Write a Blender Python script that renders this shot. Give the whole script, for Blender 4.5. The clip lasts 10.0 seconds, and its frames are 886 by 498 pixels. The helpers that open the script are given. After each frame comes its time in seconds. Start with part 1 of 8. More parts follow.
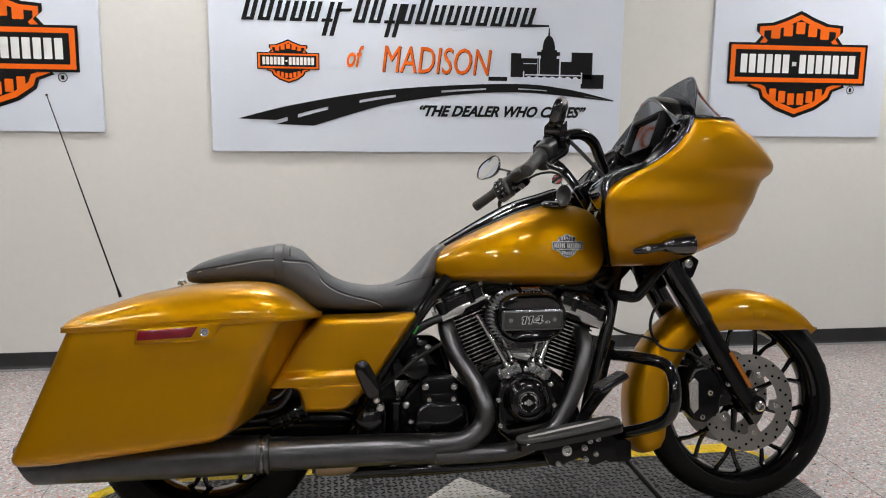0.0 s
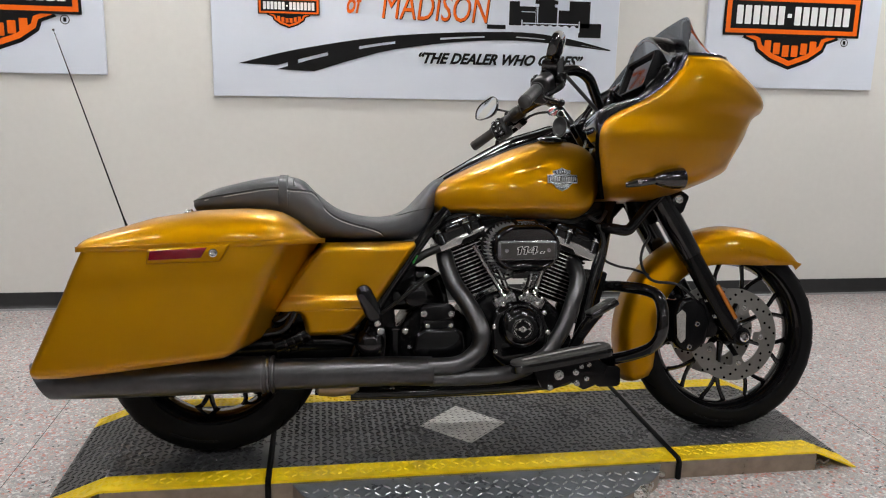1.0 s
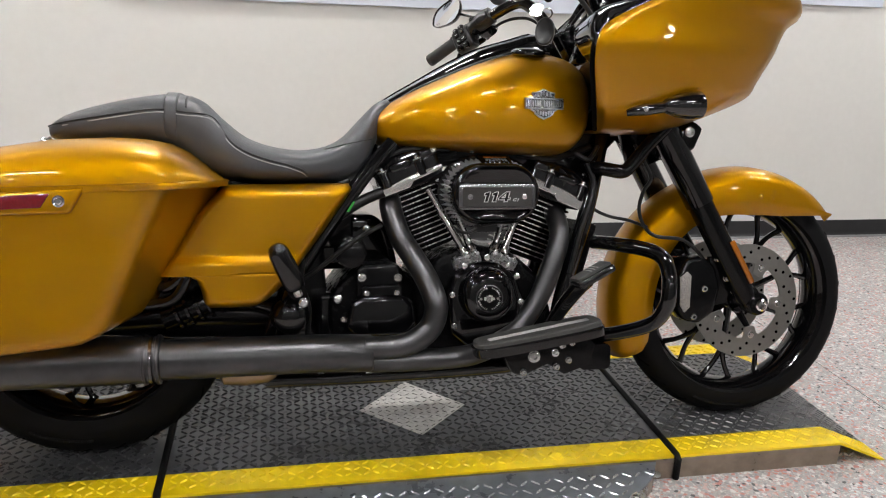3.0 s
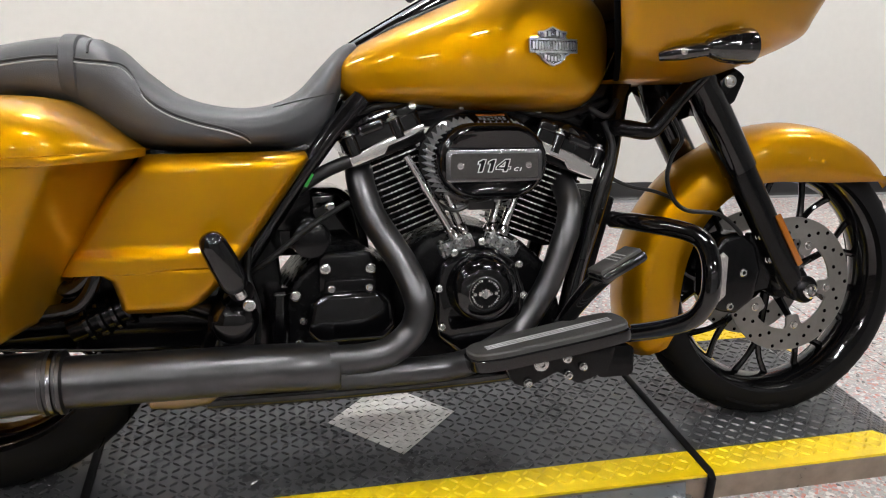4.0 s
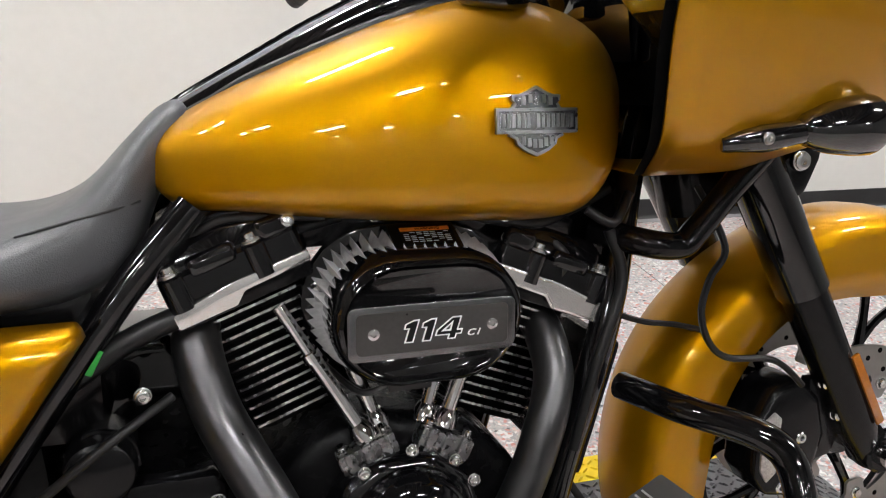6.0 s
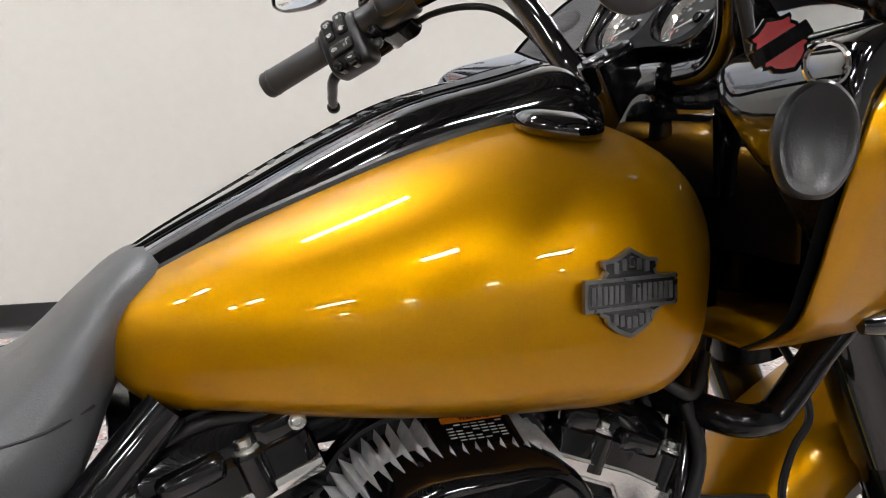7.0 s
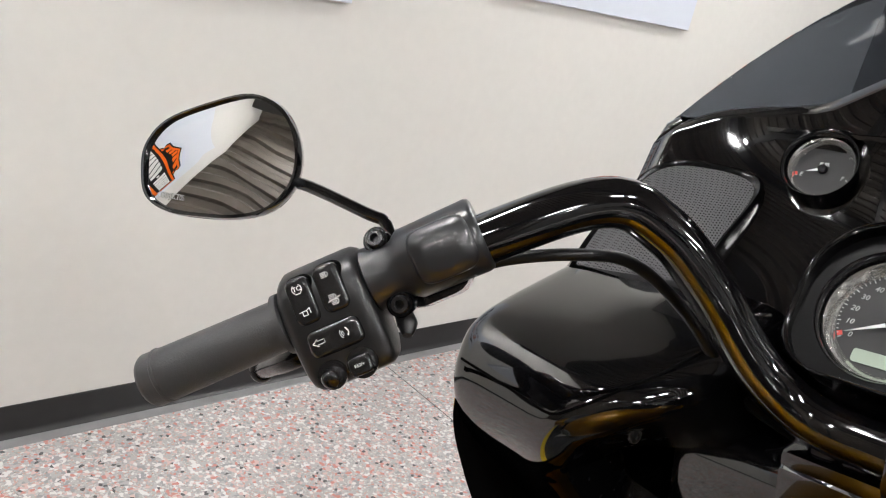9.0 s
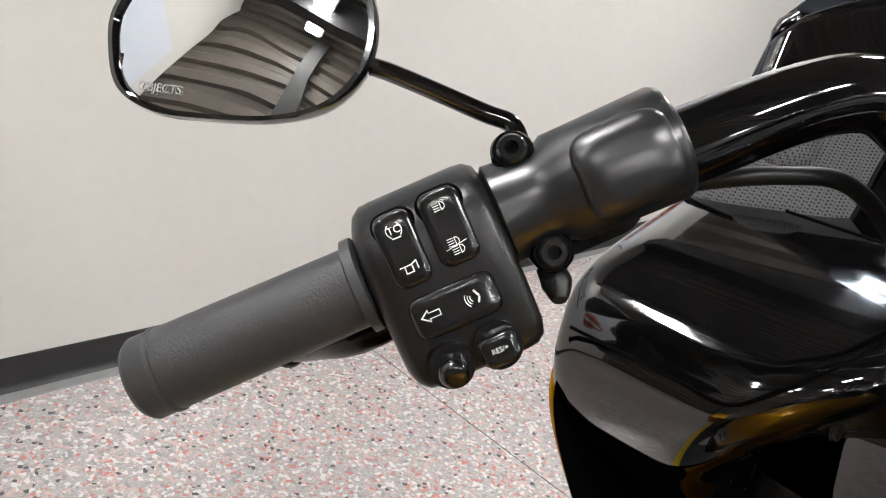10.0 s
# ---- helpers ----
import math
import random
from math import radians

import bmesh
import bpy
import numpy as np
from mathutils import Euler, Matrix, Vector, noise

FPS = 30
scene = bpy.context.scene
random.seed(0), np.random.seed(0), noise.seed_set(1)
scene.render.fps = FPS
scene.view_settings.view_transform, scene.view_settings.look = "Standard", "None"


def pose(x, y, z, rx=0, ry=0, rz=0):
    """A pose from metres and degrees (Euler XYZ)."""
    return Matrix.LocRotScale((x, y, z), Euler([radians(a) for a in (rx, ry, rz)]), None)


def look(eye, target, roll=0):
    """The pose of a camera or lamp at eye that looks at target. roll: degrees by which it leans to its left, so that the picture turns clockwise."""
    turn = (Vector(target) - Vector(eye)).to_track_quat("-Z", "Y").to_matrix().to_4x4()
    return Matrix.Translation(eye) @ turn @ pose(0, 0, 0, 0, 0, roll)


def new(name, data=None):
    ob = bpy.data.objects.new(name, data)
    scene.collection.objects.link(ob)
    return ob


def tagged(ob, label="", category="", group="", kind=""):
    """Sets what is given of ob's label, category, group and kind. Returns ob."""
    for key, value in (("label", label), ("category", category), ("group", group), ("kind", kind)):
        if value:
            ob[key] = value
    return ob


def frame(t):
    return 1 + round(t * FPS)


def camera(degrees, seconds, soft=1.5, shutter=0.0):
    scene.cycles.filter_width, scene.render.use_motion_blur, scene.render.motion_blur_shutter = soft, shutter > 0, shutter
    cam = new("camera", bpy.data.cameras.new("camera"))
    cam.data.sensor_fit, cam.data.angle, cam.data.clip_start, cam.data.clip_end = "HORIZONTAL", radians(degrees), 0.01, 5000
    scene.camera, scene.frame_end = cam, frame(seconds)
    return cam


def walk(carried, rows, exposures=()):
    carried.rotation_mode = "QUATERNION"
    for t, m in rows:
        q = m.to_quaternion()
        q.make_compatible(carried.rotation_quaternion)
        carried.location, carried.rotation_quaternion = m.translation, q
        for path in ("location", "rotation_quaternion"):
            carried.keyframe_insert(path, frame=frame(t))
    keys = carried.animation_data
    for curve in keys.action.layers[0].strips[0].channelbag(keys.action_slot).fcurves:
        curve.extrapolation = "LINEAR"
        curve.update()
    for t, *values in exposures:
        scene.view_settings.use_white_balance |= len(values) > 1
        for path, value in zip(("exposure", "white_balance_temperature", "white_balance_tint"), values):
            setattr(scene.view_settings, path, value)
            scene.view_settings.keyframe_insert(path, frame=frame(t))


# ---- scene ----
cam = camera(58.4, 10.0, soft=1.1)
PATH = [
    (0, (-0.472, -2.332, 1.195), (-0.189, -0.379, 0.869), 0.6),
    (0.5, (-0.49, -2.438, 1.124), (-0.199, -0.495, 0.752), 0.7),
    (1, (-0.495, -2.427, 1.113), (-0.201, -0.492, 0.7), 1.2),
    (1.5, (-0.508, -2.39, 1.111), (-0.208, -0.465, 0.659), 1.5),
    (2, (-0.498, -2.31, 1.098), (-0.188, -0.399, 0.596), 1.9),
    (2.5, (-0.433, -2.125, 1.075), (-0.096, -0.231, 0.529), 2.3),
    (3, (-0.378, -1.896, 1.046), (0.012, -0.026, 0.454), 2.5),
    (3.2, (-0.34, -1.833, 1.035), (0.041, 0.029, 0.415), 2.4),
    (4.5, (-0.289, -1.333, 0.967), (0.19, 0.462, 0.226), 2.2),
    (5, (-0.215, -1.164, 0.964), (0.285, 0.61, 0.187), 2.4),
    (5.2, (-0.188, -1.093, 0.971), (0.333, 0.674, 0.191), 2.7),
    (6.3, (-0.143, -0.795, 1.032), (0.533, 0.927, 0.271), 4.9),
    (6.5, (-0.153, -0.741, 1.036), (0.555, 0.98, 0.304), 5.2),
    (7, (-0.176, -0.613, 1.058), (0.636, 1.088, 0.389), 6.6),
    (7.5, (-0.18, -0.493, 1.114), (0.742, 1.16, 0.467), 7.6),
    (8, (-0.187, -0.363, 1.125), (0.891, 1.197, 0.491), 9.3),
    (8.5, (-0.164, -0.178, 1.141), (1.041, 1.282, 0.495), 10.9),
    (9, (-0.146, 0.028, 1.173), (1.185, 1.36, 0.499), 12.7),
    (9.5, (-0.118, 0.153, 1.129), (1.289, 1.385, 0.42), 13.5),
    (10, (-0.1, 0.209, 1.079), (1.364, 1.35, 0.336), 14.6),
]
walk(cam, [(t, look(eye, target, roll)) for t, eye, target, roll in PATH], [(0.0, -0.12), (1.5, -0.10), (2.5, 0.06), (3.2, 0.28), (5.0, 0.52), (6.5, 0.45), (8.0, 0.34), (8.5, 0.40), (10.0, 0.42)])
FLOOR_Z, WALL_Y = -0.062, 1.74
STAND = pose(0.004, -0.116, 0.004, -11.2) @ Matrix.Scale(1.023, 4)   # the motorcycle, leaning on its side stand

# ---- light ----
world = bpy.data.worlds.new("world")
scene.world = world
world.use_nodes = True
world.node_tree.nodes["Background"].inputs[0].default_value = (0.9, 0.95, 1.0, 1)
world.node_tree.nodes["Background"].inputs[1].default_value = 0.005
LAMP = 108.0
STRIPS = [(-2.3, -0.9, 0.65), (-0.2, -1.35, 0.65), (2.6, -0.9, 0.65), (-2.3, 0.85, 0.65), (-0.5, 1.2, 0.65), (2.6, 0.85, 0.65),
          (-2.0, -2.9, 0.65), (1.2, -2.9, 0.65), (-2.5, -4.7, 0.22), (-1.2, -4.7, 0.22), (0.4, -4.7, 0.22), (2.0, -4.7, 0.22), (3.6, -4.7, 0.22)]


# ---- materials ----
def material(name, base, rough=0.5, metal=0.0, coat=0.0, scale=0.0, vary=0.0, bump=0.0, bump_scale=200.0, rough_vary=0.0,
             coat_rough=0.03, spec=0.5, wide=4.0):
    """A Principled material with grain at two scales in colour, roughness and relief."""
    m = bpy.data.materials.new(name)
    m.use_nodes = True
    nt = m.node_tree
    n, link = nt.nodes, nt.links.new
    b = n["Principled BSDF"]
    b.inputs["Base Color"].default_value = (*base, 1)
    b.inputs["Roughness"].default_value = rough
    b.inputs["Metallic"].default_value = metal
    b.inputs["Coat Weight"].default_value = coat
    b.inputs["Coat Roughness"].default_value = coat_rough
    b.inputs["Specular IOR Level"].default_value = spec
    co = n.new("ShaderNodeTexCoord")
    if vary or rough_vary:
        fine, broad, mixn = n.new("ShaderNodeTexNoise"), n.new("ShaderNodeTexNoise"), n.new("ShaderNodeMath")
        fine.inputs["Scale"].default_value = scale or 60
        broad.inputs["Scale"].default_value = wide
        fine.inputs["Detail"].default_value = broad.inputs["Detail"].default_value = 4
        link(co.outputs["Object"], fine.inputs["Vector"])
        link(co.outputs["Object"], broad.inputs["Vector"])
        mixn.operation = "ADD"
        link(fine.outputs["Fac"], mixn.inputs[0])
        link(broad.outputs["Fac"], mixn.inputs[1])
        if vary:
            r = n.new("ShaderNodeMapRange")
            r.inputs["From Min"].default_value, r.inputs["From Max"].default_value = 0.6, 1.4
            r.inputs["To Min"].default_value, r.inputs["To Max"].default_value = 1 - vary, 1 + vary
            link(mixn.outputs[0], r.inputs["Value"])
            mul = n.new("ShaderNodeVectorMath")
            mul.operation = "SCALE"
            mul.inputs[0].default_value = base
            link(r.outputs[0], mul.inputs["Scale"])
            link(mul.outputs[0], b.inputs["Base Color"])
        if rough_vary:
            q = n.new("ShaderNodeMapRange")
            q.inputs["From Min"].default_value, q.inputs["From Max"].default_value = 0.6, 1.4
            q.inputs["To Min"].default_value, q.inputs["To Max"].default_value = max(0.01, rough - rough_vary), rough + rough_vary
            link(mixn.outputs[0], q.inputs["Value"])
            link(q.outputs[0], b.inputs["Roughness"])
    if bump:
        t, u = n.new("ShaderNodeTexNoise"), n.new("ShaderNodeBump")
        t.inputs["Scale"].default_value = bump_scale
        t.inputs["Detail"].default_value = 3
        u.inputs["Strength"].default_value = bump
        u.inputs["Distance"].default_value = 0.001
        link(co.outputs["Object"], t.inputs["Vector"])
        link(t.outputs["Fac"], u.inputs["Height"])
        link(u.outputs["Normal"], b.inputs["Normal"])
    return m


def glow(name, colour, strength):
    m = bpy.data.materials.new(name)
    m.use_nodes = True
    b = m.node_tree.nodes["Principled BSDF"]
    b.inputs["Base Color"].default_value = (*colour, 1)
    b.inputs["Emission Color"].default_value = (*colour, 1)
    b.inputs["Emission Strength"].default_value = strength
    return m


def terrazzo():
    """Epoxy floor: grey ground broadcast with white, grey, red and black chips."""
    m = material("flake_epoxy", (0.40, 0.40, 0.41), 0.32, coat=0.35, coat_rough=0.12)
    nt = m.node_tree
    n, link = nt.nodes, nt.links.new
    b, co = n["Principled BSDF"], n.new("ShaderNodeTexCoord")
    def chips(scale, stops):
        v, ramp, sep = n.new("ShaderNodeTexVoronoi"), n.new("ShaderNodeValToRGB"), n.new("ShaderNodeSeparateColor")
        v.inputs["Scale"].default_value = scale
        link(co.outputs["Object"], v.inputs["Vector"])
        link(v.outputs["Color"], sep.inputs[0])
        link(sep.outputs[0], ramp.inputs[0])
        ramp.color_ramp.interpolation = "CONSTANT"
        e = ramp.color_ramp.elements
        e[0].position, e[0].color = stops[0][0], (*stops[0][1], 1)
        e[1].position, e[1].color = stops[1][0], (*stops[1][1], 1)
        for p, c in stops[2:]:
            e.new(p).color = (*c, 1)
        return ramp.outputs[0], sep.outputs[1]
    large, pick = chips(125.0, [(0.0, (0.40, 0.39, 0.39)), (0.25, (0.66, 0.65, 0.64)), (0.52, (0.52, 0.22, 0.19)), (0.66, (0.58, 0.42, 0.39)), (0.80, (0.30, 0.30, 0.31)), (0.95, (0.08, 0.08, 0.085))])
    small, _ = chips(270.0, [(0.0, (0.42, 0.41, 0.41)), (0.45, (0.34, 0.33, 0.33)), (0.68, (0.55, 0.54, 0.53)), (0.86, (0.50, 0.32, 0.29))])
    gate, mix = n.new("ShaderNodeMath"), n.new("ShaderNodeMix")
    gate.operation, gate.inputs[1].default_value = "GREATER_THAN", 0.50
    link(pick, gate.inputs[0])
    mix.data_type = "RGBA"
    link(gate.outputs[0], mix.inputs[0])
    link(small, mix.inputs[6])
    link(large, mix.inputs[7])
    last = mix.outputs[2]
    dirt, rng, mul = n.new("ShaderNodeTexNoise"), n.new("ShaderNodeMapRange"), n.new("ShaderNodeVectorMath")
    dirt.inputs["Scale"].default_value = 1.6
    dirt.inputs["Detail"].default_value = 5
    link(co.outputs["Object"], dirt.inputs["Vector"])
    link(dirt.outputs["Fac"], rng.inputs["Value"])
    rng.inputs["From Min"].default_value, rng.inputs["From Max"].default_value = 0.3, 0.7
    rng.inputs["To Min"].default_value, rng.inputs["To Max"].default_value = 0.86, 1.08
    mul.operation = "SCALE"
    link(last, mul.inputs[0])
    link(rng.outputs[0], mul.inputs["Scale"])
    link(mul.outputs[0], b.inputs["Base Color"])
    return m


GOLD_BASE = (0.452, 0.213, 0.0006)


def gold_paint():
    """Metallic gold lacquer under clear coat, with fine flakes."""
    m = material("gold_lacquer", GOLD_BASE, 0.44, metal=0.84, coat=0.55, coat_rough=0.015, spec=0.0)
    nt = m.node_tree
    n, link = nt.nodes, nt.links.new
    b, co, v, ramp = n["Principled BSDF"], n.new("ShaderNodeTexCoord"), n.new("ShaderNodeTexVoronoi"), n.new("ShaderNodeMapRange")
    v.inputs["Scale"].default_value = 2600
    link(co.outputs["Object"], v.inputs["Vector"])
    sep = n.new("ShaderNodeSeparateColor")
    link(v.outputs["Color"], sep.inputs[0])
    link(sep.outputs[0], ramp.inputs["Value"])
    ramp.inputs["To Min"].default_value, ramp.inputs["To Max"].default_value = 0.86, 1.12
    mul = n.new("ShaderNodeVectorMath")
    mul.operation = "SCALE"
    mul.inputs[0].default_value = GOLD_BASE
    link(ramp.outputs[0], mul.inputs["Scale"])
    link(mul.outputs[0], b.inputs["Base Color"])
    return m


def speaker_mesh():
    """Perforated grille cloth: fine holes over black foam."""
    m = material("grille_mesh", (0.02, 0.02, 0.02), 0.6, spec=0.2)
    nt = m.node_tree
    n, link = nt.nodes, nt.links.new
    b, co, v, ramp = n["Principled BSDF"], n.new("ShaderNodeTexCoord"), n.new("ShaderNodeTexVoronoi"), n.new("ShaderNodeValToRGB")
    v.inputs["Scale"].default_value = 520
    v.inputs["Randomness"].default_value = 0.0
    link(co.outputs["Object"], v.inputs["Vector"])
    link(v.outputs["Distance"], ramp.inputs[0])
    ramp.color_ramp.elements[0].position, ramp.color_ramp.elements[0].color = 0.30, (0.004, 0.004, 0.004, 1)
    ramp.color_ramp.elements[1].position, ramp.color_ramp.elements[1].color = 0.42, (0.085, 0.085, 0.089, 1)
    link(ramp.outputs[0], b.inputs["Base Color"])
    return m


def clear(name, tint):
    m = bpy.data.materials.new(name)
    m.use_nodes = True
    b = m.node_tree.nodes["Principled BSDF"]
    b.inputs["Base Color"].default_value = (*tint, 1)
    b.inputs["Roughness"].default_value = 0.02
    b.inputs["Transmission Weight"].default_value = 1.0
    b.inputs["IOR"].default_value = 1.06
    b.inputs["Coat Weight"].default_value = 0.6
    return m


GOLD = gold_paint()
GLOSS = material("gloss_black", (0.002, 0.002, 0.0024), 0.12, coat=0.75, coat_rough=0.02, rough_vary=0.03, scale=8, spec=0.2)
PIANO = material("lacquered_black", (0.002, 0.002, 0.0024), 0.08, coat=1.0, coat_rough=0.012, rough_vary=0.02, scale=8, spec=0.5)
FIN_EDGE = material("machined_fin_edge", (0.62, 0.615, 0.60), 0.24, metal=1.0, rough_vary=0.08, vary=0.2, scale=120)
EMBLEM = material("dark_chrome_emblem", (0.28, 0.28, 0.285), 0.28, metal=1.0, rough_vary=0.08, vary=0.15, scale=150)
FASCIA = material("satin_fascia", (0.003, 0.003, 0.0034), 0.34, rough_vary=0.05, bump=0.05, bump_scale=800, spec=0.05)
SATIN = material("satin_black", (0.0030, 0.0030, 0.0034), 0.19, rough_vary=0.06, vary=0.2, scale=40, spec=0.22)
WRINKLE = material("wrinkle_black", (0.0025, 0.0025, 0.0028), 0.27, bump=0.4, bump_scale=700, rough_vary=0.08, spec=0.08)
EXHAUST = material("ceramic_black", (0.084, 0.084, 0.087), 0.35, metal=0.92, rough_vary=0.08, vary=0.25, scale=30, wide=9, spec=0.95)
CHROME = material("chrome", (0.72, 0.71, 0.71), 0.055, metal=1.0, rough_vary=0.03, scale=30)
STEEL = material("machined_steel", (0.64, 0.63, 0.61), 0.28, metal=1.0, rough_vary=0.08, vary=0.12, scale=90)
BOLT = material("zinc_bolt", (0.62, 0.62, 0.60), 0.24, metal=1.0, rough_vary=0.06, scale=90)
SMOKE_CHROME = material("black_chrome", (0.17, 0.17, 0.175), 0.24, metal=1.0, rough_vary=0.05, scale=40)
RUBBER = material("grip_rubber", (0.040, 0.040, 0.0415), 0.46, rough_vary=0.08, vary=0.15, scale=300, bump=0.25, bump_scale=900, spec=0.5)
TYRE = material("tyre_rubber", (0.004, 0.004, 0.0045), 0.60, rough_vary=0.1, vary=0.3, scale=70, bump=0.2, bump_scale=400, spec=0.12)
HOSE = material("hose_rubber", (0.006, 0.006, 0.0065), 0.40, rough_vary=0.08, vary=0.2, scale=90, spec=0.3)
CONSOLE_PAD = material("console_pad_vinyl", (0.026, 0.026, 0.028), 0.30, rough_vary=0.05, bump=0.12, bump_scale=900, spec=0.5)
PAD = material("worn_pad_rubber", (0.038, 0.0375, 0.0365), 0.58, rough_vary=0.08, vary=0.3, scale=120, bump=0.3, bump_scale=700, wide=18)
VINYL = material("seat_vinyl", (0.052, 0.054, 0.059), 0.38, rough_vary=0.07, vary=0.12, scale=30, bump=0.45, bump_scale=650)
THREAD = material("seat_thread", (0.008, 0.008, 0.009), 0.6)
PLASTIC = material("switch_plastic", (0.009, 0.009, 0.0095), 0.34, rough_vary=0.06, bump=0.15, bump_scale=900, spec=0.5)
BUTTON = material("button_plastic", (0.007, 0.007, 0.0075), 0.20, rough_vary=0.05, coat=0.3, coat_rough=0.15)
WELL = material("button_gap", (0.001, 0.001, 0.001), 0.8, spec=0.05)
INK = material("white_ink", (0.75, 0.75, 0.74), 0.5)
GREY_INK = material("grey_ink", (0.35, 0.35, 0.35), 0.5)
RED_LENS = material("red_lens", (0.16, 0.004, 0.008), 0.12, coat=1.0, vary=0.2, scale=250)
AMBER = material("amber_reflector", (0.30, 0.095, 0.005), 0.18, coat=1.0, vary=0.25, scale=350)
MIRROR = material("mirror_glass", (0.62, 0.62, 0.61), 0.004, metal=1.0)
SMOKE = clear("smoked_screen", (0.15, 0.17, 0.20))
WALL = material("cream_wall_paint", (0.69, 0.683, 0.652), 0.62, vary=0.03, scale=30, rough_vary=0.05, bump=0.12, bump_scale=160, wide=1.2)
# Unseen east and south walls, kept dark so reflections in the bike stay deep.
DARK_WALL = material("unseen_dark_wall", (0.20, 0.20, 0.20), 0.7, vary=0.05, scale=10, wide=0.6)
BASE = material("cove_base_vinyl", (0.018, 0.018, 0.019), 0.42, rough_vary=0.1, vary=0.4, scale=14)
COVE = material("cove_lip", (0.22, 0.22, 0.225), 0.5, vary=0.15, scale=20)
FLOOR = terrazzo()
JOINT = material("joint_filler", (0.12, 0.12, 0.12), 0.8)
PANEL = material("sign_panel", (0.66, 0.71, 0.80), 0.38, vary=0.015, scale=6, rough_vary=0.05)
SIGN_BLACK = material("sign_black", (0.008, 0.008, 0.0085), 0.45, spec=0.12)
SIGN_ORANGE = material("sign_orange", (0.83, 0.14, 0.006), 0.45, spec=0.2)
SIGN_WHITE = material("sign_white", (0.80, 0.80, 0.80), 0.42)
DECK = material("black_tread_paint", (0.062, 0.063, 0.067), 0.30, rough_vary=0.10, vary=0.35, scale=50, wide=7)
# Same paint as the plate; the shade of the lug slopes is in the colour.
DECK_LUG = material("shaded_tread_lug", (0.026, 0.0265, 0.029), 0.31, rough_vary=0.08, vary=0.35, scale=60, wide=9)
YELLOW = material("safety_yellow", (0.82, 0.58, 0.004), 0.40, vary=0.16, scale=35, rough_vary=0.1, wide=9)
TREAD_STEEL = material("tread_plate_steel", (0.27, 0.218, 0.172), 0.36, metal=0.45, vary=0.3, scale=35, rough_vary=0.12, wide=8)
DARK_STEEL = material("dark_tread_steel", (0.15, 0.165, 0.185), 0.32, metal=0.4, vary=0.3, scale=35, rough_vary=0.12, wide=6)
# Paler than the ramp steel: the highlights on its lugs are put into the colour.
BRIGHT_LUG = material("highlit_lug_steel", (0.36, 0.38, 0.40), 0.24, metal=0.7, vary=0.25, scale=60)
BAND = material("polished_aluminium", (0.74, 0.73, 0.71), 0.16, metal=0.88, rough_vary=0.06, vary=0.06, scale=40)
PLATE = material("brushed_plate", (0.065, 0.062, 0.060), 0.34, metal=0.6, rough_vary=0.08, vary=0.15, scale=200)
CLAMP = material("satin_clamp", (0.010, 0.0105, 0.012), 0.30, spec=0.8)
# Brass for the ferrule; on the crossover the brown stands in for reflections.
BRONZE = material("brass_and_reflection_brown", (0.34, 0.25, 0.16), 0.34, metal=0.9, rough_vary=0.08, vary=0.25, scale=25)
DIAMOND = material("worn_white_plate", (0.60, 0.59, 0.56), 0.38, metal=0.25, vary=0.22, scale=55, rough_vary=0.12, wide=14)
ROOF = material("roof_deck_steel", (0.115, 0.10, 0.085), 0.55, vary=0.15, scale=12)
BEAM = material("beam_paint", (0.03, 0.03, 0.032), 0.55)
TUBE_LIGHT = glow("lit_diffuser", (1.0, 0.985, 0.97), LAMP)
LAMP_BODY = material("lamp_enamel", (0.7, 0.7, 0.7), 0.4)
WORN_GRIT = material("grit_plate", (0.52, 0.50, 0.48), 0.42, metal=0.8, vary=0.5, scale=420, rough_vary=0.1, bump=0.5, bump_scale=420)
DISC = material("disc_steel", (0.30, 0.29, 0.275), 0.40, metal=1.0, rough_vary=0.08, vary=0.15, scale=70)
FILTER = material("filter_pleat", (0.40, 0.40, 0.405), 0.45, vary=0.3, scale=120)
ORANGE_LABEL = material("orange_label", (0.85, 0.22, 0.01), 0.5)
RED_BADGE = material("red_enamel", (0.20, 0.008, 0.010), 0.25, coat=1.0)
LCD = glow("lit_lcd", (0.25, 0.30, 0.24), 0.14)
DIAL = material("dial_face", (0.030, 0.030, 0.031), 0.5, spec=0.2)
SCREEN = material("display_glass", (0.008, 0.0055, 0.006), 0.05, spec=0.35)
NEEDLE = material("needle_red", (0.6, 0.03, 0.02), 0.4)
GREEN = material("green_tag", (0.02, 0.30, 0.04), 0.5)


# ---- mesh helpers ----
def link_mesh(name, bm, mat, parent=None, label="", smooth=True, sharp=40):
    me = bpy.data.meshes.new(name)
    bmesh.ops.recalc_face_normals(bm, faces=bm.faces)
    for f in bm.faces:
        f.smooth = smooth
    if smooth:
        lim = radians(sharp)
        for e in bm.edges:
            if len(e.link_faces) == 2 and e.calc_face_angle(0) > lim:
                e.smooth = False
    bm.to_mesh(me)
    bm.free()
    me.materials.append(mat)
    ob = new(name, me)
    if parent:
        ob.parent = parent
    if label:
        ob["label"] = label
    return ob


def part(name, bm, mat, parent, label="", smooth=True, sharp=40):
    """One mesh object under a thing or a part. The mesh is in the coordinates of the top thing."""
    return link_mesh(name, bm, mat, parent, label, smooth, sharp)


def empty(name, m=None):
    ob = new(name)
    ob.empty_display_size = 0.1
    if m is not None:
        ob.matrix_world = m
    return ob


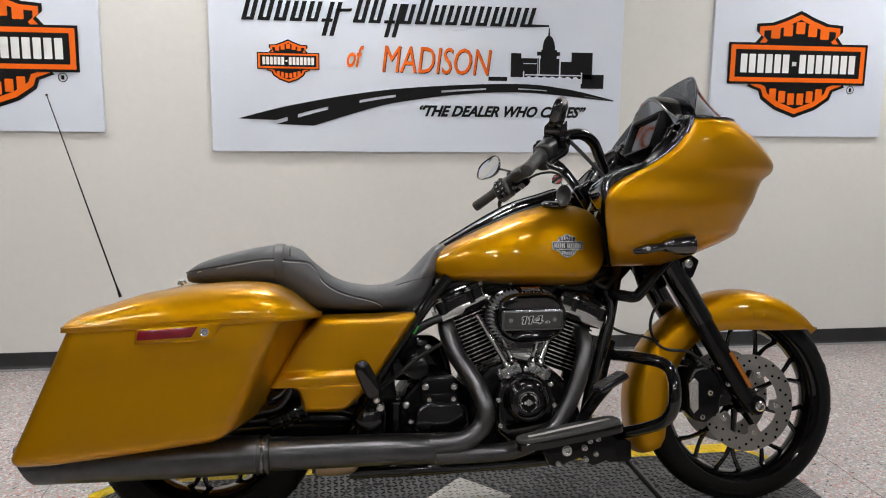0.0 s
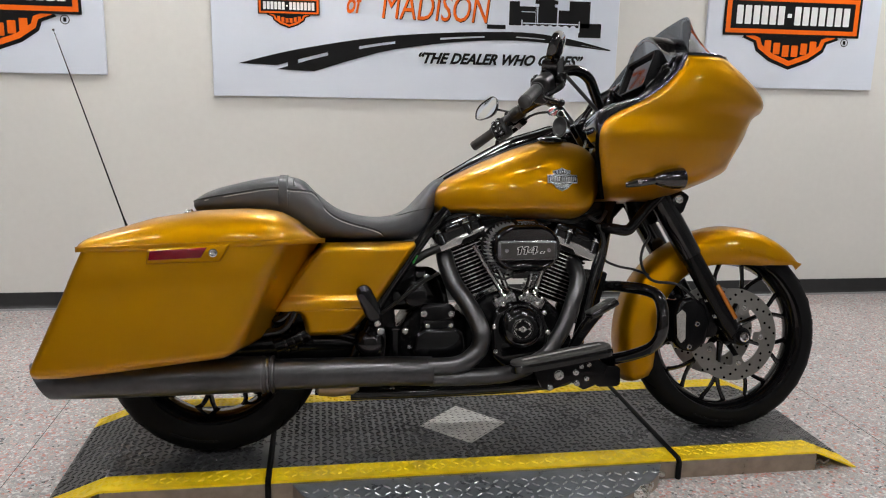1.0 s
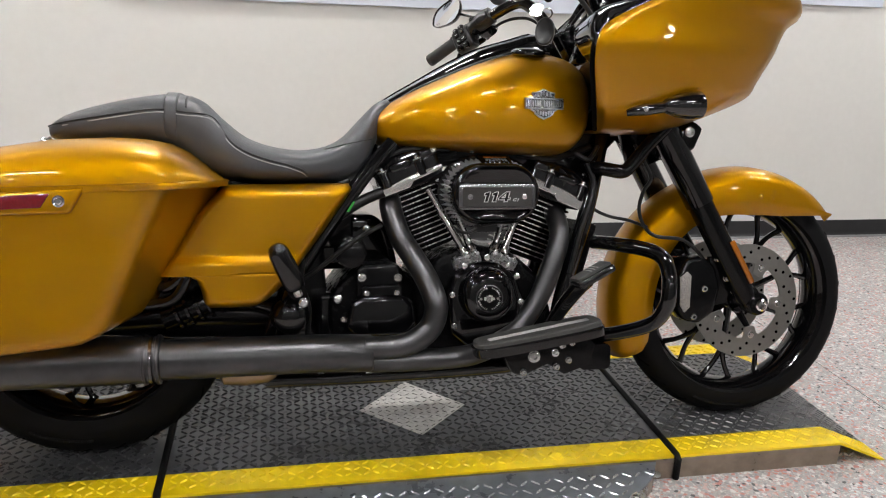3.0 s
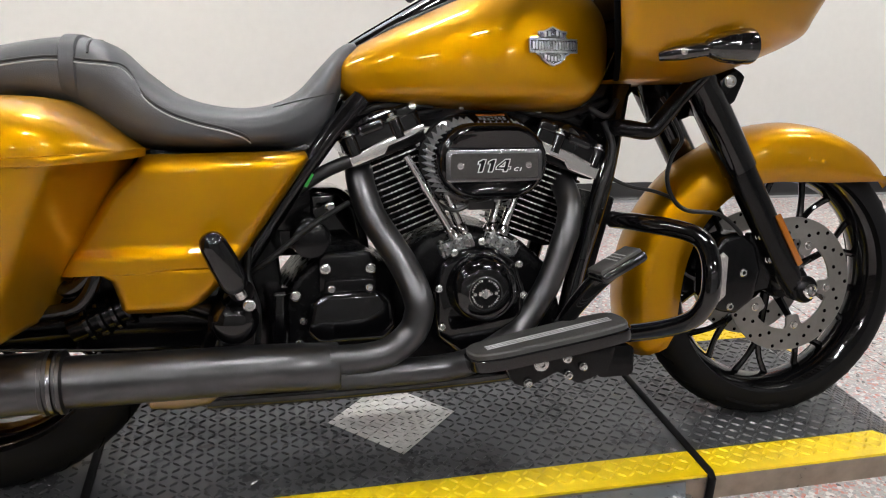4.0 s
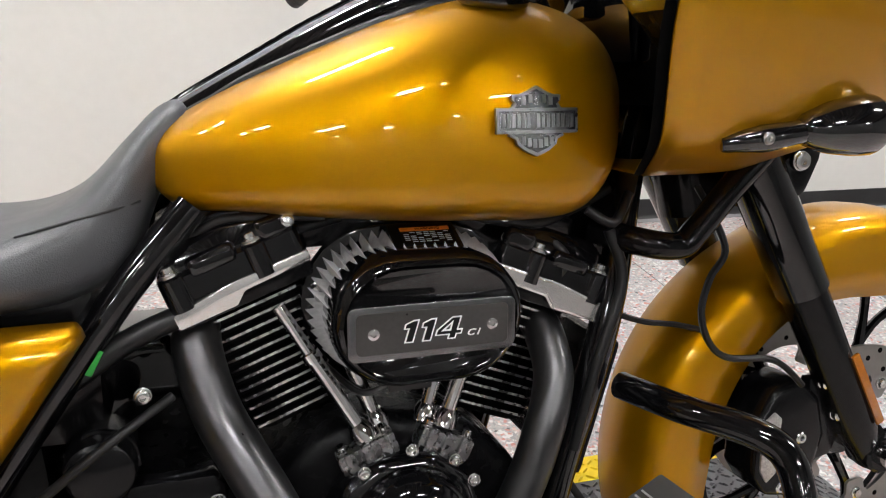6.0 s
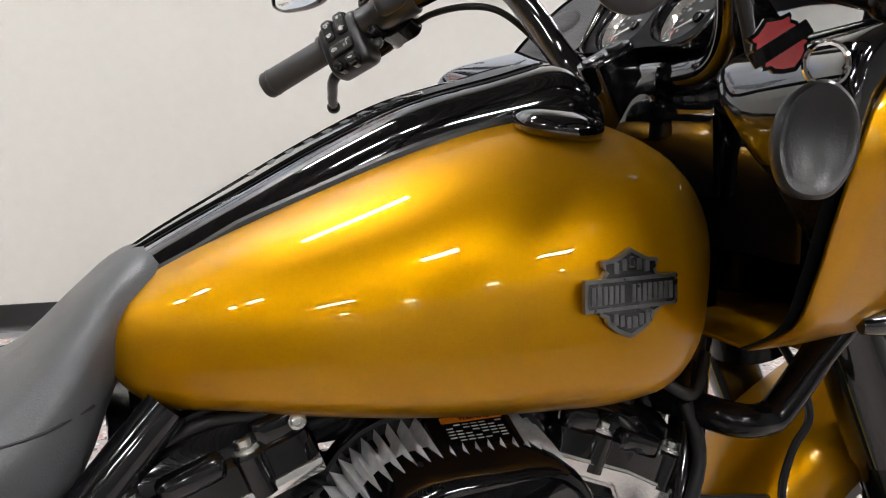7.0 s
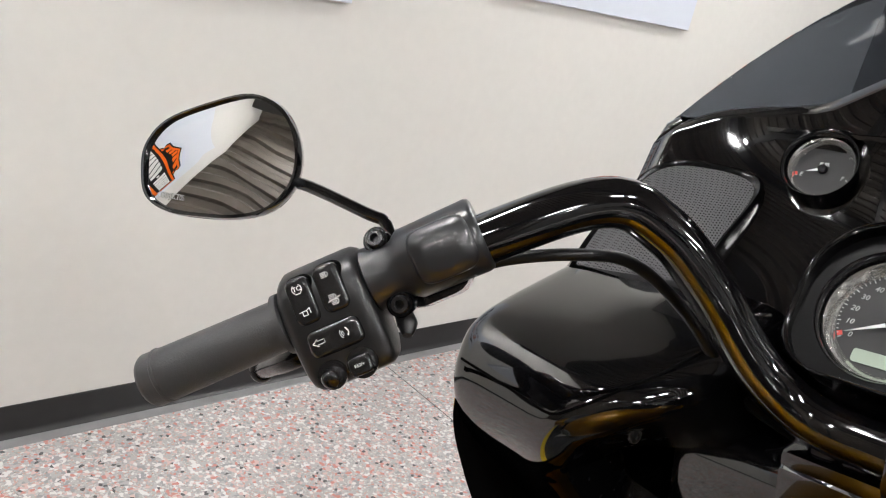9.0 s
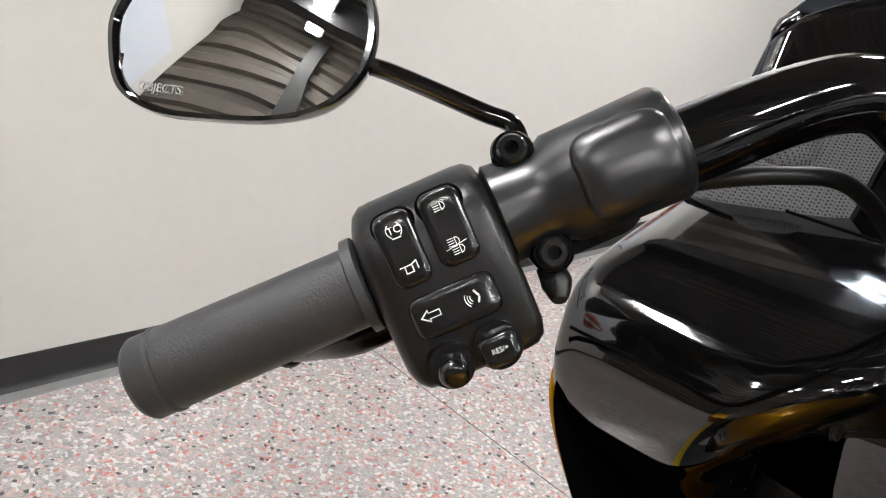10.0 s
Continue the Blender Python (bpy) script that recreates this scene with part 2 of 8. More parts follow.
def smooth_path(pts, n=8, closed=False):
    """Catmull-Rom through the points."""
    p = [Vector(q) for q in pts]
    out, k = [], len(p)
    for i in range(k if closed else k - 1):
        a, b, c, d = ((p[(i - 1) % k], p[i], p[(i + 1) % k], p[(i + 2) % k]) if closed else
                      (p[max(i - 1, 0)], p[i], p[i + 1], p[min(i + 2, k - 1)]))
        for j in range(n):
            t = j / n
            out.append(0.5 * ((2 * b) + (c - a) * t + (2 * a - 5 * b + 4 * c - d) * t * t + (3 * b - a - 3 * c + d) * t ** 3))
    if not closed:
        out.append(p[-1])
    return out


def lerp_table(table, x):
    """Linear look-up in rows of (x, value, value, ...), eased between rows."""
    if x <= table[0][0]:
        return table[0][1:]
    for a, b in zip(table, table[1:]):
        if x <= b[0]:
            t = (x - a[0]) / (b[0] - a[0])
            return [u + (v - u) * t for u, v in zip(a[1:], b[1:])]
    return table[-1][1:]


def spline_table(table, x):
    """Catmull-Rom look-up in rows of (x, value, ...)."""
    k = len(table)
    if x <= table[0][0]:
        return list(table[0][1:])
    for i in range(k - 1):
        if x <= table[i + 1][0]:
            a, b, c, d = table[max(i - 1, 0)], table[i], table[i + 1], table[min(i + 2, k - 1)]
            h = c[0] - b[0]
            t = (x - b[0]) / h
            res = []
            for j in range(1, len(b)):
                m0 = (c[j] - a[j]) / max(c[0] - a[0], 1e-6) * h
                m1 = (d[j] - b[j]) / max(d[0] - b[0], 1e-6) * h
                res.append((2 * t ** 3 - 3 * t * t + 1) * b[j] + (t ** 3 - 2 * t * t + t) * m0 + (3 * t * t - 2 * t ** 3) * c[j] + (t ** 3 - t * t) * m1)
            return res
    return list(table[-1][1:])


def skin(bm, rings, closed=True, cap=True):
    """Faces between rings of equal length."""
    vs = [[bm.verts.new(p) for p in r] for r in rings]
    k = len(vs[0])
    for a, b in zip(vs, vs[1:]):
        for j in range(k if closed else k - 1):
            bm.faces.new((a[j], a[(j + 1) % k], b[(j + 1) % k], b[j]))
    if cap and closed:
        bm.faces.new(vs[0][::-1])
        bm.faces.new(vs[-1])
    return vs


def tube(bm, pts, r, seg=14, n=6, smooth=True, cap=True):
    """A round bar along a path; r is one radius or one for each given point."""
    path = smooth_path(pts, n) if smooth and len(pts) > 2 else [Vector(p) for p in pts]
    rs = r if isinstance(r, (list, tuple)) else None
    rings, up = [], None
    for i, p in enumerate(path):
        d = (path[min(i + 1, len(path) - 1)] - path[max(i - 1, 0)]).normalized()
        if up is None:
            up = d.orthogonal().normalized()
        up = (up - d * up.dot(d)).normalized()
        side = d.cross(up)
        if rs:
            f = i / (len(path) - 1) * (len(rs) - 1)
            k = min(int(f), len(rs) - 2)
            rad = rs[k] + (rs[k + 1] - rs[k]) * (f - k)
        else:
            rad = r
        rings.append([p + (up * math.cos(2 * math.pi * j / seg) + side * math.sin(2 * math.pi * j / seg)) * rad for j in range(seg)])
    skin(bm, rings, True, cap)
    return bm


def lathe(bm, profile, origin, axis, seg=32, closed=False):
    """Turn rows of (along, radius) round an axis."""
    a = Vector(axis).normalized()
    u = a.orthogonal().normalized()
    if abs(a.y) > 0.9:
        u = Vector((1, 0, 0))
    v = a.cross(u)
    o = Vector(origin)
    rings = [[o + a * t + (u * math.cos(2 * math.pi * j / seg) + v * math.sin(2 * math.pi * j / seg)) * max(r, 1e-5) for j in range(seg)] for t, r in profile]
    if closed:
        rings.append(rings[0])
        skin(bm, rings, True, False)
        bmesh.ops.remove_doubles(bm, verts=bm.verts, dist=1e-6)
    else:
        skin(bm, rings, True, True)
    return bm


def bevel(bm, width, seg=2, angle=25):
    es = [e for e in bm.edges if len(e.link_faces) == 2 and e.calc_face_angle(0) > radians(angle)]
    if es and width > 0:
        bmesh.ops.bevel(bm, geom=es, offset=width, segments=seg, affect="EDGES", profile=0.6, clamp_overlap=True)
    return bm


def box(bm, centre, size, rot=None, width=0.0, seg=2):
    """A box, edges rounded by width; joined into bm."""
    b = bmesh.new()
    bmesh.ops.create_cube(b, size=1.0)
    for v in b.verts:
        v.co = Vector((v.co.x * size[0], v.co.y * size[1], v.co.z * size[2]))
    bevel(b, width, seg)
    m = Matrix.Translation(centre) @ (rot.to_4x4() if rot is not None else Matrix.Identity(4))
    b.transform(m)
    return join(bm, b)


def join(bm, other):
    tmp = bpy.data.meshes.new("tmp")
    other.to_mesh(tmp)
    other.free()
    bm.from_mesh(tmp)
    bpy.data.meshes.remove(tmp)
    return bm


def slab(bm, outline, y0, y1, width=0.0, seg=2, inset=0.0):
    """An outline in x and z, extruded from y0 to y1 (y1 is the outer face, drawn in by inset), with rounded edges."""
    b = bmesh.new()
    c = Vector((sum(p[0] for p in outline) / len(outline), sum(p[1] for p in outline) / len(outline)))
    near = [(p[0], y0, p[1]) for p in outline]
    far = [(p[0] + (c[0] - p[0]) * inset, y1, p[1] + (c[1] - p[1]) * inset) for p in outline]
    skin(b, [near, far])
    bmesh.ops.recalc_face_normals(b, faces=b.faces)
    bevel(b, width, seg)
    return join(bm, b)


def rotation(x=0, y=0, z=0):
    return Euler((radians(x), radians(y), radians(z))).to_matrix()


def frame_of(normal, up=(0, 0, 1)):
    """A turn whose z is the normal and whose y is as near up as may be."""
    n = Vector(normal).normalized()
    x = Vector(up).cross(n).normalized()
    y = n.cross(x)
    return Matrix((x, y, n)).transposed()


def flat(bm, outline, m, depth=0.001):
    """An outline in a plane's own x and y, given depth along its z, placed by the 4x4 m."""
    b = bmesh.new()
    skin(b, [[(p[0], p[1], 0) for p in outline], [(p[0], p[1], depth) for p in outline]])
    b.transform(m)
    return join(bm, b)


def writing(name, text, size, m, mat, parent, depth=0.0008, shear=0.0, bold=0.0, align="CENTER", wide=1.0, space=1.0):
    """Words in the built-in font, as a mesh in the parent's coordinates."""
    cu = bpy.data.curves.new(name, "FONT")
    cu.body, cu.size, cu.extrude, cu.shear, cu.offset = text, size, depth, shear, bold
    cu.align_x, cu.align_y = align, "CENTER"
    cu.resolution_u = 3
    cu.space_character = space
    tmp = bpy.data.objects.new(name, cu)
    scene.collection.objects.link(tmp)
    bpy.context.view_layer.update()
    me = bpy.data.meshes.new_from_object(tmp.evaluated_get(bpy.context.evaluated_depsgraph_get()))
    bpy.data.objects.remove(tmp)
    bpy.data.curves.remove(cu)
    me.transform(m @ Matrix.Diagonal((wide, 1, 1, 1)))
    me.materials.clear()
    me.materials.append(mat)
    ob = new(name, me)
    if parent:
        ob.parent = parent
    return ob


def bolt(parent, p, axis, r=0.008, h=0.006, mat=None, name="bolt"):
    """A hexagon socket bolt head."""
    bm = bmesh.new()
    lathe(bm, [(0, r * 1.15), (h * 0.2, r * 1.15), (h * 0.25, r), (h * 0.85, r), (h, r * 0.8), (h, r * 0.45), (h * 0.5, r * 0.42)], p, axis, 12)
    return part(name, bm, mat or BOLT, parent)


def stadium(w, h, n=10, c=(0, 0)):
    """A rounded bar's outline, w across and h high."""
    r = h / 2
    out = []
    for i in range(n + 1):
        a = -math.pi / 2 + math.pi * i / n
        out.append((c[0] + w / 2 - r + r * math.cos(a), c[1] + r * math.sin(a)))
    for i in range(n + 1):
        a = math.pi / 2 + math.pi * i / n
        out.append((c[0] - w / 2 + r + r * math.cos(a), c[1] + r * math.sin(a)))
    return out


def round_rect(w, h, r, n=5, c=(0, 0)):
    out = []
    for sx, sy, a0 in ((1, -1, -90), (1, 1, 0), (-1, 1, 90), (-1, -1, 180)):
        for i in range(n + 1):
            a = radians(a0 + 90 * i / n)
            out.append((c[0] + sx * (w / 2 - r) + r * math.cos(a), c[1] + sy * (h / 2 - r) + r * math.sin(a)))
    return out


# ---- the room ----
def plain_box(name, lo, hi, mat, kind="structure", label="", category="", width=0.0):
    bm = bmesh.new()
    box(bm, [(a + b) / 2 for a, b in zip(lo, hi)], [b - a for a, b in zip(lo, hi)], None, width)
    ob = link_mesh(name, bm, mat, smooth=width > 0)
    return tagged(ob, label, category, kind=kind)


X0, X1, Y_BACK, TOP = -3.0, 4.25, -5.2, 3.0
plain_box("floor", (X0, Y_BACK, FLOOR_Z - 0.1), (X1, WALL_Y + 0.2, FLOOR_Z), FLOOR, label="grey epoxy floor with red and white flakes", category="floor")
plain_box("wall_north", (X0, WALL_Y, FLOOR_Z), (X1, WALL_Y + 0.15, TOP), WALL, label="smooth cream painted showroom wall", category="wall")
# Out of view: added dark to dim what the fairing reflects.
plain_box("wall_east", (X1, Y_BACK, FLOOR_Z), (X1 + 0.15, WALL_Y + 0.15, TOP), DARK_WALL, label="unseen side wall, dark to dim reflections", category="wall")
bm = bmesh.new()
prof = [(X0 - 0.15, FLOOR_Z)]
z = FLOOR_Z
while z < TOP:
    prof += [(X0 - 0.05, z), (X0 - 0.05, z + 0.07), (X0, z + 0.10), (X0, z + 0.19)]
    z += 0.22
prof += [(X0 - 0.05, z), (X0 - 0.15, z)]
skin(bm, [[(x, y, q) for x, q in prof] for y in (Y_BACK, WALL_Y + 0.15)])
tagged(link_mesh("wall_west", bm, ROOF, smooth=False), "brown ribbed metal wall", "wall", kind="structure")
plain_box("column", (X0 + 0.005, 0.66, FLOOR_Z), (X0 + 0.10, 0.80, TOP), BEAM, label="black steel column by the ribbed wall", category="column")
# Unseen wall, darkened so the black parts don't wash out.
plain_box("wall_south", (X0, Y_BACK - 0.15, FLOOR_Z), (X1, Y_BACK, TOP), DARK_WALL, label="unseen back wall, dark to dim reflections", category="wall")


def baseboard(name, x0, x1, y):
    """Black vinyl cove base with a thin rounded foot."""
    bm = bmesh.new()
    prof = [(0, 0.082), (-0.004, 0.082), (-0.006, 0.078), (-0.006, 0.02), (-0.010, 0.008), (-0.02, 0.0015), (0, 0.0015)]
    skin(bm, [[(x, y + a, FLOOR_Z + b) for a, b in prof] for x in (x0, x1)])
    ob = link_mesh(name, bm, BASE)
    bm = bmesh.new()
    skin(bm, [[(x, y - 0.02 + a, FLOOR_Z + b) for a, b in ((0, 0), (-0.03, 0), (-0.028, 0.002), (0, 0.003))] for x in (x0, x1)])
    part("cove_lip", bm, COVE, ob)
    return tagged(ob, "black vinyl cove baseboard along the wall", "baseboard", kind="structure")


baseboard("baseboard", X0, X1, WALL_Y)
bm = bmesh.new()
pitch, count = 0.15, int((X1 - X0 + 1) / 0.15)
rings = []
for y in (Y_BACK, WALL_Y + 0.1):
    row = []
    for i in range(count + 1):
        x = X0 - 0.3 + i * pitch
        row += [(x, y, TOP), (x + 0.06, y, TOP), (x + 0.085, y, TOP + 0.05), (x + 0.125, y, TOP + 0.05)]
    rings.append(row + [(row[-1][0], y, TOP + 0.12), (row[0][0], y, TOP + 0.12)])
skin(bm, rings)
tagged(link_mesh("ceiling", bm, ROOF, smooth=False), "ribbed brown steel roof deck", "ceiling", kind="structure")
for x in (-2.2, -0.1, 2.0, 4.0):
    bm = bmesh.new()
    for z, w, h in ((TOP - 0.31, 0.14, 0.015), (TOP - 0.165, 0.012, 0.29), (TOP - 0.015, 0.14, 0.015)):
        box(bm, (x, (Y_BACK + WALL_Y) / 2, z), (w, WALL_Y - Y_BACK, h))
    tagged(link_mesh("roof_beam", bm, BEAM, smooth=False), "black steel beam under the roof deck", "beam", group="roof beams", kind="structure")
for i, (x, y, length) in enumerate(STRIPS):
    lamp = empty("strip_light", pose(x, y, TOP - 0.16))
    bm = bmesh.new()
    box(bm, (0, 0, 0.03), (length + 0.06, 0.18, 0.05), None, 0.006)
    part("housing", bm, LAMP_BODY, lamp)
    bm = bmesh.new()
    box(bm, (0, 0, -0.008), (length, 0.14, 0.025), None, 0.008)
    part("diffuser", bm, TUBE_LIGHT, lamp, "lit white diffuser")
    for sx in (-1, 1):
        bm = bmesh.new()
        tube(bm, [(sx * length * 0.4, 0, 0.05), (sx * length * 0.4, 0, 0.17)], 0.003, 8)
        part("hanger", bm, BOLT, lamp)
    tagged(lamp, "lit linear strip light hung below the roof deck", "ceiling light", group="strip lights")
for x0, y0, x1, y1 in ((-1.43, -2.0, -1.43, WALL_Y - 0.06), (1.378, -2.0, 1.378, WALL_Y - 0.06)):
    bm = bmesh.new()
    box(bm, ((x0 + x1) / 2, (y0 + y1) / 2, FLOOR_Z), (0.0026, y1 - y0, 0.0012))
    tagged(link_mesh("floor_joint", bm, JOINT), "thin dark saw-cut joint in the floor", "joint", kind="structure")


# ---- signs on the wall ----
def on_wall(x, z, lift=0.0):
    """Plane of the sign panels: own x along the wall, own y up, own z towards the room."""
    return Matrix.Translation((x, WALL_Y - 0.0205 - lift, z)) @ rotation(90, 0, 0).to_4x4()


def on_main(x, z, lift=0.0):
    """The same on the broad panel, whose drawing is laid out on its own grid."""
    return on_wall(-0.038, 0.040, lift) @ Matrix.Diagonal((0.98, 0.955, 1, 1)) @ Matrix.Translation((x, z, 0))


def shield_outline(w, k=1.0):
    half = [(0.0, 0.385), (-0.10, 0.335), (-0.20, 0.295), (-0.31, 0.285), (-0.31, 0.235), (-0.275, 0.20), (-0.33, 0.13),
            (-0.33, -0.13), (-0.355, -0.165), (-0.27, -0.20), (-0.25, -0.26), (-0.15, -0.335), (0.0, -0.395)]
    pts = half + [(-x, y) for x, y in half[-2:0:-1]]
    return [(x * w * k, y * w * k) for x, y in pts][::-1]


def badge(parent, place, w, dark, bright, light, depth=0.0012):
    """A crest behind a broad bar, as plain shapes: dark outline, bright fields, light band."""
    layers = (("crest", shield_outline(w), dark, 0.0), ("crest_field", shield_outline(w, 0.93), bright, 1.0),
              ("crest_inner", shield_outline(w, 0.83), dark, 2.0), ("bar", round_rect(w, 0.30 * w, 0.004 * w), dark, 3.0),
              ("bar_border", round_rect(0.965 * w, 0.265 * w, 0.004 * w), bright, 4.0), ("bar_field", round_rect(0.90 * w, 0.20 * w, 0.003 * w), dark, 5.0))
    for name, outline, mat, k in layers:
        bm = bmesh.new()
        flat(bm, outline, place @ Matrix.Translation((0, 0, k * depth * 0.9)), depth)
        part(name, bm, mat, parent, smooth=False)
    bm = bmesh.new()
    n = 14
    for i in range(n):
        if i == 6:
            flat(bm, round_rect(0.03 * w, 0.03 * w, 0.002 * w, 2, ((i + 0.5) / n * 0.84 * w - 0.42 * w, 0)), place @ Matrix.Translation((0, 0, 5.4 * depth)), depth)
        else:
            flat(bm, round_rect(0.045 * w, 0.135 * w, 0.004 * w, 2, ((i + 0.5) / n * 0.84 * w - 0.42 * w, 0)), place @ Matrix.Translation((0, 0, 5.4 * depth)), depth)
    tagged(part("bar_lettering", bm, light, parent, smooth=False), kind="stuff")
    for sy, k, n, h in ((0.215, 0.44, 5, 0.085), (-0.215, 0.40, 6, 0.085)):
        bm = bmesh.new()
        for i in range(n):
            u = (i + 0.5) / n - 0.5
            y = sy + (0.045 * (1 - abs(u) * 2) if sy > 0 else -0.05 * (1 - abs(u) * 2))
            flat(bm, round_rect(k * w / n * 0.72, h * w, 0.006 * w, 2, (u * k * w, y * w)), place @ Matrix.Translation((0, 0, 2.7 * depth)), depth)
        tagged(part("crest_lettering", bm, bright, parent, smooth=False), kind="stuff")


def panel(x0, x1, z0, z1, label):
    sign = empty("wall_sign", Matrix.Identity(4))
    bm = bmesh.new()
    box(bm, ((x0 + x1) / 2, WALL_Y - 0.010, (z0 + z1) / 2), (x1 - x0, 0.018, z1 - z0), None, 0.002, 1)
    part("board", bm, PANEL, sign)
    return tagged(sign, label, "sign", group="wall signs")


for cx, zc, x0, x1, z0 in ((2.03, 1.50, 1.543, 2.550, 1.114), (-2.032, 1.498, -2.543, -1.536, 1.112)):
    s = panel(x0, x1, z0, z0 + 1.01, "pale blue-white wall panel with an orange and black crest")
    badge(s, on_wall(cx, zc) @ Matrix.Diagonal((1, 0.90, 1, 1)), 0.80, SIGN_BLACK, SIGN_ORANGE, SIGN_WHITE)
    bm = bmesh.new()
    ring = [(0.022 * math.cos(i * math.pi / 10), 0.022 * math.sin(i * math.pi / 10)) for i in range(20)]
    m = on_wall(cx + 0.320, zc - 0.132)
    skin(bm, [[m @ Vector((a, b, z)) for a, b in ring] for z in (0.0, 0.001)] + [[m @ Vector((a * 0.82, b * 0.82, 0.001)) for a, b in ring]], cap=False)
    part("mark_ring", bm, SIGN_BLACK, s)
    bm = bmesh.new()
    flat(bm, round_rect(0.014, 0.02, 0.002, 2), m, 0.001)
    part("mark", bm, SIGN_BLACK, s)

big = panel(-1.036, 1.045, 1.022, 2.065, "large pale wall panel with black road, skyline and orange lettering")
badge(big, on_main(-0.635, 1.490) @ Matrix.Diagonal((1, 0.92, 1, 1)), 0.307, SIGN_BLACK, SIGN_ORANGE, SIGN_WHITE)
writing("lettering", "MADISON", 0.195, on_main(0.113, 1.496, 0.0008) @ rotation(0, 0, -1).to_4x4(), SIGN_BLACK, big, 0.0008, 0.16, 0.0, wide=0.645)
writing("lettering", "MADISON", 0.195, on_main(0.109, 1.500, 0.003) @ rotation(0, 0, -1).to_4x4(), SIGN_ORANGE, big, 0.0008, 0.16, 0.0, wide=0.645)
writing("lettering", "of", 0.15, on_main(-0.318, 1.513, 0.003), SIGN_ORANGE, big, 0.0008, 0.32, 0.003, wide=0.58)
writing("slogan", "\u201cTHE DEALER WHO CARES\u201d", 0.076, on_main(0.455, 1.243, 0.001), SIGN_BLACK, big, 0.0008, 0.42, 0.0032, wide=0.93)
# the brand's script becomes slanted strokes
bm = bmesh.new()
random.seed(4)
for k in range(19):
    if k in (6,):
        continue
    x = -0.86 + k * 0.078
    h = 0.15 if k in (0, 1, 7, 8, 11) else 0.10
    lo = -0.07 if k in (5, 9) else 0.0
    for dx in (0.0, 0.038):
        flat(bm, [(x + dx, lo), (x + dx + 0.022, lo), (x + dx + 0.022 + (h - lo) * 0.28, h), (x + dx + (h - lo) * 0.28, h)], on_main(0, 1.69, 0.001), 0.001)
    flat(bm, [(x, 0.0), (x + 0.055, 0.0), (x + 0.058, 0.016), (x + 0.004, 0.016)], on_main(0, 1.69, 0.001), 0.0011)
flat(bm, [(0.60, 0.0), (0.70, 0.004), (0.70, 0.014), (0.60, 0.016)], on_main(0, 1.69, 0.001), 0.001)
flat(bm, [(-0.40, 0.05), (-0.32, 0.055), (-0.315, 0.07), (-0.395, 0.066)], on_main(0, 1.69, 0.001), 0.001)
tagged(part("script", bm, SIGN_BLACK, big, smooth=False), kind="stuff")


def road_shape():
    """A tapering road that swings over the panel, with gaps for its broken centre line."""
    top = smooth_path([(-0.889, 1.197, 0), (-0.583, 1.277, 0), (-0.097, 1.358, 0), (0.497, 1.394, 0), (0.80, 1.372, 0), (1.067, 1.314, 0)], 10)
    low = smooth_path([(-0.514, 1.163, 0), (-0.30, 1.232, 0), (-0.097, 1.286, 0), (0.25, 1.335, 0), (0.60, 1.348, 0), (1.067, 1.308, 0)], 10)
    near, far = [], []
    for i, (a, b) in enumerate(zip(top, low)):
        mid = a.lerp(b, 0.5)
        w = max(0.0, 0.010 * (1 - i / len(top)))
        near.append((b, mid - Vector((0.0, w, 0))))
        far.append((mid + Vector((0, w, 0)), a))
    return near, far


near, far = road_shape()
for name, rows in (("road_edge", near), ("road_edge", far)):
    bm = bmesh.new()
    m = on_main(0, 0, 0.0005)
    skin(bm, [[m @ Vector((a.x, a.y, 0)), m @ Vector((b.x, b.y, 0)), m @ Vector((b.x, b.y, 0.001)), m @ Vector((a.x, a.y, 0.001))] for a, b in rows])
    part(name, bm, SIGN_BLACK, big, smooth=False)
bm = bmesh.new()
for i in range(3, len(near) - 4):
    if (i // 5) % 2 == 0:
        a, b, c, d = near[i][1], near[i + 1][1], far[i + 1][0], far[i][0]
        flat(bm, [(q.x, q.y) for q in (a, b, c, d)], on_main(0, 0, 0.0006), 0.001)
tagged(part("road_dashes", bm, SIGN_BLACK, big, smooth=False), kind="stuff")
bm = bmesh.new()
for x, z, w, h in ((0.435, 1.408, 0.10, 0.022), (0.53, 1.43, 0.055, 0.125), (0.60, 1.43, 0.09, 0.10), (0.705, 1.43, 0.115, 0.10),
                   (0.705, 1.53, 0.085, 0.045), (0.80, 1.43, 0.06, 0.085), (0.885, 1.425, 0.115, 0.14), (0.945, 1.375, 0.125, 0.075),
                   (0.655, 1.545, 0.028, 0.02), (0.755, 1.545, 0.02, 0.02)):
    flat(bm, [(x - w / 2, z), (x + w / 2, z), (x + w / 2, z + h), (x - w / 2, z + h)], on_main(0, 0, 0.0005), 0.001)
dome = [(0.034 * math.cos(math.pi * i / 10), 0.075 * math.sin(math.pi * i / 10)) for i in range(11)]
flat(bm, [(0.703 + a, 1.575 + b) for a, b in dome], on_main(0, 0, 0.0005), 0.001)
flat(bm, [(0.697, 1.64), (0.709, 1.64), (0.705, 1.69), (0.701, 1.69)], on_main(0, 0, 0.0005), 0.001)
tagged(part("skyline", bm, SIGN_BLACK, big, smooth=False), kind="stuff")
bm = bmesh.new()
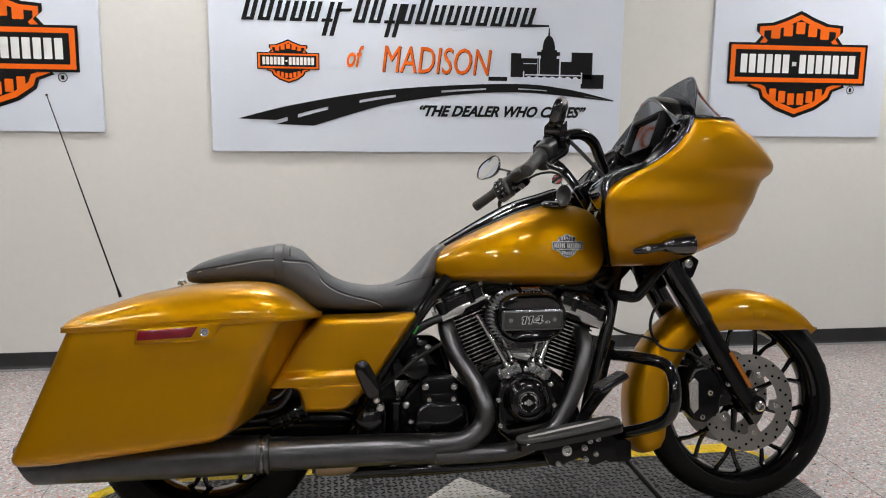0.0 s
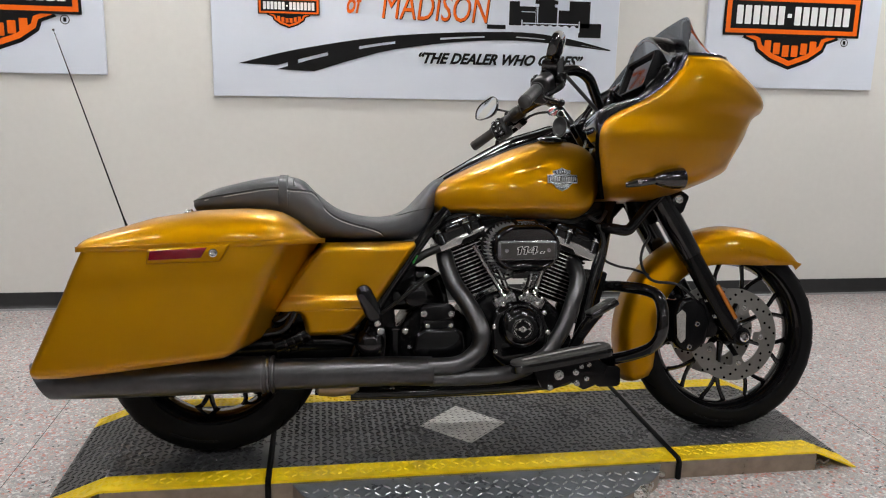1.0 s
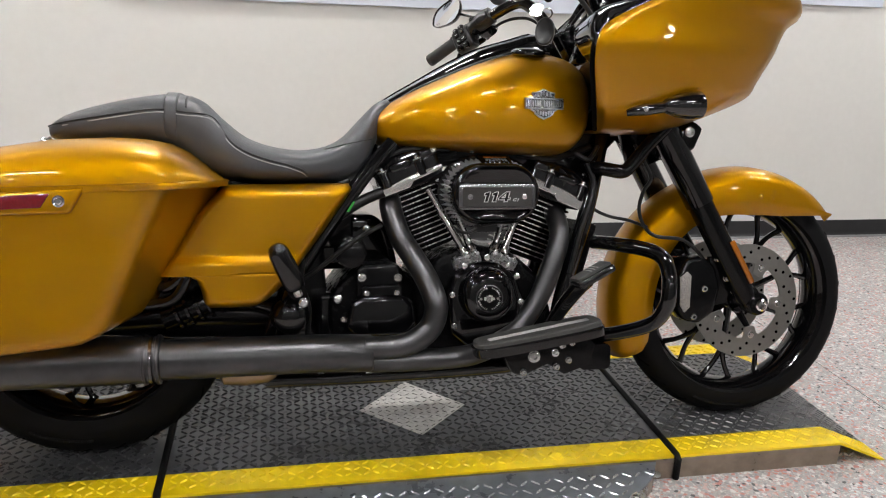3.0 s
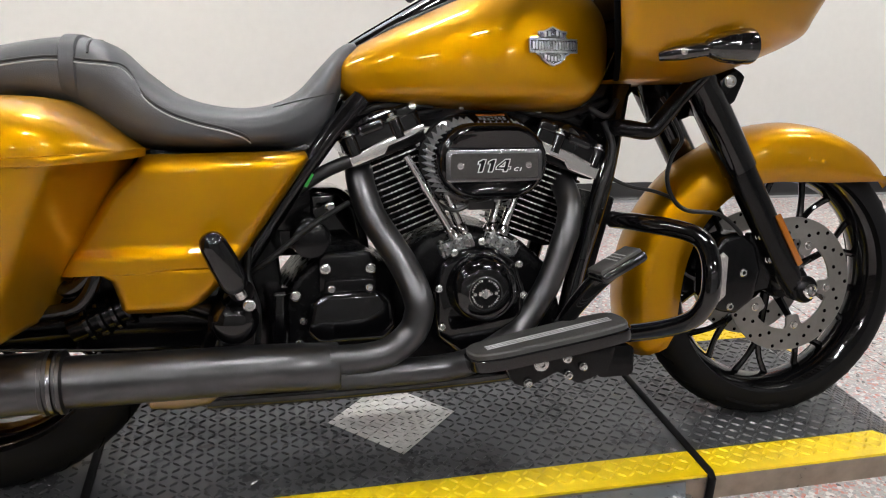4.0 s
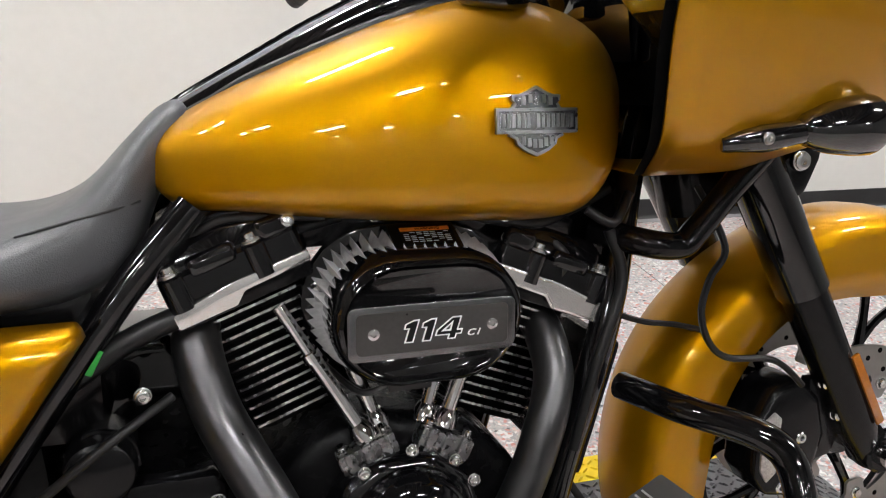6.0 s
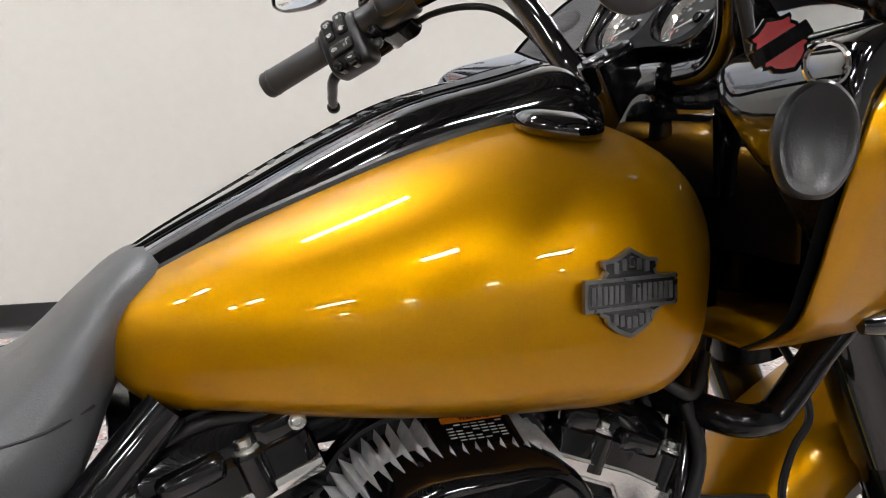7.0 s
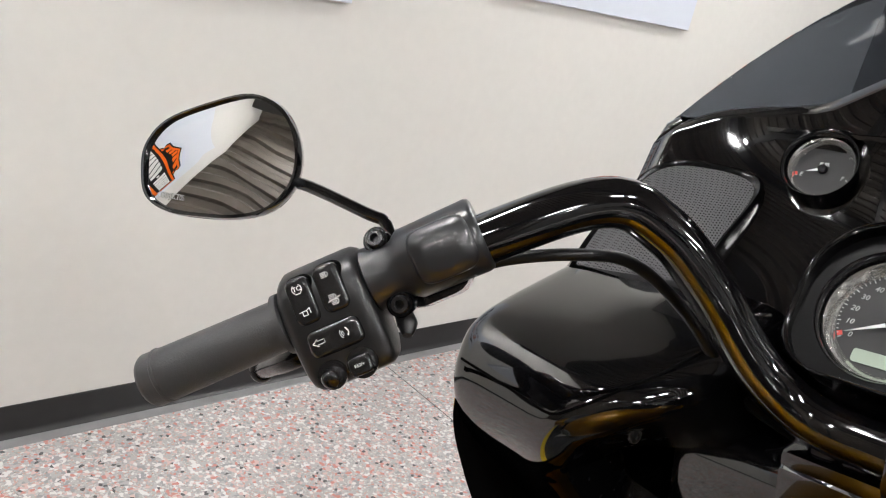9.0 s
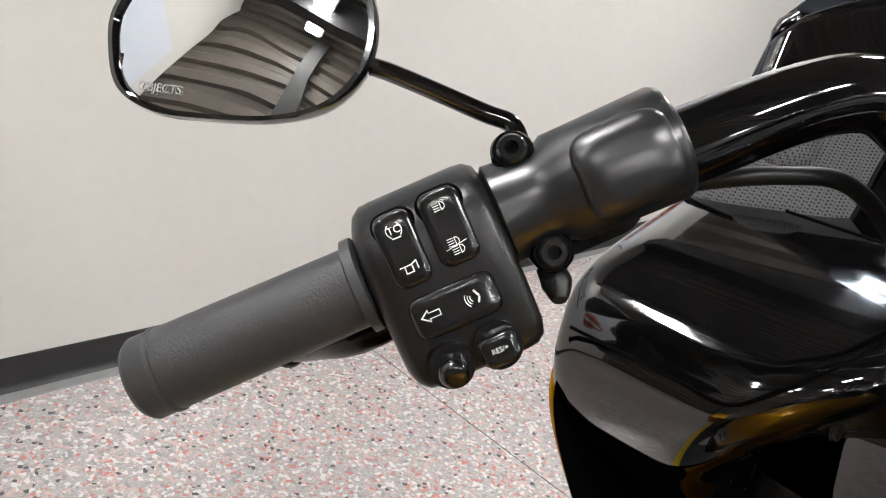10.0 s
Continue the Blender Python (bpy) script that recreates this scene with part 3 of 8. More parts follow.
for i in range(7):
    c = 0.60 + i * 0.042
    arch = [(0.016 * math.cos(math.pi * j / 6), 0.012 + 0.014 * math.sin(math.pi * j / 6)) for j in range(7)] + [(-0.016, -0.006), (0.016, -0.006)]
    flat(bm, [(c + a, 1.41 + b) for a, b in arch], on_main(0, 0, 0.0012), 0.001)
for x, z, w, h in ((0.572, 1.40, 0.006, 0.06), (0.885, 1.40, 0.006, 0.06), (0.73, 1.44, 0.30, 0.006), (0.605, 1.50, 0.075, 0.004), (0.655, 1.44, 0.005, 0.09),
                   (0.765, 1.44, 0.005, 0.09), (0.80, 1.518, 0.055, 0.004)):
    flat(bm, [(x - w / 2, z), (x + w / 2, z), (x + w / 2, z + h), (x - w / 2, z + h)], on_main(0, 0, 0.0012), 0.001)
tagged(part("skyline_detail", bm, PANEL, big, smooth=False), kind="stuff")


# ---- the lift platform ----
def lugs(bm, inside, place, pitch=0.0215, length=0.0212, width=0.0060, high=0.0030, span=(-1.3, 1.3, -0.6, 0.6)):
    """Raised lozenges of tread plate, turned alternately; place(x, y) gives the point on the plate."""
    xs = np.arange(span[0], span[1], pitch)
    ys = np.arange(span[2], span[3], pitch)
    verts, faces = [], []
    for i, x in enumerate(xs):
        for j, y in enumerate(ys):
            if not inside(x, y):
                continue
            a = radians(38 if (i + j) % 2 else -38)
            c, s = math.cos(a), math.sin(a)
            ring = []
            for u, v, h in ((-1, 0, 0), (-0.5, -1, 0), (0.5, -1, 0), (1, 0, 0), (0.5, 1, 0), (-0.5, 1, 0), (-0.6, 0, 1), (0.6, 0, 1)):
                dx, dy = u * length / 2, v * width / 2
                p = Vector(place(x + dx * c - dy * s, y + dx * s + dy * c))
                ring.append(p + Vector((0, 0, h * high)))
            k = len(verts)
            verts += ring
            faces += [(k, k + 1, k + 6), (k + 1, k + 2, k + 7, k + 6), (k + 2, k + 3, k + 7), (k + 3, k + 4, k + 7), (k + 4, k + 5, k + 6, k + 7), (k + 5, k, k + 6)]
    me = bpy.data.meshes.new("tmp")
    me.from_pydata([tuple(v) for v in verts], [], faces)
    bm.from_mesh(me)
    bpy.data.meshes.remove(me)
    return bm


Y_NEAR, Y_FAR, EDGE = -0.328, 0.300, 0.083
PADS = ((-1.275, -0.672, "rear"), (-0.655, 0.556, "mid"), (0.570, 1.170, "front"))
platform = empty("lift_platform", pose(0, 0, 0, 0, 0, 0.4))
tagged(platform, "low black tread-plate lift platform with yellow safety edges", "platform")


def deck_height(x):
    """Flat, with both ends sloping to the floor."""
    if x < -1.115:
        return (x + 1.115) * 0.375
    if x > 1.025:
        return (1.025 - x) * 0.42
    return 0.0


for x0, x1, which in PADS:
    cuts = sorted({x0, x1} | {c for c in (-1.115, 1.025) if x0 < c < x1})
    for name, y0, y1, mat, dz in (("deck_plate", Y_NEAR + EDGE, Y_FAR - EDGE * 0.85, DECK, 0.0), ("yellow_edge", Y_NEAR, Y_NEAR + EDGE, YELLOW, 0.0005), ("yellow_edge", Y_FAR - EDGE * 0.85, Y_FAR, YELLOW, 0.0005)):
        bm = bmesh.new()
        skin(bm, [[(x, y0, deck_height(x) + dz), (x, y1, deck_height(x) + dz), (x, y1, deck_height(x) - 0.006), (x, y0, deck_height(x) - 0.006)] for x in cuts])
        part(name, bm, mat, platform, smooth=False)
        bm = bmesh.new()
        lugs(bm, lambda x, y: x0 + 0.012 < x < x1 - 0.012 and y0 + 0.008 < y < y1 - 0.008, lambda x, y: (x, y, deck_height(x) + dz))
        ob = part("tread", bm, DECK_LUG if mat is DECK else mat, platform, smooth=False)
        tagged(ob, kind="stuff")
    for y, s in ((Y_NEAR, 1), (Y_FAR, -1)):
        bm = bmesh.new()
        skin(bm, [[(x, y, deck_height(x) - 0.0065), (x, y + s * 0.006, deck_height(x) - 0.0065), (x, y + s * 0.006, FLOOR_Z), (x, y, FLOOR_Z)] for x in cuts if deck_height(x) - 0.0065 > FLOOR_Z + 0.001])
        part("skirt", bm, TREAD_STEEL, platform, smooth=False)
        if s == 1:
            bm = bmesh.new()
            lugs(bm, lambda x, z: x0 + 0.015 < x < x1 - 0.015 and FLOOR_Z + 0.012 < z < deck_height(x) - 0.018, lambda x, z: (x, Y_NEAR - 0.001, z), 0.0175, 0.019, span=(-1.3, 1.3, -0.07, 0.0))
            tagged(part("skirt_tread", bm, TREAD_STEEL, platform, smooth=False), kind="stuff")
for x in (-0.6635, 0.563):
    bm = bmesh.new()
    tube(bm, [(x, Y_NEAR - 0.006, FLOOR_Z + 0.002), (x, Y_NEAR - 0.006, -0.006), (x, Y_NEAR + 0.006, 0.001), (x, Y_FAR, 0.001)], 0.0085, 10, 2, False)
    part("rubber_seam", bm, TYRE, platform, "black rubber joint strip")
bm = bmesh.new()
flat(bm, [(-0.193, -0.008), (-0.048, -0.152), (0.095, -0.008), (-0.048, 0.143)], Matrix.Translation((0, 0, 0.0006)), 0.0012)
part("diamond_plate", bm, DIAMOND, platform, "worn white square plate", smooth=False)
bm = bmesh.new()
lugs(bm, lambda x, y: abs(x + 0.048) + abs(y + 0.006) < 0.128, lambda x, y: (x, y, 0.0018), 0.0190, 0.0195, high=0.0014)
tagged(part("diamond_tread", bm, DIAMOND, platform, smooth=False), kind="stuff")
# the steel side ramp in front of the middle section
bm = bmesh.new()
u_ramp = np.linspace(-1, 1, 41)
ramp = [(-0.045 + 0.55 * u, Y_NEAR - 0.004 - 0.235 * max(0.0, 1 - abs(u) ** 1.6) ** 0.625) for u in u_ramp]


def ramp_z(y):
    return -0.008 + (y - Y_NEAR) * 0.11


skin(bm, [[(x, y, ramp_z(y)) for x, y in ramp], [(x, y, ramp_z(y) - 0.006) for x, y in ramp]])
part("side_ramp", bm, DARK_STEEL, platform, "blue-grey steel tread-plate side ramp", smooth=False)
bm = bmesh.new()
skin(bm, [[(x, y + 0.003, ramp_z(y) - 0.0062) for x, y in ramp], [(x, y + 0.003, FLOOR_Z) for x, y in ramp]], True, False)
part("ramp_skirt", bm, TREAD_STEEL, platform, "bare steel curved ramp skirt", smooth=True)
bm = bmesh.new()
lugs(bm, lambda x, y: abs((x + 0.045) / 0.55) < 0.97 and y < Y_NEAR - 0.016 and y > Y_NEAR + 0.010 - 0.235 * (1 - abs((x + 0.045) / 0.55) ** 1.6) ** 0.625, lambda x, y: (x, y, ramp_z(y)), 0.0285, 0.0245, high=0.0022)
tagged(part("side_tread", bm, BRIGHT_LUG, platform, smooth=False), kind="stuff")
bm = bmesh.new()
tube(bm, [(0.44, -0.386, -0.040), (0.385, -0.461, -0.040)], 0.021, 16)
part("hinge_pin", bm, STEEL, platform)
bm = bmesh.new()
tube(bm, [(0.43, -0.396, -0.035), (0.475, -0.361, -0.025), (0.51, -0.341, -0.040)], 0.008, 10)
part("lock_lever", bm, STEEL, platform)


# ---- the motorcycle: x forward, y to its left, z up from the tyres ----
bike = empty("motorcycle", STAND)
tagged(bike, "gold and black touring motorcycle leaning on its side stand", "motorcycle")
AXLE_F, AXLE_R = Vector((0.791, 0, 0.309)), Vector((-0.81, 0, 0.314))


def tyre(parent, c, radius, half, rim):
    bm = bmesh.new()
    prof, n = [], 18
    for i in range(n + 1):
        a = math.pi * i / n
        y = -half * math.cos(a)
        prof.append((y, rim + (radius - rim) * (math.sin(a) ** 0.74)))
    prof += [(half * 0.8, rim - 0.004), (-half * 0.8, rim - 0.004)]
    lathe(bm, prof, c, (0, 1, 0), 72, True)
    ob = part("tyre", bm, TYRE, parent, "black rubber road tyre")
    # tread grooves as slim sunk bars near the shoulder
    bm = bmesh.new()
    for s in (-1, 1):
        for k in range(26):
            a = 2 * math.pi * (k + (0.5 if s > 0 else 0)) / 26
            pts = []
            for u in (0.30, 0.48, 0.66):
                ang = a + (u - 0.3) * 0.35
                t = math.acos(u)
                r = rim + (radius - rim) * (math.sin(t) ** 0.74) - 0.0022
                pts.append(c + Vector((r * math.cos(ang), s * half * u, r * math.sin(ang))))
            tube(bm, pts, 0.0032, 6, 3)
    tagged(part("tread_groove", bm, WELL, ob), kind="stuff")
    bm = bmesh.new()
    for s in (-1, 1):
        for k in range(11):
            a = radians(-115 + k * 2.6 if s < 0 else -60 + k * 2.6)
            r = rim + (radius - rim) * 0.52
            p = c + Vector((r * math.cos(a), s * (half * 0.935), r * math.sin(a)))
            box(bm, p, (0.006, 0.002, 0.012), rotation(0, -math.degrees(a), 0), 0.0)
    tagged(part("sidewall_marks", bm, TYRE, ob), kind="stuff")
    return ob


def wheel(name, c, radius, half, rim, spokes, rim_half):
    hub = bmesh.new()
    lathe(hub, [(-0.055, 0.018), (-0.055, 0.032), (-0.045, 0.038), (-0.02, 0.034), (0.02, 0.034), (0.045, 0.038), (0.055, 0.032), (0.055, 0.018)], c, (0, 1, 0), 28)
    w = part(name, hub, GLOSS, bike, "gloss black cast wheel")
    tyre(w, c, radius, half, rim)
    bm = bmesh.new()
    h = rim_half
    lathe(bm, [(-h, rim + 0.006), (-h, rim - 0.004), (-h + 0.008, rim - 0.012), (-h * 0.5, rim - 0.022), (0, rim - 0.03), (h * 0.5, rim - 0.022), (h - 0.008, rim - 0.012),
               (h, rim - 0.004), (h, rim + 0.006), (h - 0.01, rim), (-h + 0.01, rim)], c, (0, 1, 0), 64, True)
    part("rim", bm, GLOSS, w)
    for k in range(spokes):
        a = 2 * math.pi * k / spokes + 0.35
        bm = bmesh.new()

        def at(r, da, y=0.0):
            return c + Vector((r * math.cos(a + da), y, r * math.sin(a + da)))
        tube(bm, [at(0.03, 0, 0.0), at(0.085, 0.02, -0.006), at(0.15, 0.03, -0.004)], [0.012, 0.0085, 0.0075], 8, 4)
        tube(bm, [at(0.14, 0.03, -0.004), at(0.185, 0.12, 0.0), at(rim - 0.022, 0.21, 0.0)], [0.0085, 0.0065, 0.008], 8, 4)
        tube(bm, [at(0.14, 0.03, -0.004), at(0.185, -0.06, 0.0), at(rim - 0.022, -0.16, 0.0)], [0.0085, 0.0065, 0.008], 8, 4)
        part("spoke", bm, GLOSS, w)
    return w


def disc(w, c, y, r_out=0.1466, r_in=0.099):
    """A drilled floating brake disc on its carrier."""
    bm = bmesh.new()
    lathe(bm, [(y - 0.0025, r_in), (y - 0.0025, r_out), (y + 0.0025, r_out), (y + 0.0025, r_in)], c, (0, 1, 0), 72, True)
    ob = part("brake_disc", bm, DISC, w, "drilled steel brake disc")
    spots = [radians(-7 + 72 * k) for k in range(5)]
    for a in spots:
        b = bmesh.new()
        slab(b, [(0.070, -0.010), (0.074, -0.015), (0.090, -0.017), (0.097, -0.024), (0.102, -0.036), (0.102, 0.036), (0.097, 0.024), (0.090, 0.017), (0.074, 0.015), (0.070, 0.010)], -0.0024, 0.0024, 0.0)
        b.transform(Matrix.Translation(c + Vector((0, y, 0))) @ rotation(0, -math.degrees(a), 0).to_4x4())
        part("disc_lobe", b, DISC, ob)
    bm = bmesh.new()
    for k in range(42):
        a = 2 * math.pi * k / 42
        r = (0.139, 0.126, 0.113)[k % 3]
        lathe(bm, [(y - 0.0029, 0.0), (y - 0.0028, 0.0042), (y + 0.0028, 0.0042), (y + 0.0029, 0.0)], c + Vector((r * math.cos(a), 0, r * math.sin(a))), (0, 1, 0), 10)
    tagged(part("drill_hole", bm, WELL, ob), kind="stuff")
    s = -1 if y < 0 else 1
    for a in spots:
        bm = bmesh.new()
        lathe(bm, [(0, 0.009), (0.003, 0.009), (0.004, 0.007), (0.007, 0.006)], c + Vector((0.092 * math.cos(a), y + s * 0.002, 0.092 * math.sin(a))), (0, s, 0), 14)
        part("disc_button", bm, BOLT, ob)


wf = wheel("front_wheel", AXLE_F, 0.311, 0.058, 0.249, 9, 0.046)
disc(wf, AXLE_F, -0.072)
disc(wf, AXLE_F, 0.072)
wheel("rear_wheel", AXLE_R, 0.316, 0.086, 0.224, 9, 0.07)


def fender(name, c, rows, half, crown=0.028):
    """Rows of angle, outer radius, skirt radius; a U section with a rounded crown and rolled edges."""
    bm = bmesh.new()
    rings = []
    lo, hi = rows[0][0], rows[-1][0]
    n = 44
    for i in range(n + 1):
        a = lo + (hi - lo) * i / n
        R, r = spline_table(rows, a)
        w = half
        ring = []
        prof = [(-w * 1.03, r), (-w * 1.03, r + (R - r) * 0.35), (-w, R - crown * 1.3)]
        for j in range(1, 8):
            t = j / 8 * math.pi
            prof.append((-w * math.cos(t), R - crown * 1.3 + crown * 1.3 * math.sin(t) ** 0.9))
        prof += [(w, R - crown * 1.3), (w * 1.03, r + (R - r) * 0.35), (w * 1.03, r)]
        for y, rad in prof:
            ring.append(c + Vector((rad * math.cos(radians(a)), y, rad * math.sin(radians(a)))))
        rings.append(ring)
    skin(bm, rings, False, False)
    bm.verts.ensure_lookup_table()
    ob = part(name, bm, GOLD, bike, "gold painted fender", sharp=60)
    so = ob.modifiers.new("thick", "SOLIDIFY")
    so.thickness, so.offset = 0.004, 0
    return ob


ff = fender("front_fender", AXLE_F, [(43, 0.334, 0.3160), (52, 0.339, 0.276), (61, 0.341, 0.249), (70, 0.342, 0.232), (88, 0.343, 0.221), (104, 0.343, 0.229), (120, 0.341, 0.243), (140, 0.350, 0.250),
                                   (165, 0.360, 0.254), (185, 0.366, 0.262), (199, 0.37, 0.285), (203, 0.368, 0.31)], 0.074)
for a in (77, 84):
    bm = bmesh.new()
    lathe(bm, [(0, 0.005), (0.002, 0.005), (0.0035, 0.003)], AXLE_F + Vector((0.27 * math.cos(radians(a)), -0.0765, 0.27 * math.sin(radians(a)))), (0, -1, 0), 12)
    part("rivet", bm, GOLD, ff)
fender("rear_fender", AXLE_R, [(48, 0.37, 0.33), (90, 0.385, 0.33), (120, 0.39, 0.33), (150, 0.38, 0.33), (165, 0.375, 0.33)], 0.115, 0.05)

# axle, fork and brakes
bm = bmesh.new()
lathe(bm, [(-0.138, 0.0), (-0.138, 0.008), (-0.147, 0.0095), (-0.149, 0.0115), (-0.146, 0.0155), (-0.134, 0.016), (-0.122, 0.017), (-0.11, 0.017), (0.122, 0.017), (0.146, 0.012)], AXLE_F, (0, 1, 0), 20)
part("axle", bm, CHROME, bike, "chrome axle nut")
FORK = Vector((-0.497, 0, 0.868)).normalized()
for s in (-1, 1):
    foot = Vector((0.775, s * 0.108, 0.314))
    bm = bmesh.new()
    tube(bm, [foot + FORK * t for t in (-0.01, 0.04, 0.10, 0.30)], [0.020, 0.029, 0.030, 0.031], 20, 1, False)
    box(bm, foot + Vector((0.006, 0, 0.004)), (0.05, 0.036, 0.058), rotation(0, -27, 0), 0.012)
    lathe(bm, [(0.085, 0.024), (0.088, 0.029), (0.128, 0.029), (0.132, 0.025), (0.132, 0.015)], (AXLE_F.x, 0, AXLE_F.z), (0, s, 0), 26)
    fl = part("fork_leg", bm, SATIN, bike, "black fork lower leg")
    bm = bmesh.new()
    tube(bm, [foot + FORK * t for t in (0.285, 0.287, 0.45, 0.56)], [0.033, 0.0355, 0.036, 0.036], 22, 1, False)
    part("fork_cover", bm, GLOSS, bike, "gloss black fork cover")
    bm = bmesh.new()
    rot = rotation(0, -29.8, 0)
    box(bm, Vector((0.737, s * 0.137, 0.418)), (0.0135, 0.006, 0.122), rot, 0.003)
    part("fork_reflector", bm, AMBER, fl, "amber fork reflector")
    bm = bmesh.new()
    cal = [(0.60, 0.30), (0.60, 0.38), (0.625, 0.425), (0.665, 0.435), (0.70, 0.405), (0.715, 0.35), (0.70, 0.29), (0.66, 0.262), (0.62, 0.27)]
    cal = [(x - 0.022, z) for x, z in cal]
    slab(bm, cal, s * 0.045, s * 0.118, 0.012, 3)
    slab(bm, [(0.668, 0.30), (0.668, 0.43), (0.713, 0.425), (0.743, 0.37), (0.718, 0.31)], s * 0.085, s * 0.105, 0.005)
    cp = part("brake_caliper", bm, SATIN, bike, "black front brake caliper")
    bm = bmesh.new()
    slab(bm, [(0.584, 0.310), (0.582, 0.380), (0.600, 0.395), (0.612, 0.385), (0.610, 0.305), (0.596, 0.292)], s * 0.116, s * 0.1205, 0.002)
    part("caliper_plate", bm, WORN_GRIT, cp, "ribbed aluminium caliper plate")
    for x, z in ((0.672, 0.35), (0.735, 0.375), (0.708, 0.425), (0.70, 0.45), (0.645, 0.28)):
        bolt(cp, (x - 0.022, s * 0.108, z), (0, s, 0), 0.0085, 0.012)
bm = bmesh.new()
slab(bm, [(0.52, 0.70), (0.595, 0.765), (0.622, 0.745), (0.60, 0.695), (0.555, 0.665)], -0.135, 0.135, 0.012)
part("fork_clamp", bm, SATIN, bike, "black lower fork clamp")
for s in (-1, 1):
    bolt(bike, (0.583, s * 0.137, 0.735), (0, s, 0), 0.011, 0.006)
bm = bmesh.new()
tube(bm, [(0.345, -0.095, 0.565), (0.37, -0.09, 0.545), (0.41, -0.085, 0.53), (0.46, -0.08, 0.52), (0.52, -0.06, 0.50)], 0.004, 8)
part("brake_hose", bm, HOSE, bike, "black rubber brake hose")
bm = bmesh.new()
tube(bm, [(0.455, -0.11, 0.705), (0.467, -0.123, 0.677), (0.492, -0.125, 0.626), (0.473, -0.125, 0.592), (0.464, -0.125, 0.55), (0.478, -0.125, 0.51), (0.509, -0.125, 0.485), (0.571, -0.125, 0.477), (0.603, -0.125, 0.461), (0.637, -0.122, 0.431)], 0.0045, 8)
part("sensor_lead", bm, HOSE, bike)

# frame
for s in (-1, 1):
    bm = bmesh.new()
    tube(bm, [(0.43, s * 0.03, 0.83), (0.39, s * 0.06, 0.72), (0.335, s * 0.115, 0.55), (0.275, s * 0.125, 0.36), (0.245, s * 0.13, 0.24), (0.20, s * 0.13, 0.19), (-0.10, s * 0.13, 0.175), (-0.42, s * 0.13, 0.175)], 0.0185, 14)
    part("frame_tube", bm, GLOSS, bike)
    bm = bmesh.new()
    tube(bm, [(-0.13, s * 0.10, 0.705), (-0.20, s * 0.115, 0.625), (-0.29, s * 0.125, 0.50), (-0.38, s * 0.13, 0.36), (-0.42, s * 0.13, 0.24)], 0.017, 14)
    part("frame_tube", bm, GLOSS, bike)
    bm = bmesh.new()
    tube(bm, [(0.335, s * 0.08, 0.652), (0.364, s * 0.145, 0.647), (0.41, s * 0.145, 0.641), (0.433, s * 0.145, 0.658), (0.472, s * 0.145, 0.702), (0.52, s * 0.145, 0.75), (0.56, s * 0.13, 0.79)], 0.0165, 12)
    part("fairing_bracket", bm, SATIN, bike)
bm = bmesh.new()
tube(bm, [(0.47, 0, 0.86), (0.53, 0, 0.66)], 0.045, 20, 1, False)
part("steering_head", bm, SATIN, bike)
bm = bmesh.new()
box(bm, (0.34, 0, 0.66), (0.10, 0.10, 0.20), rotation(0, 15, 0), 0.02)
part("front_coil", bm, SATIN, bike)
bm = bmesh.new()
box(bm, (0.33, 0, 0.43), (0.03, 0.20, 0.18), rotation(0, 16, 0), 0.008)
part("oil_cooler", bm, WRINKLE, bike)


# ---- tank, console, seat ----
def section(x, top, low, half, high=0.5, n=28, p=2.3, below=0.0):
    """A closed ring across the bike at x: superellipse, widest at 'high' of its height."""
    ring = []
    for i in range(n):
        a = 2 * math.pi * i / n
        c, s = math.cos(a), math.sin(a)
        q = below if below and s < 0 else p
        y = half * math.copysign(abs(c) ** (2 / q), c)
        zc = low + (top - low) * high
        z = zc + (top - zc if s > 0 else zc - low) * math.copysign(abs(s) ** (2 / q), s)
        ring.append((x, y, z))
    return ring


TANK = [(-0.1806, 0.7533, 0.746, 0.0284), (-0.1723, 0.772, 0.7273, 0.0644), (-0.1421, 0.7934, 0.6992, 0.0981), (-0.0832, 0.8248, 0.6944, 0.1361), (-0.0025, 0.8614, 0.6872, 0.1697), (0.0787, 0.8951, 0.6817, 0.1909), (0.1598, 0.9191, 0.6785, 0.2004), (0.2209, 0.9221, 0.6762, 0.1966), (0.2777, 0.9131, 0.6839, 0.1809), (0.3156, 0.8911, 0.7213, 0.1534), (0.3322, 0.8553, 0.7554, 0.1061), (0.3347, 0.8207, 0.7876, 0.0414)]
bm = bmesh.new()
xs = [TANK[0][0] + (TANK[-1][0] - TANK[0][0]) * (0.5 - 0.5 * math.cos(math.pi * i / 46)) for i in range(47)]
skin(bm, [section(x, *spline_table(TANK, x), high=0.38, n=48, p=2.5, below=4.5) for x in xs])
tank = part("fuel_tank", bm, GOLD, bike, "gold metallic fuel tank", sharp=70)

CONS = [(-0.18, 0.776, 0.735, 0.04), (-0.152, 0.797, 0.76, 0.046), (-0.123, 0.816, 0.77, 0.05), (-0.063, 0.851, 0.8, 0.056), (0.006, 0.891, 0.84, 0.061), (0.079, 0.927, 0.87, 0.066), (0.163, 0.953, 0.89, 0.07), (0.215, 0.968, 0.89, 0.072), (0.242, 0.963, 0.88, 0.071), (0.264, 0.945, 0.86, 0.065), (0.274, 0.917, 0.86, 0.054)]
bm = bmesh.new()
xs = [CONS[0][0] + (CONS[-1][0] - CONS[0][0]) * i / 40 for i in range(41)]
skin(bm, [section(x, *spline_table(CONS, x), high=0.15, n=40, p=4.0) for x in xs])
console = part("tank_console", bm, PIANO, bike, "gloss black tank console", sharp=60)
console.location.y = 0.004


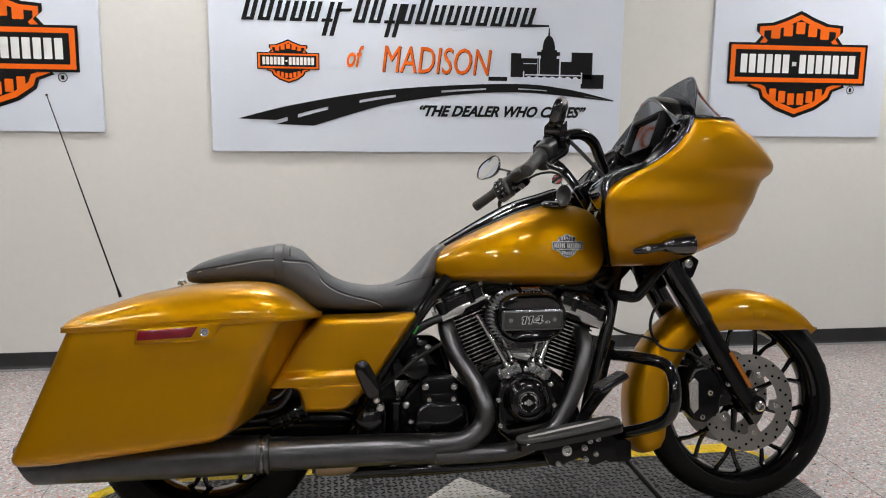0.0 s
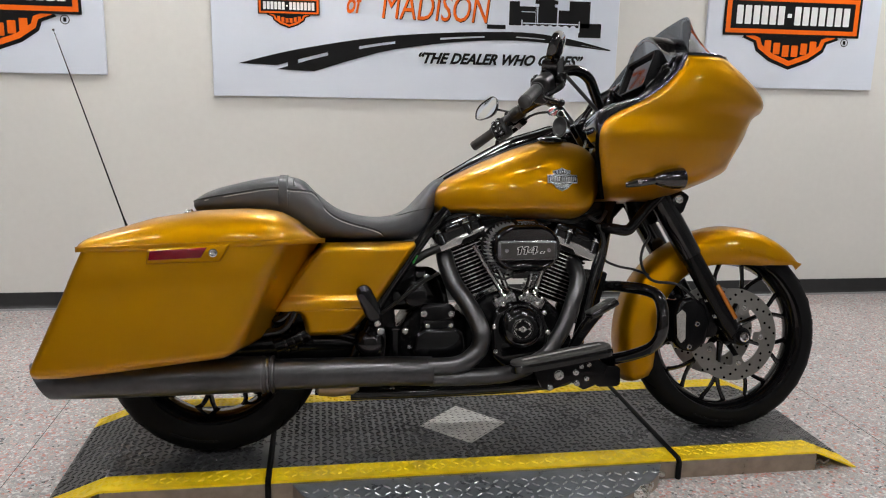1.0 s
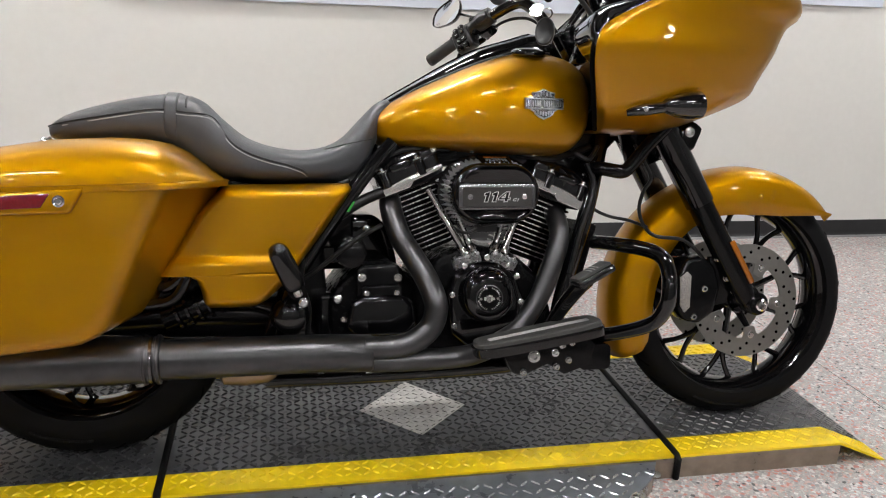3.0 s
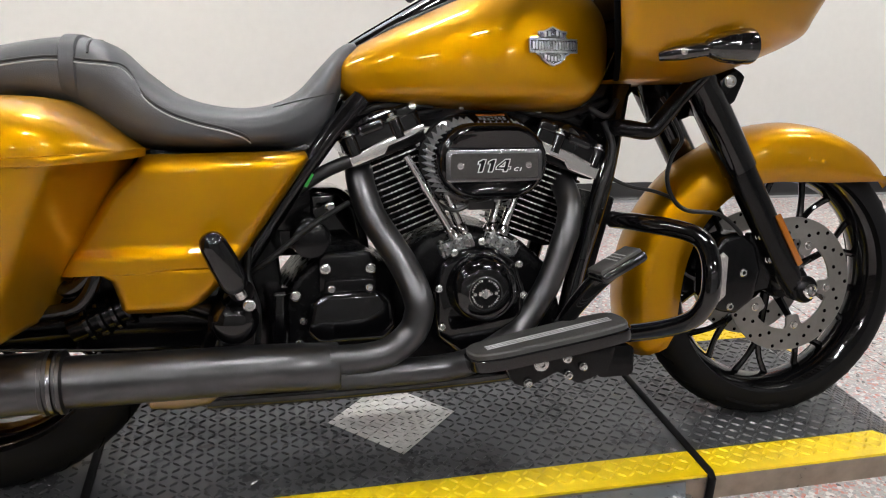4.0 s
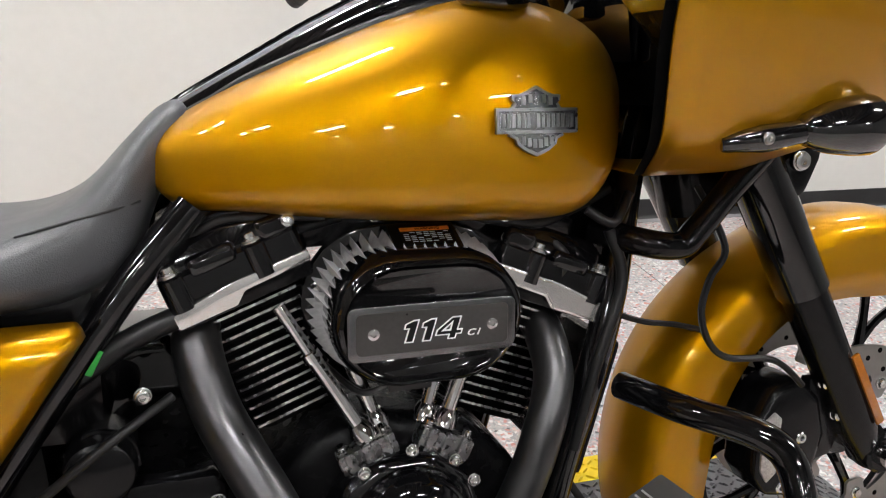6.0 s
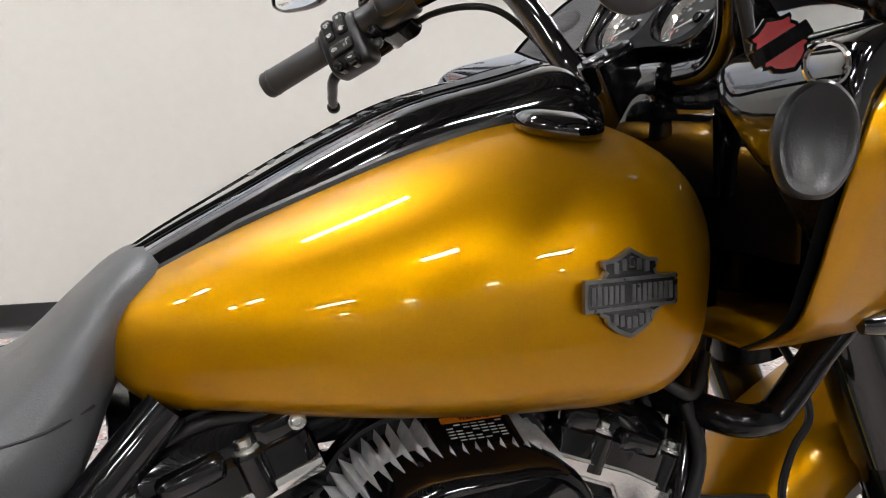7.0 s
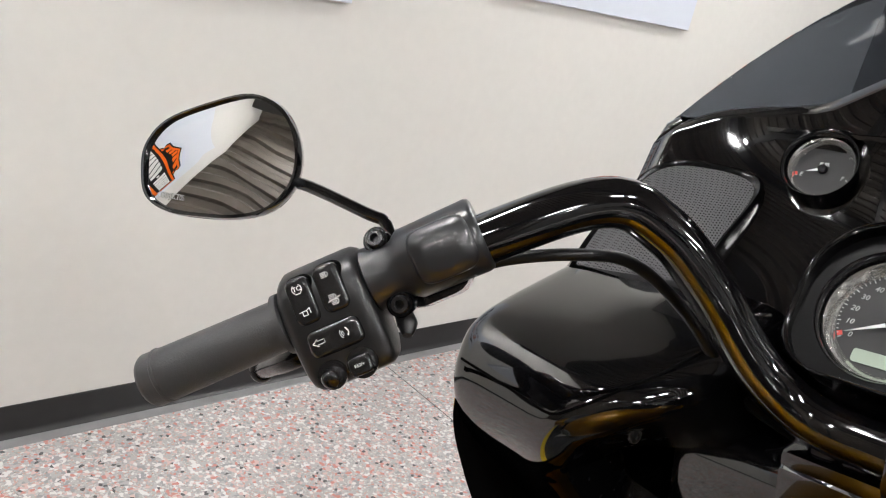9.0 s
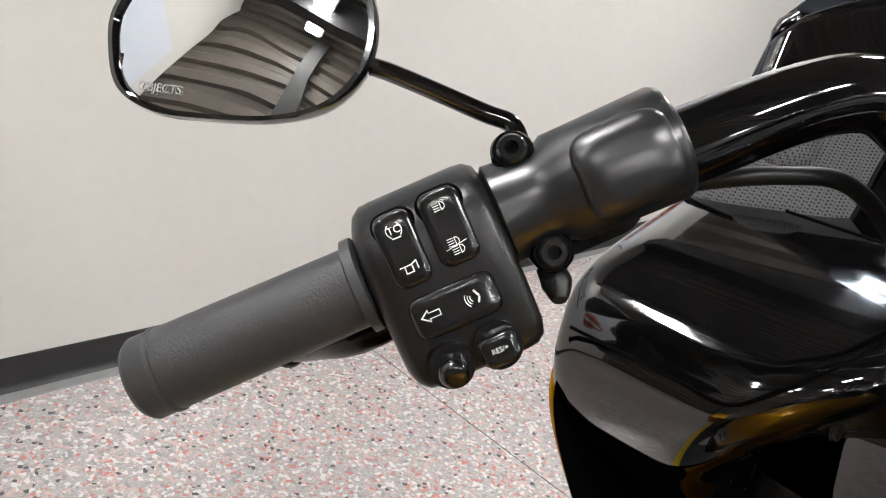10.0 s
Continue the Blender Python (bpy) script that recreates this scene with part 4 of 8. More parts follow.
def inlay(x0, x1, wide, lift, front, mat, name, label, shift=0.0):
    """A thin panel let into the console's top, with a rounded front end and a fine border."""
    rings = []
    for i in range(41):
        x = x0 + (x1 - x0) * i / 40
        t, l, h = spline_table(CONS, x)
        end = max(0.0, (x - (x1 - front)) / front)
        w = h * wide * math.sqrt(max(0.02, 1 - end ** 2.6)) * min(1.0, (i / 40 + 0.02) ** 0.3)
        edge = lambda y: t + lift - 0.0035 * abs(y / h) ** 3.4
        rings.append([(x, shift - w, edge(shift - w) - 0.003), (x, shift - w * 0.96, edge(shift - w)), (x, shift - w * 0.4, edge(w * 0.4) + 0.0003), (x, shift + w * 0.4, edge(w * 0.4) + 0.0003), (x, shift + w * 0.96, edge(shift + w)), (x, shift + w, edge(shift + w) - 0.003), (x, shift, t - 0.006)])
    b = bmesh.new()
    skin(b, rings)
    pad = part(name, b, mat, console, label)
    b = bmesh.new()
    tube(b, [r[1] for r in rings] + [r[4] for r in rings[::-1]], 0.0013, 6, 1, False)
    part("pad_border", b, PIANO, console)
    return pad


inlay(-0.165, 0.226, 0.62, 0.0016, 0.040, CONSOLE_PAD, "console_pad", "satin dark grey console pad", 0.007)
inlay(-0.155, 0.106, 0.40, 0.0022, 0.020, PIANO, "console_insert", "glossy dark console insert", 0.005)
bm = bmesh.new()
for s in (-1, 1):
    tube(bm, [(x, s * spline_table(CONS, x)[2] * 1.0, spline_table(TANK, x)[0] - 0.004 - (0.0 if x > -0.1 else 0.004)) for x in np.linspace(-0.165, 0.25, 14)], 0.0058, 8, 2)
part("console_seal", bm, HOSE, console)
bm = bmesh.new()
for row in range(2):
    for k in range(8):
        x = 0.152 - row * 0.0075
        t, l, h = spline_table(CONS, x)
        box(bm, (x, 0.040 - row * 0.003 - k * 0.0044, t + 0.0026), (0.0052 if k else 0.0075, 0.0026, 0.0005), rotation(0, -11, 18))
box(bm, (0.144, 0.004, spline_table(CONS, 0.144)[0] + 0.0026), (0.0012, 0.016, 0.0005), rotation(0, -11, 14))
tagged(part("console_script", bm, GREY_INK, console), kind="stuff")
bm = bmesh.new()
for k in range(9):
    x = 0.088 - k * 0.0165
    t, l, h = spline_table(CONS, x)
    box(bm, (x, 0.010, t + 0.0024), (0.0080, 0.022, 0.0003), rotation(0, -26, 8))
tagged(part("insert_lettering", bm, CONSOLE_PAD, console), kind="stuff")
bm = bmesh.new()
cap_c = Vector((0.188, -0.096, 0.906))
axis = Vector((0.02, -0.17, 1)).normalized()
lathe(bm, [(0.0, 0.034), (0.004, 0.0385), (0.009, 0.0395), (0.013, 0.0385), (0.0175, 0.032), (0.0205, 0.020), (0.0215, 0.008), (0.0215, 0.0)], cap_c, axis, 40)
part("fuel_cap", bm, PIANO, bike, "domed gloss black fuel cap", sharp=50)

# tank emblem, both sides: crest and bar in dark chrome
for s in (-1, 1):
    eb = bmesh.new()
    nrm = Vector((0.10, s, 0.10)).normalized()
    R = frame_of(nrm)
    m = Matrix.Translation(Vector((0.190, s * 0.1985, 0.797))) @ R.to_4x4()
    flat(eb, shield_outline(0.088), m, 0.0045)
    emb = part("tank_emblem", eb, EMBLEM, tank, "raised dark chrome crest emblem", smooth=False)
    emb.location = (0.004, 0, -0.0065)
    bm = bmesh.new()
    flat(bm, round_rect(0.092, 0.0245, 0.001), m @ Matrix.Translation((0, 0, 0.003)), 0.0035)
    part("emblem_bar", bm, EMBLEM, emb, smooth=False)
    bm = bmesh.new()
    flat(bm, round_rect(0.086, 0.0185, 0.001), m @ Matrix.Translation((0, 0, 0.0056)), 0.0012)
    flat(bm, shield_outline(0.079), m @ Matrix.Translation((0, 0, 0.0036)), 0.0012)
    part("emblem_ground", bm, SMOKE_CHROME, emb, smooth=False)
    bm = bmesh.new()
    for i in range(15):
        if i != 6:
            flat(bm, round_rect(0.0034, 0.0135, 0.0004, 2, (-0.0385 + i * 0.0055, 0)), m @ Matrix.Translation((0, 0, 0.006)), 0.0016)
    for sy, n in ((1, 5), (-1, 6)):
        for i in range(n):
            u = (i + 0.5) / n - 0.5
            flat(bm, round_rect(0.0042, 0.0085, 0.0004, 2, (u * 0.038, sy * (0.0185 + 0.0045 * (1 - 2 * abs(u))))), m @ Matrix.Translation((0, 0, 0.0046)), 0.0014)
    tagged(part("emblem_lettering", bm, EMBLEM, emb, smooth=False), kind="stuff")

SEAT = [(-0.861, 0.7338, 0.7153, 0.0602), (-0.8549, 0.7399, 0.7067, 0.1029), (-0.8164, 0.7637, 0.7008, 0.1286), (-0.7386, 0.7876, 0.6971, 0.1403), (-0.6594, 0.8039, 0.692, 0.1471), (-0.5991, 0.8086, 0.6751, 0.152),
        (-0.549, 0.7959, 0.6366, 0.1686), (-0.5113, 0.7597, 0.6184, 0.186), (-0.4487, 0.7122, 0.6127, 0.2002), (-0.3619, 0.6892, 0.6104, 0.1948), (-0.2917, 0.6935, 0.61, 0.1758),
        (-0.2387, 0.7177, 0.613, 0.1443), (-0.1901, 0.7673, 0.6389, 0.1155), (-0.1577, 0.7989, 0.7141, 0.0731), (-0.1305, 0.8075, 0.748, 0.0558), (-0.1141, 0.792, 0.7785, 0.0323)]
bm = bmesh.new()
xs = [SEAT[0][0] + (SEAT[-1][0] - SEAT[0][0]) * i / 80 for i in range(81)]
skin(bm, [section(x, *spline_table(SEAT, x), high=0.55, n=40, p=2.9) for x in xs])
seat = part("seat", bm, VINYL, bike, "black vinyl two-up seat with stitched seams", sharp=75)


def seam(rows, r, name="seam", mat=THREAD, parent=None):
    """A raised stitched seam along the seat's side at given x and share of height."""
    for s in (-1, 1):
        pts = []
        for x, u in rows:
            t, l, h = spline_table(SEAT, x)
            zc = l + (t - l) * 0.55
            z = l + (t - l) * u
            k = abs(z - zc) / max((t - zc) if z > zc else (zc - l), 1e-4)
            y = h * max(0.0, 1 - min(k, 1.0) ** 2.9) ** (1 / 2.9)
            pts.append((x, s * (y + 0.0004), z))
        bm = bmesh.new()
        tube(bm, pts, r, 6, 5)
        part(name, bm, mat, parent or seat)


def seam_at(points):
    return [(x, (z - spline_table(SEAT, x)[1]) / (spline_table(SEAT, x)[0] - spline_table(SEAT, x)[1])) for x, z in points]


LINE = [(-0.855, 0.733), (-0.821, 0.740), (-0.734, 0.755), (-0.636, 0.769), (-0.574, 0.763), (-0.541, 0.760), (-0.515, 0.750), (-0.484, 0.706), (-0.451, 0.682), (-0.409, 0.666), (-0.366, 0.655), (-0.336, 0.644), (-0.325, 0.635)]
seam(seam_at(LINE), 0.0022)
seam(seam_at([(x, z - 0.006) for x, z in LINE[1:]]), 0.0012, "stitching", GREY_INK)
seam(seam_at([(-0.285, 0.688), (-0.239, 0.700), (-0.207, 0.707), (-0.178, 0.712)]), 0.0014)
seam(seam_at([(-0.572, 0.774), (-0.574, 0.795), (-0.574, 0.806)]), 0.0022)
bm = bmesh.new()
rings = []
for x in (-0.618, -0.615, -0.593, -0.590):
    t, l, h = spline_table(SEAT, x)
    k = 0.0 if x in (-0.618, -0.590) else 0.004
    rings.append(section(x, t + k, l + 0.004, h + k, high=0.55, n=40, p=2.9))
skin(bm, rings, True, False)
part("seat_strap", bm, VINYL, seat, "black passenger strap")
bm = bmesh.new()
lathe(bm, [(0, 0.009), (0.008, 0.008), (0.012, 0.004)], (-0.885, -0.02, 0.70), (0, 0, 1), 14)
tube(bm, [(-0.885, -0.02, 0.70), (-0.87, -0.02, 0.71)], 0.006, 8)
part("seat_screw", bm, BOLT, bike)


# ---- saddlebags and side covers ----
def rounded(corners, n=7):
    """An open line through corners (x, y, radius), each corner rounded off."""
    out = [corners[0][:2]]
    for k in range(1, len(corners) - 1):
        p, q, r = (Vector(c[:2]) for c in corners[k - 1:k + 2])
        cut = corners[k][2]
        a, b = q + (p - q).normalized() * cut, q + (r - q).normalized() * cut
        for m in range(n + 1):
            t = m / n
            out.append(tuple(a * (1 - t) ** 2 + q * 2 * t * (1 - t) + b * t * t))
    out.append(corners[-1][:2])
    return out


BAG_BASE = [(-1.25, 0.300), (-1.213, 0.292), (-1.195, 0.287), (-1.13, 0.286), (-1.0, 0.298), (-0.87, 0.312), (-0.745, 0.325), (-0.712, 0.337), (-0.655, 0.350), (-0.45, 0.37)]
BAG_SIDE = [(0.0, -0.020), (0.025, -0.008), (0.06, -0.002), (0.15, 0.0), (0.60, 0.0), (0.70, 0.0005), (0.76, 0.004), (0.85, 0.005), (1.0, 0.005)]
LID_TOP = [(-1.092, 0.603), (-1.086, 0.622), (-1.072, 0.634), (-1.041, 0.648), (-0.924, 0.684), (-0.806, 0.703), (-0.70, 0.708), (-0.64, 0.705), (-0.60, 0.697), (-0.565, 0.678), (-0.53, 0.650), (-0.50, 0.626), (-0.488, 0.616)]


def lip_height(x):
    return 0.603 + 0.015 * (x + 1.09) / 0.535


def lid_edge(x):
    """The lid's outer edge in plan, rounded at the rear and swept in at the front."""
    if x > -0.64:
        return 0.16 + 0.245 * max(0.0, 1 - ((x + 0.64) / 0.155) ** 2.4) ** (1 / 2.4)
    if x < -1.06:
        return 0.365 + 0.040 * math.sqrt(max(0.0, 1 - ((-1.06 - x) / 0.034) ** 2))
    return 0.405


def saddlebag(s):
    """Hard bag: tapered body with rounded corners, domed lid over a lip, reflector and lock."""
    rings, base = [], None
    for k in range(29):
        v = (k / 28) ** 1.4
        dy, = lerp_table(BAG_SIDE, v)
        y = 0.397 + dy
        e = 0.012 * max(0.0, 1 - v / 0.06)
        line = rounded([(-1.193 + 0.131 * v + e, 0.165, 0), (-1.214 + 0.134 * v + e, y, 0.030), (-0.712 + 0.122 * v - e, y, 0.044), (-0.655 + 0.150 * v - e, 0.165, 0)])
        line = line[:9] + [tuple(Vector(line[8]).lerp(Vector(line[9]), m / 8)) for m in range(1, 8)] + line[9:]
        if base is None:
            base = [lerp_table(BAG_BASE, x)[0] for x, y_ in line]
        rings.append([(x, s * y_, b + v * (lip_height(x) - 0.004 - b)) for (x, y_), b in zip(line, base)])
    bm = bmesh.new()
    skin(bm, rings)
    bmesh.ops.recalc_face_normals(bm, faces=bm.faces)
    bag = part("saddlebag", bm, GOLD, bike, "gold painted hard saddlebag", sharp=55)
    bm = bmesh.new()
    rings = []
    for k in range(57):
        x = -1.092 + 0.604 * (0.5 - 0.5 * math.cos(math.pi * k / 56))
        low, top, y = lip_height(x), lerp_table(LID_TOP, x)[0], lid_edge(x)
        top = max(top, low + 0.002)
        row = []
        for m in range(17):
            a = math.pi / 2 * m / 16
            row.append((x, s * (0.14 + (y - 0.14) * math.cos(a) ** 0.46), low + (top - low) * math.sin(a) ** 0.74))
        rings.append(row + [(x, s * 0.14, low)])
    skin(bm, rings)
    bmesh.ops.recalc_face_normals(bm, faces=bm.faces)
    lid = part("bag_lid", bm, GOLD, bag, sharp=62)
    bm = bmesh.new()
    rings = []
    for k in range(61):
        x = -1.0935 + 0.606 * (0.5 - 0.5 * math.cos(math.pi * k / 60))
        y, z = lid_edge(x) + 0.004, lip_height(x)
        rings.append([(x, s * (y - 0.03), z - 0.0075), (x, s * (y - 0.002), z - 0.0075), (x, s * y, z - 0.005), (x, s * y, z + 0.004), (x, s * (y - 0.0025), z + 0.006), (x, s * (y - 0.03), z + 0.006)])
    skin(bm, rings)
    bmesh.ops.recalc_face_normals(bm, faces=bm.faces)
    part("lid_lip", bm, GOLD, bag, sharp=50)
    bm = bmesh.new()
    slab(bm, [(-0.920, 0.574), (-0.914, 0.612), (-0.712, 0.625), (-0.740, 0.578)], s * 0.398, s * 0.413, 0.006, 3, 0.03)
    latch = part("latch_plate", bm, GOLD, bag)
    latch.location = (-0.004, 0, -0.009)
    bm = bmesh.new()
    slab(bm, [(-0.912, 0.583), (-0.908, 0.606), (-0.770, 0.614), (-0.786, 0.588)], s * 0.408, s * 0.416, 0.002, 2, 0.02)
    part("reflector", bm, RED_LENS, latch, "dark red side reflector")
    bm = bmesh.new()
    lathe(bm, [(0, 0.0105), (0.004, 0.0105), (0.005, 0.008), (0.004, 0.006), (0.006, 0.004), (0.006, 0.0)], (-0.757, s * 0.412, 0.600), (0, s, 0), 20)
    part("lock", bm, CHROME, latch, "chrome bag lock")
    return bag


for s in (-1, 1):
    saddlebag(s)
    out = [(-0.50, 0.622), (-0.40, 0.618), (-0.30, 0.619), (-0.245, 0.624), (-0.238, 0.612), (-0.296, 0.529), (-0.35, 0.455), (-0.392, 0.405), (-0.42, 0.378), (-0.454, 0.364), (-0.53, 0.364),
           (-0.547, 0.372), (-0.553, 0.40), (-0.562, 0.425), (-0.585, 0.437), (-0.64, 0.437), (-0.56, 0.56)]
    bm = bmesh.new()
    rings = []
    zs = sorted([0.3642 + 0.258 * k / 46 for k in range(47)] + [0.4366, 0.4374, 0.366, 0.369, 0.617, 0.620])
    for z in zs:
        cross = []
        for (xa, za), (xb, zb) in zip(out, out[1:] + out[:1]):
            if (za - z) * (zb - z) < 0:
                cross.append(xa + (xb - xa) * (z - za) / (zb - za))
        if len(cross) < 2:
            continue
        x0, x1 = min(cross), max(cross)
        row = []
        for m in range(33):
            u = 0.5 - 0.5 * math.cos(math.pi * m / 32)
            x = x0 + (x1 - x0) * u
            flare = min(1.0, max(0.0, (0.476 - z) / 0.016))
            y = 0.206 + 0.010 * flare * flare * (3 - 2 * flare) + 0.006 * math.sin(math.pi * u)
            d = max(0.0, min(x - x0, (x1 - x) * 0.8, z - 0.3642, (0.6215 - z) * 0.8))
            f = math.sqrt(1 - (1 - min(1.0, d / 0.018)) ** 2)
            row.append((x, s * (0.165 + (y - 0.165) * f), z))
        rings.append(row)
    skin(bm, rings, False, False)
    bmesh.ops.recalc_face_normals(bm, faces=bm.faces)
    cover = part("side_cover", bm, GOLD, bike, "gold painted side cover", sharp=60)
    cover.location = (0.006, 0, -0.010)
    so = cover.modifiers.new("thick", "SOLIDIFY")
    so.thickness, so.offset = 0.006, 0
bm = bmesh.new()
tube(bm, [(-1.136, 0.335, 0.66), (-1.15, 0.335, 0.70), (-1.36, 0.335, 1.314)], [0.006, 0.0028, 0.0016], 8, 2, False)
antenna = part("antenna", bm, GLOSS, bike, "thin black whip antenna")
bm = bmesh.new()
bmesh.ops.create_uvsphere(bm, u_segments=10, v_segments=8, radius=0.004, matrix=Matrix.Translation((-1.36, 0.335, 1.314)))
part("antenna_tip", bm, GLOSS, antenna)
bm = bmesh.new()
tube(bm, [(-0.66, -0.17, 0.44), (-0.62, -0.20, 0.40), (-0.575, -0.21, 0.43), (-0.60, -0.21, 0.38), (-0.66, -0.20, 0.365), (-0.75, -0.19, 0.37)], 0.012, 12)
part("bag_guard", bm, GLOSS, bike, "gloss black bag guard rail")
bm = bmesh.new()
box(bm, (-0.60, 0, 0.40), (0.30, 0.22, 0.16), None, 0.03)
box(bm, (-0.50, 0, 0.55), (0.56, 0.22, 0.17), None, 0.03)
part("rear_frame", bm, SATIN, bike)
bm = bmesh.new()
tube(bm, [(-0.81, -0.13, 0.325), (-0.55, -0.12, 0.33), (-0.40, -0.11, 0.32)], 0.03, 14)
tube(bm, [(-0.81, 0.13, 0.325), (-0.55, 0.12, 0.33), (-0.40, 0.11, 0.32)], 0.03, 14)
part("swingarm", bm, SATIN, bike)


# ---- engine ----
bm = bmesh.new()
slab(bm, [(-0.10, 0.24), (-0.08, 0.40), (-0.02, 0.455), (0.06, 0.472), (0.15, 0.452), (0.22, 0.39), (0.25, 0.30), (0.22, 0.20), (0.10, 0.17), (-0.05, 0.18)], -0.135, 0.135, 0.025, 3)
engine = part("engine_block", bm, WRINKLE, bike, "black crinkle-finish V-twin engine")


def bank(base, tilt):
    """One cylinder with machined fins, head, bright band and rocker box; base is its foot in x and z."""
    rot = rotation(0, tilt, 0)
    m = Matrix.Translation((base[0], 0, base[1])) @ rot.to_4x4()
    bm = bmesh.new()
    b = bmesh.new()
    slab(b, round_rect(0.108, 0.17, 0.02, 4, (0, 0.085)), -0.075, 0.075, 0.0)
    b.transform(m)
    join(bm, b)
    cyl = part("cylinder", bm, WRINKLE, bike, "black finned cylinder with machined fin edges")
    fin = bmesh.new()
    b = bmesh.new()
    skin(b, [[(x, y, z) for x, y in round_rect(0.134, 0.176, 0.03, 4)] for z in (-0.0020, 0.0020)])
    join(fin, b)
    edge = bmesh.new()
    b = bmesh.new()
    skin(b, [[(x, y, z) for x, y in ((-0.05, -0.0875), (0.05, -0.0875), (0.048, -0.0888), (-0.048, -0.0888))] for z in (-0.0010, 0.0016)])
    join(edge, b)
    first = first_e = None
    for k in range(12):
        w = m @ Matrix.Translation((0, 0, 0.012 + k * 0.0118))
        if first is None:
            first = part("fin", fin, SATIN, cyl)
            first_e = part("fin_edge", edge, FIN_EDGE, cyl, "bright machined fin edge")
            first.matrix_basis = first_e.matrix_basis = w
        else:
            for src in (first, first_e):
                ob = new(src.name.split(".")[0], src.data)
                ob.parent, ob.matrix_basis = cyl, w
    def local(bm_, mat, name, label="", sharp=40):
        bm_.transform(m @ Matrix.Translation((0, 0, -0.016)))
        return part(name, bm_, mat, cyl, label, sharp=sharp)
    b = bmesh.new()
    box(b, (0, 0, 0.182), (0.146, 0.222, 0.030), None, 0.008)
    head = local(b, SATIN, "cylinder_head")
    b = bmesh.new()
    skin(b, [[(-0.074, -0.119, 0.173), (-0.074, -0.119, 0.190), (-0.01, -0.119, 0.198), (0.074, -0.119, 0.198), (0.074, -0.119, 0.186), (0.0, -0.119, 0.184), (-0.012, -0.119, 0.173)],
             [(-0.074, -0.085, 0.173), (-0.074, -0.085, 0.190), (-0.01, -0.085, 0.198), (0.074, -0.085, 0.198), (0.074, -0.085, 0.186), (0.0, -0.085, 0.184), (-0.012, -0.085, 0.173)]])
    bmesh.ops.recalc_face_normals(b, faces=b.faces)
    if tilt > 0:
        for v in b.verts:
            v.co.x = -v.co.x
    bevel(b, 0.003)
    local(b, BAND, "machined_band", "bright machined head band")
    b = bmesh.new()
    skin(b, [[(x, y, 0.197) for x, y in round_rect(0.152, 0.234, 0.016, 4)], [(x, y, 0.222) for x, y in round_rect(0.152, 0.232, 0.016, 4)],
             [(x, y, 0.227) for x, y in round_rect(0.140, 0.218, 0.016, 4)], [(x, y, 0.246) for x, y in round_rect(0.136, 0.212, 0.020, 4)],
             [(x, y, 0.256) for x, y in round_rect(0.118, 0.190, 0.022, 4)], [(x, y, 0.259) for x, y in round_rect(0.08, 0.15, 0.022, 4)]])
    bevel(b, 0.003, 2, 30)
    local(b, GLOSS, "rocker_box", "gloss black rocker box")
    side = 1 if tilt > 0 else -1
    b = bmesh.new()
    for x in (0.060, -0.026):
        lathe(b, [(0.19, 0.015), (0.224, 0.0145), (0.2265, 0.012), (0.2265, 0.0)], (side * x, -0.107, 0), (0, 0, 1), 20)
    box(b, (side * 0.017, -0.108, 0.226), (0.052, 0.022, 0.022), None, 0.009, 3)
    box(b, (-side * 0.052, -0.104, 0.232), (0.040, 0.020, 0.026), None, 0.009, 3)
    local(b, GLOSS, "bolt_boss")
    for x in (0.060, -0.026):
        p = m @ Vector((side * x, -0.107, 0.2105))
        up = rot @ Vector((0, 0, 1))
        bolt(cyl, p, up, 0.0098, 0.003, STEEL, "washer")
        bolt(cyl, p + up * 0.003, up, 0.0075, 0.008)
    return cyl, m


rear_bank, m_rear = bank((-0.024, 0.462), -21)
front_bank, m_front = bank((0.194, 0.431), 21)
for a, b in (((0.034, -0.137, 0.450), (-0.052, -0.118, 0.600)), ((0.052, -0.122, 0.455), (-0.010, -0.104, 0.615)),
             ((0.122, -0.137, 0.452), (0.178, -0.118, 0.590)), ((0.104, -0.122, 0.455), (0.150, -0.104, 0.605))):
    A, B = Vector(a), Vector(b)
    bm = bmesh.new()
    tube(bm, [A, A.lerp(B, 0.60), A.lerp(B, 0.601), A.lerp(B, 0.66), A.lerp(B, 0.661), B], [0.0086, 0.0086, 0.0104, 0.0104, 0.0070, 0.0070], 14, 1, False)
    lathe(bm, [(0, 0.015), (0.012, 0.014), (0.02, 0.0105)], A, B - A, 16)
    part("pushrod_tube", bm, CHROME, bike, "chrome pushrod tube")
for x, z, tilt in ((0.034, 0.437, -21), (0.120, 0.436, 24)):
    bm = bmesh.new()
    R = rotation(0, tilt, 0)
    box(bm, (x, -0.130, z), (0.066, 0.05, 0.026), R, 0.005)
    for k in (-1, 0, 1):
        box(bm, Vector((x, -0.1555, z)) + R @ Vector((k * 0.02, 0, 0)), (0.012, 0.008, 0.03), R, 0.003)
    blk = part("lifter_block", bm, EMBLEM, bike, "chrome lifter block")
    for k in (-1, 1):
        bolt(blk, Vector((x, -0.142, z)) + R @ Vector((k * 0.024, 0, 0.013)), R @ Vector((0, 0, 1)), 0.006, 0.007, CHROME)
bm = bmesh.new()
slab(bm, [(-0.02, 0.28), (-0.03, 0.37), (-0.012, 0.42), (0.03, 0.445), (0.09, 0.445), (0.135, 0.41), (0.15, 0.36), (0.145, 0.29), (0.10, 0.235), (0.03, 0.235)], -0.12, -0.195, 0.018, 3)
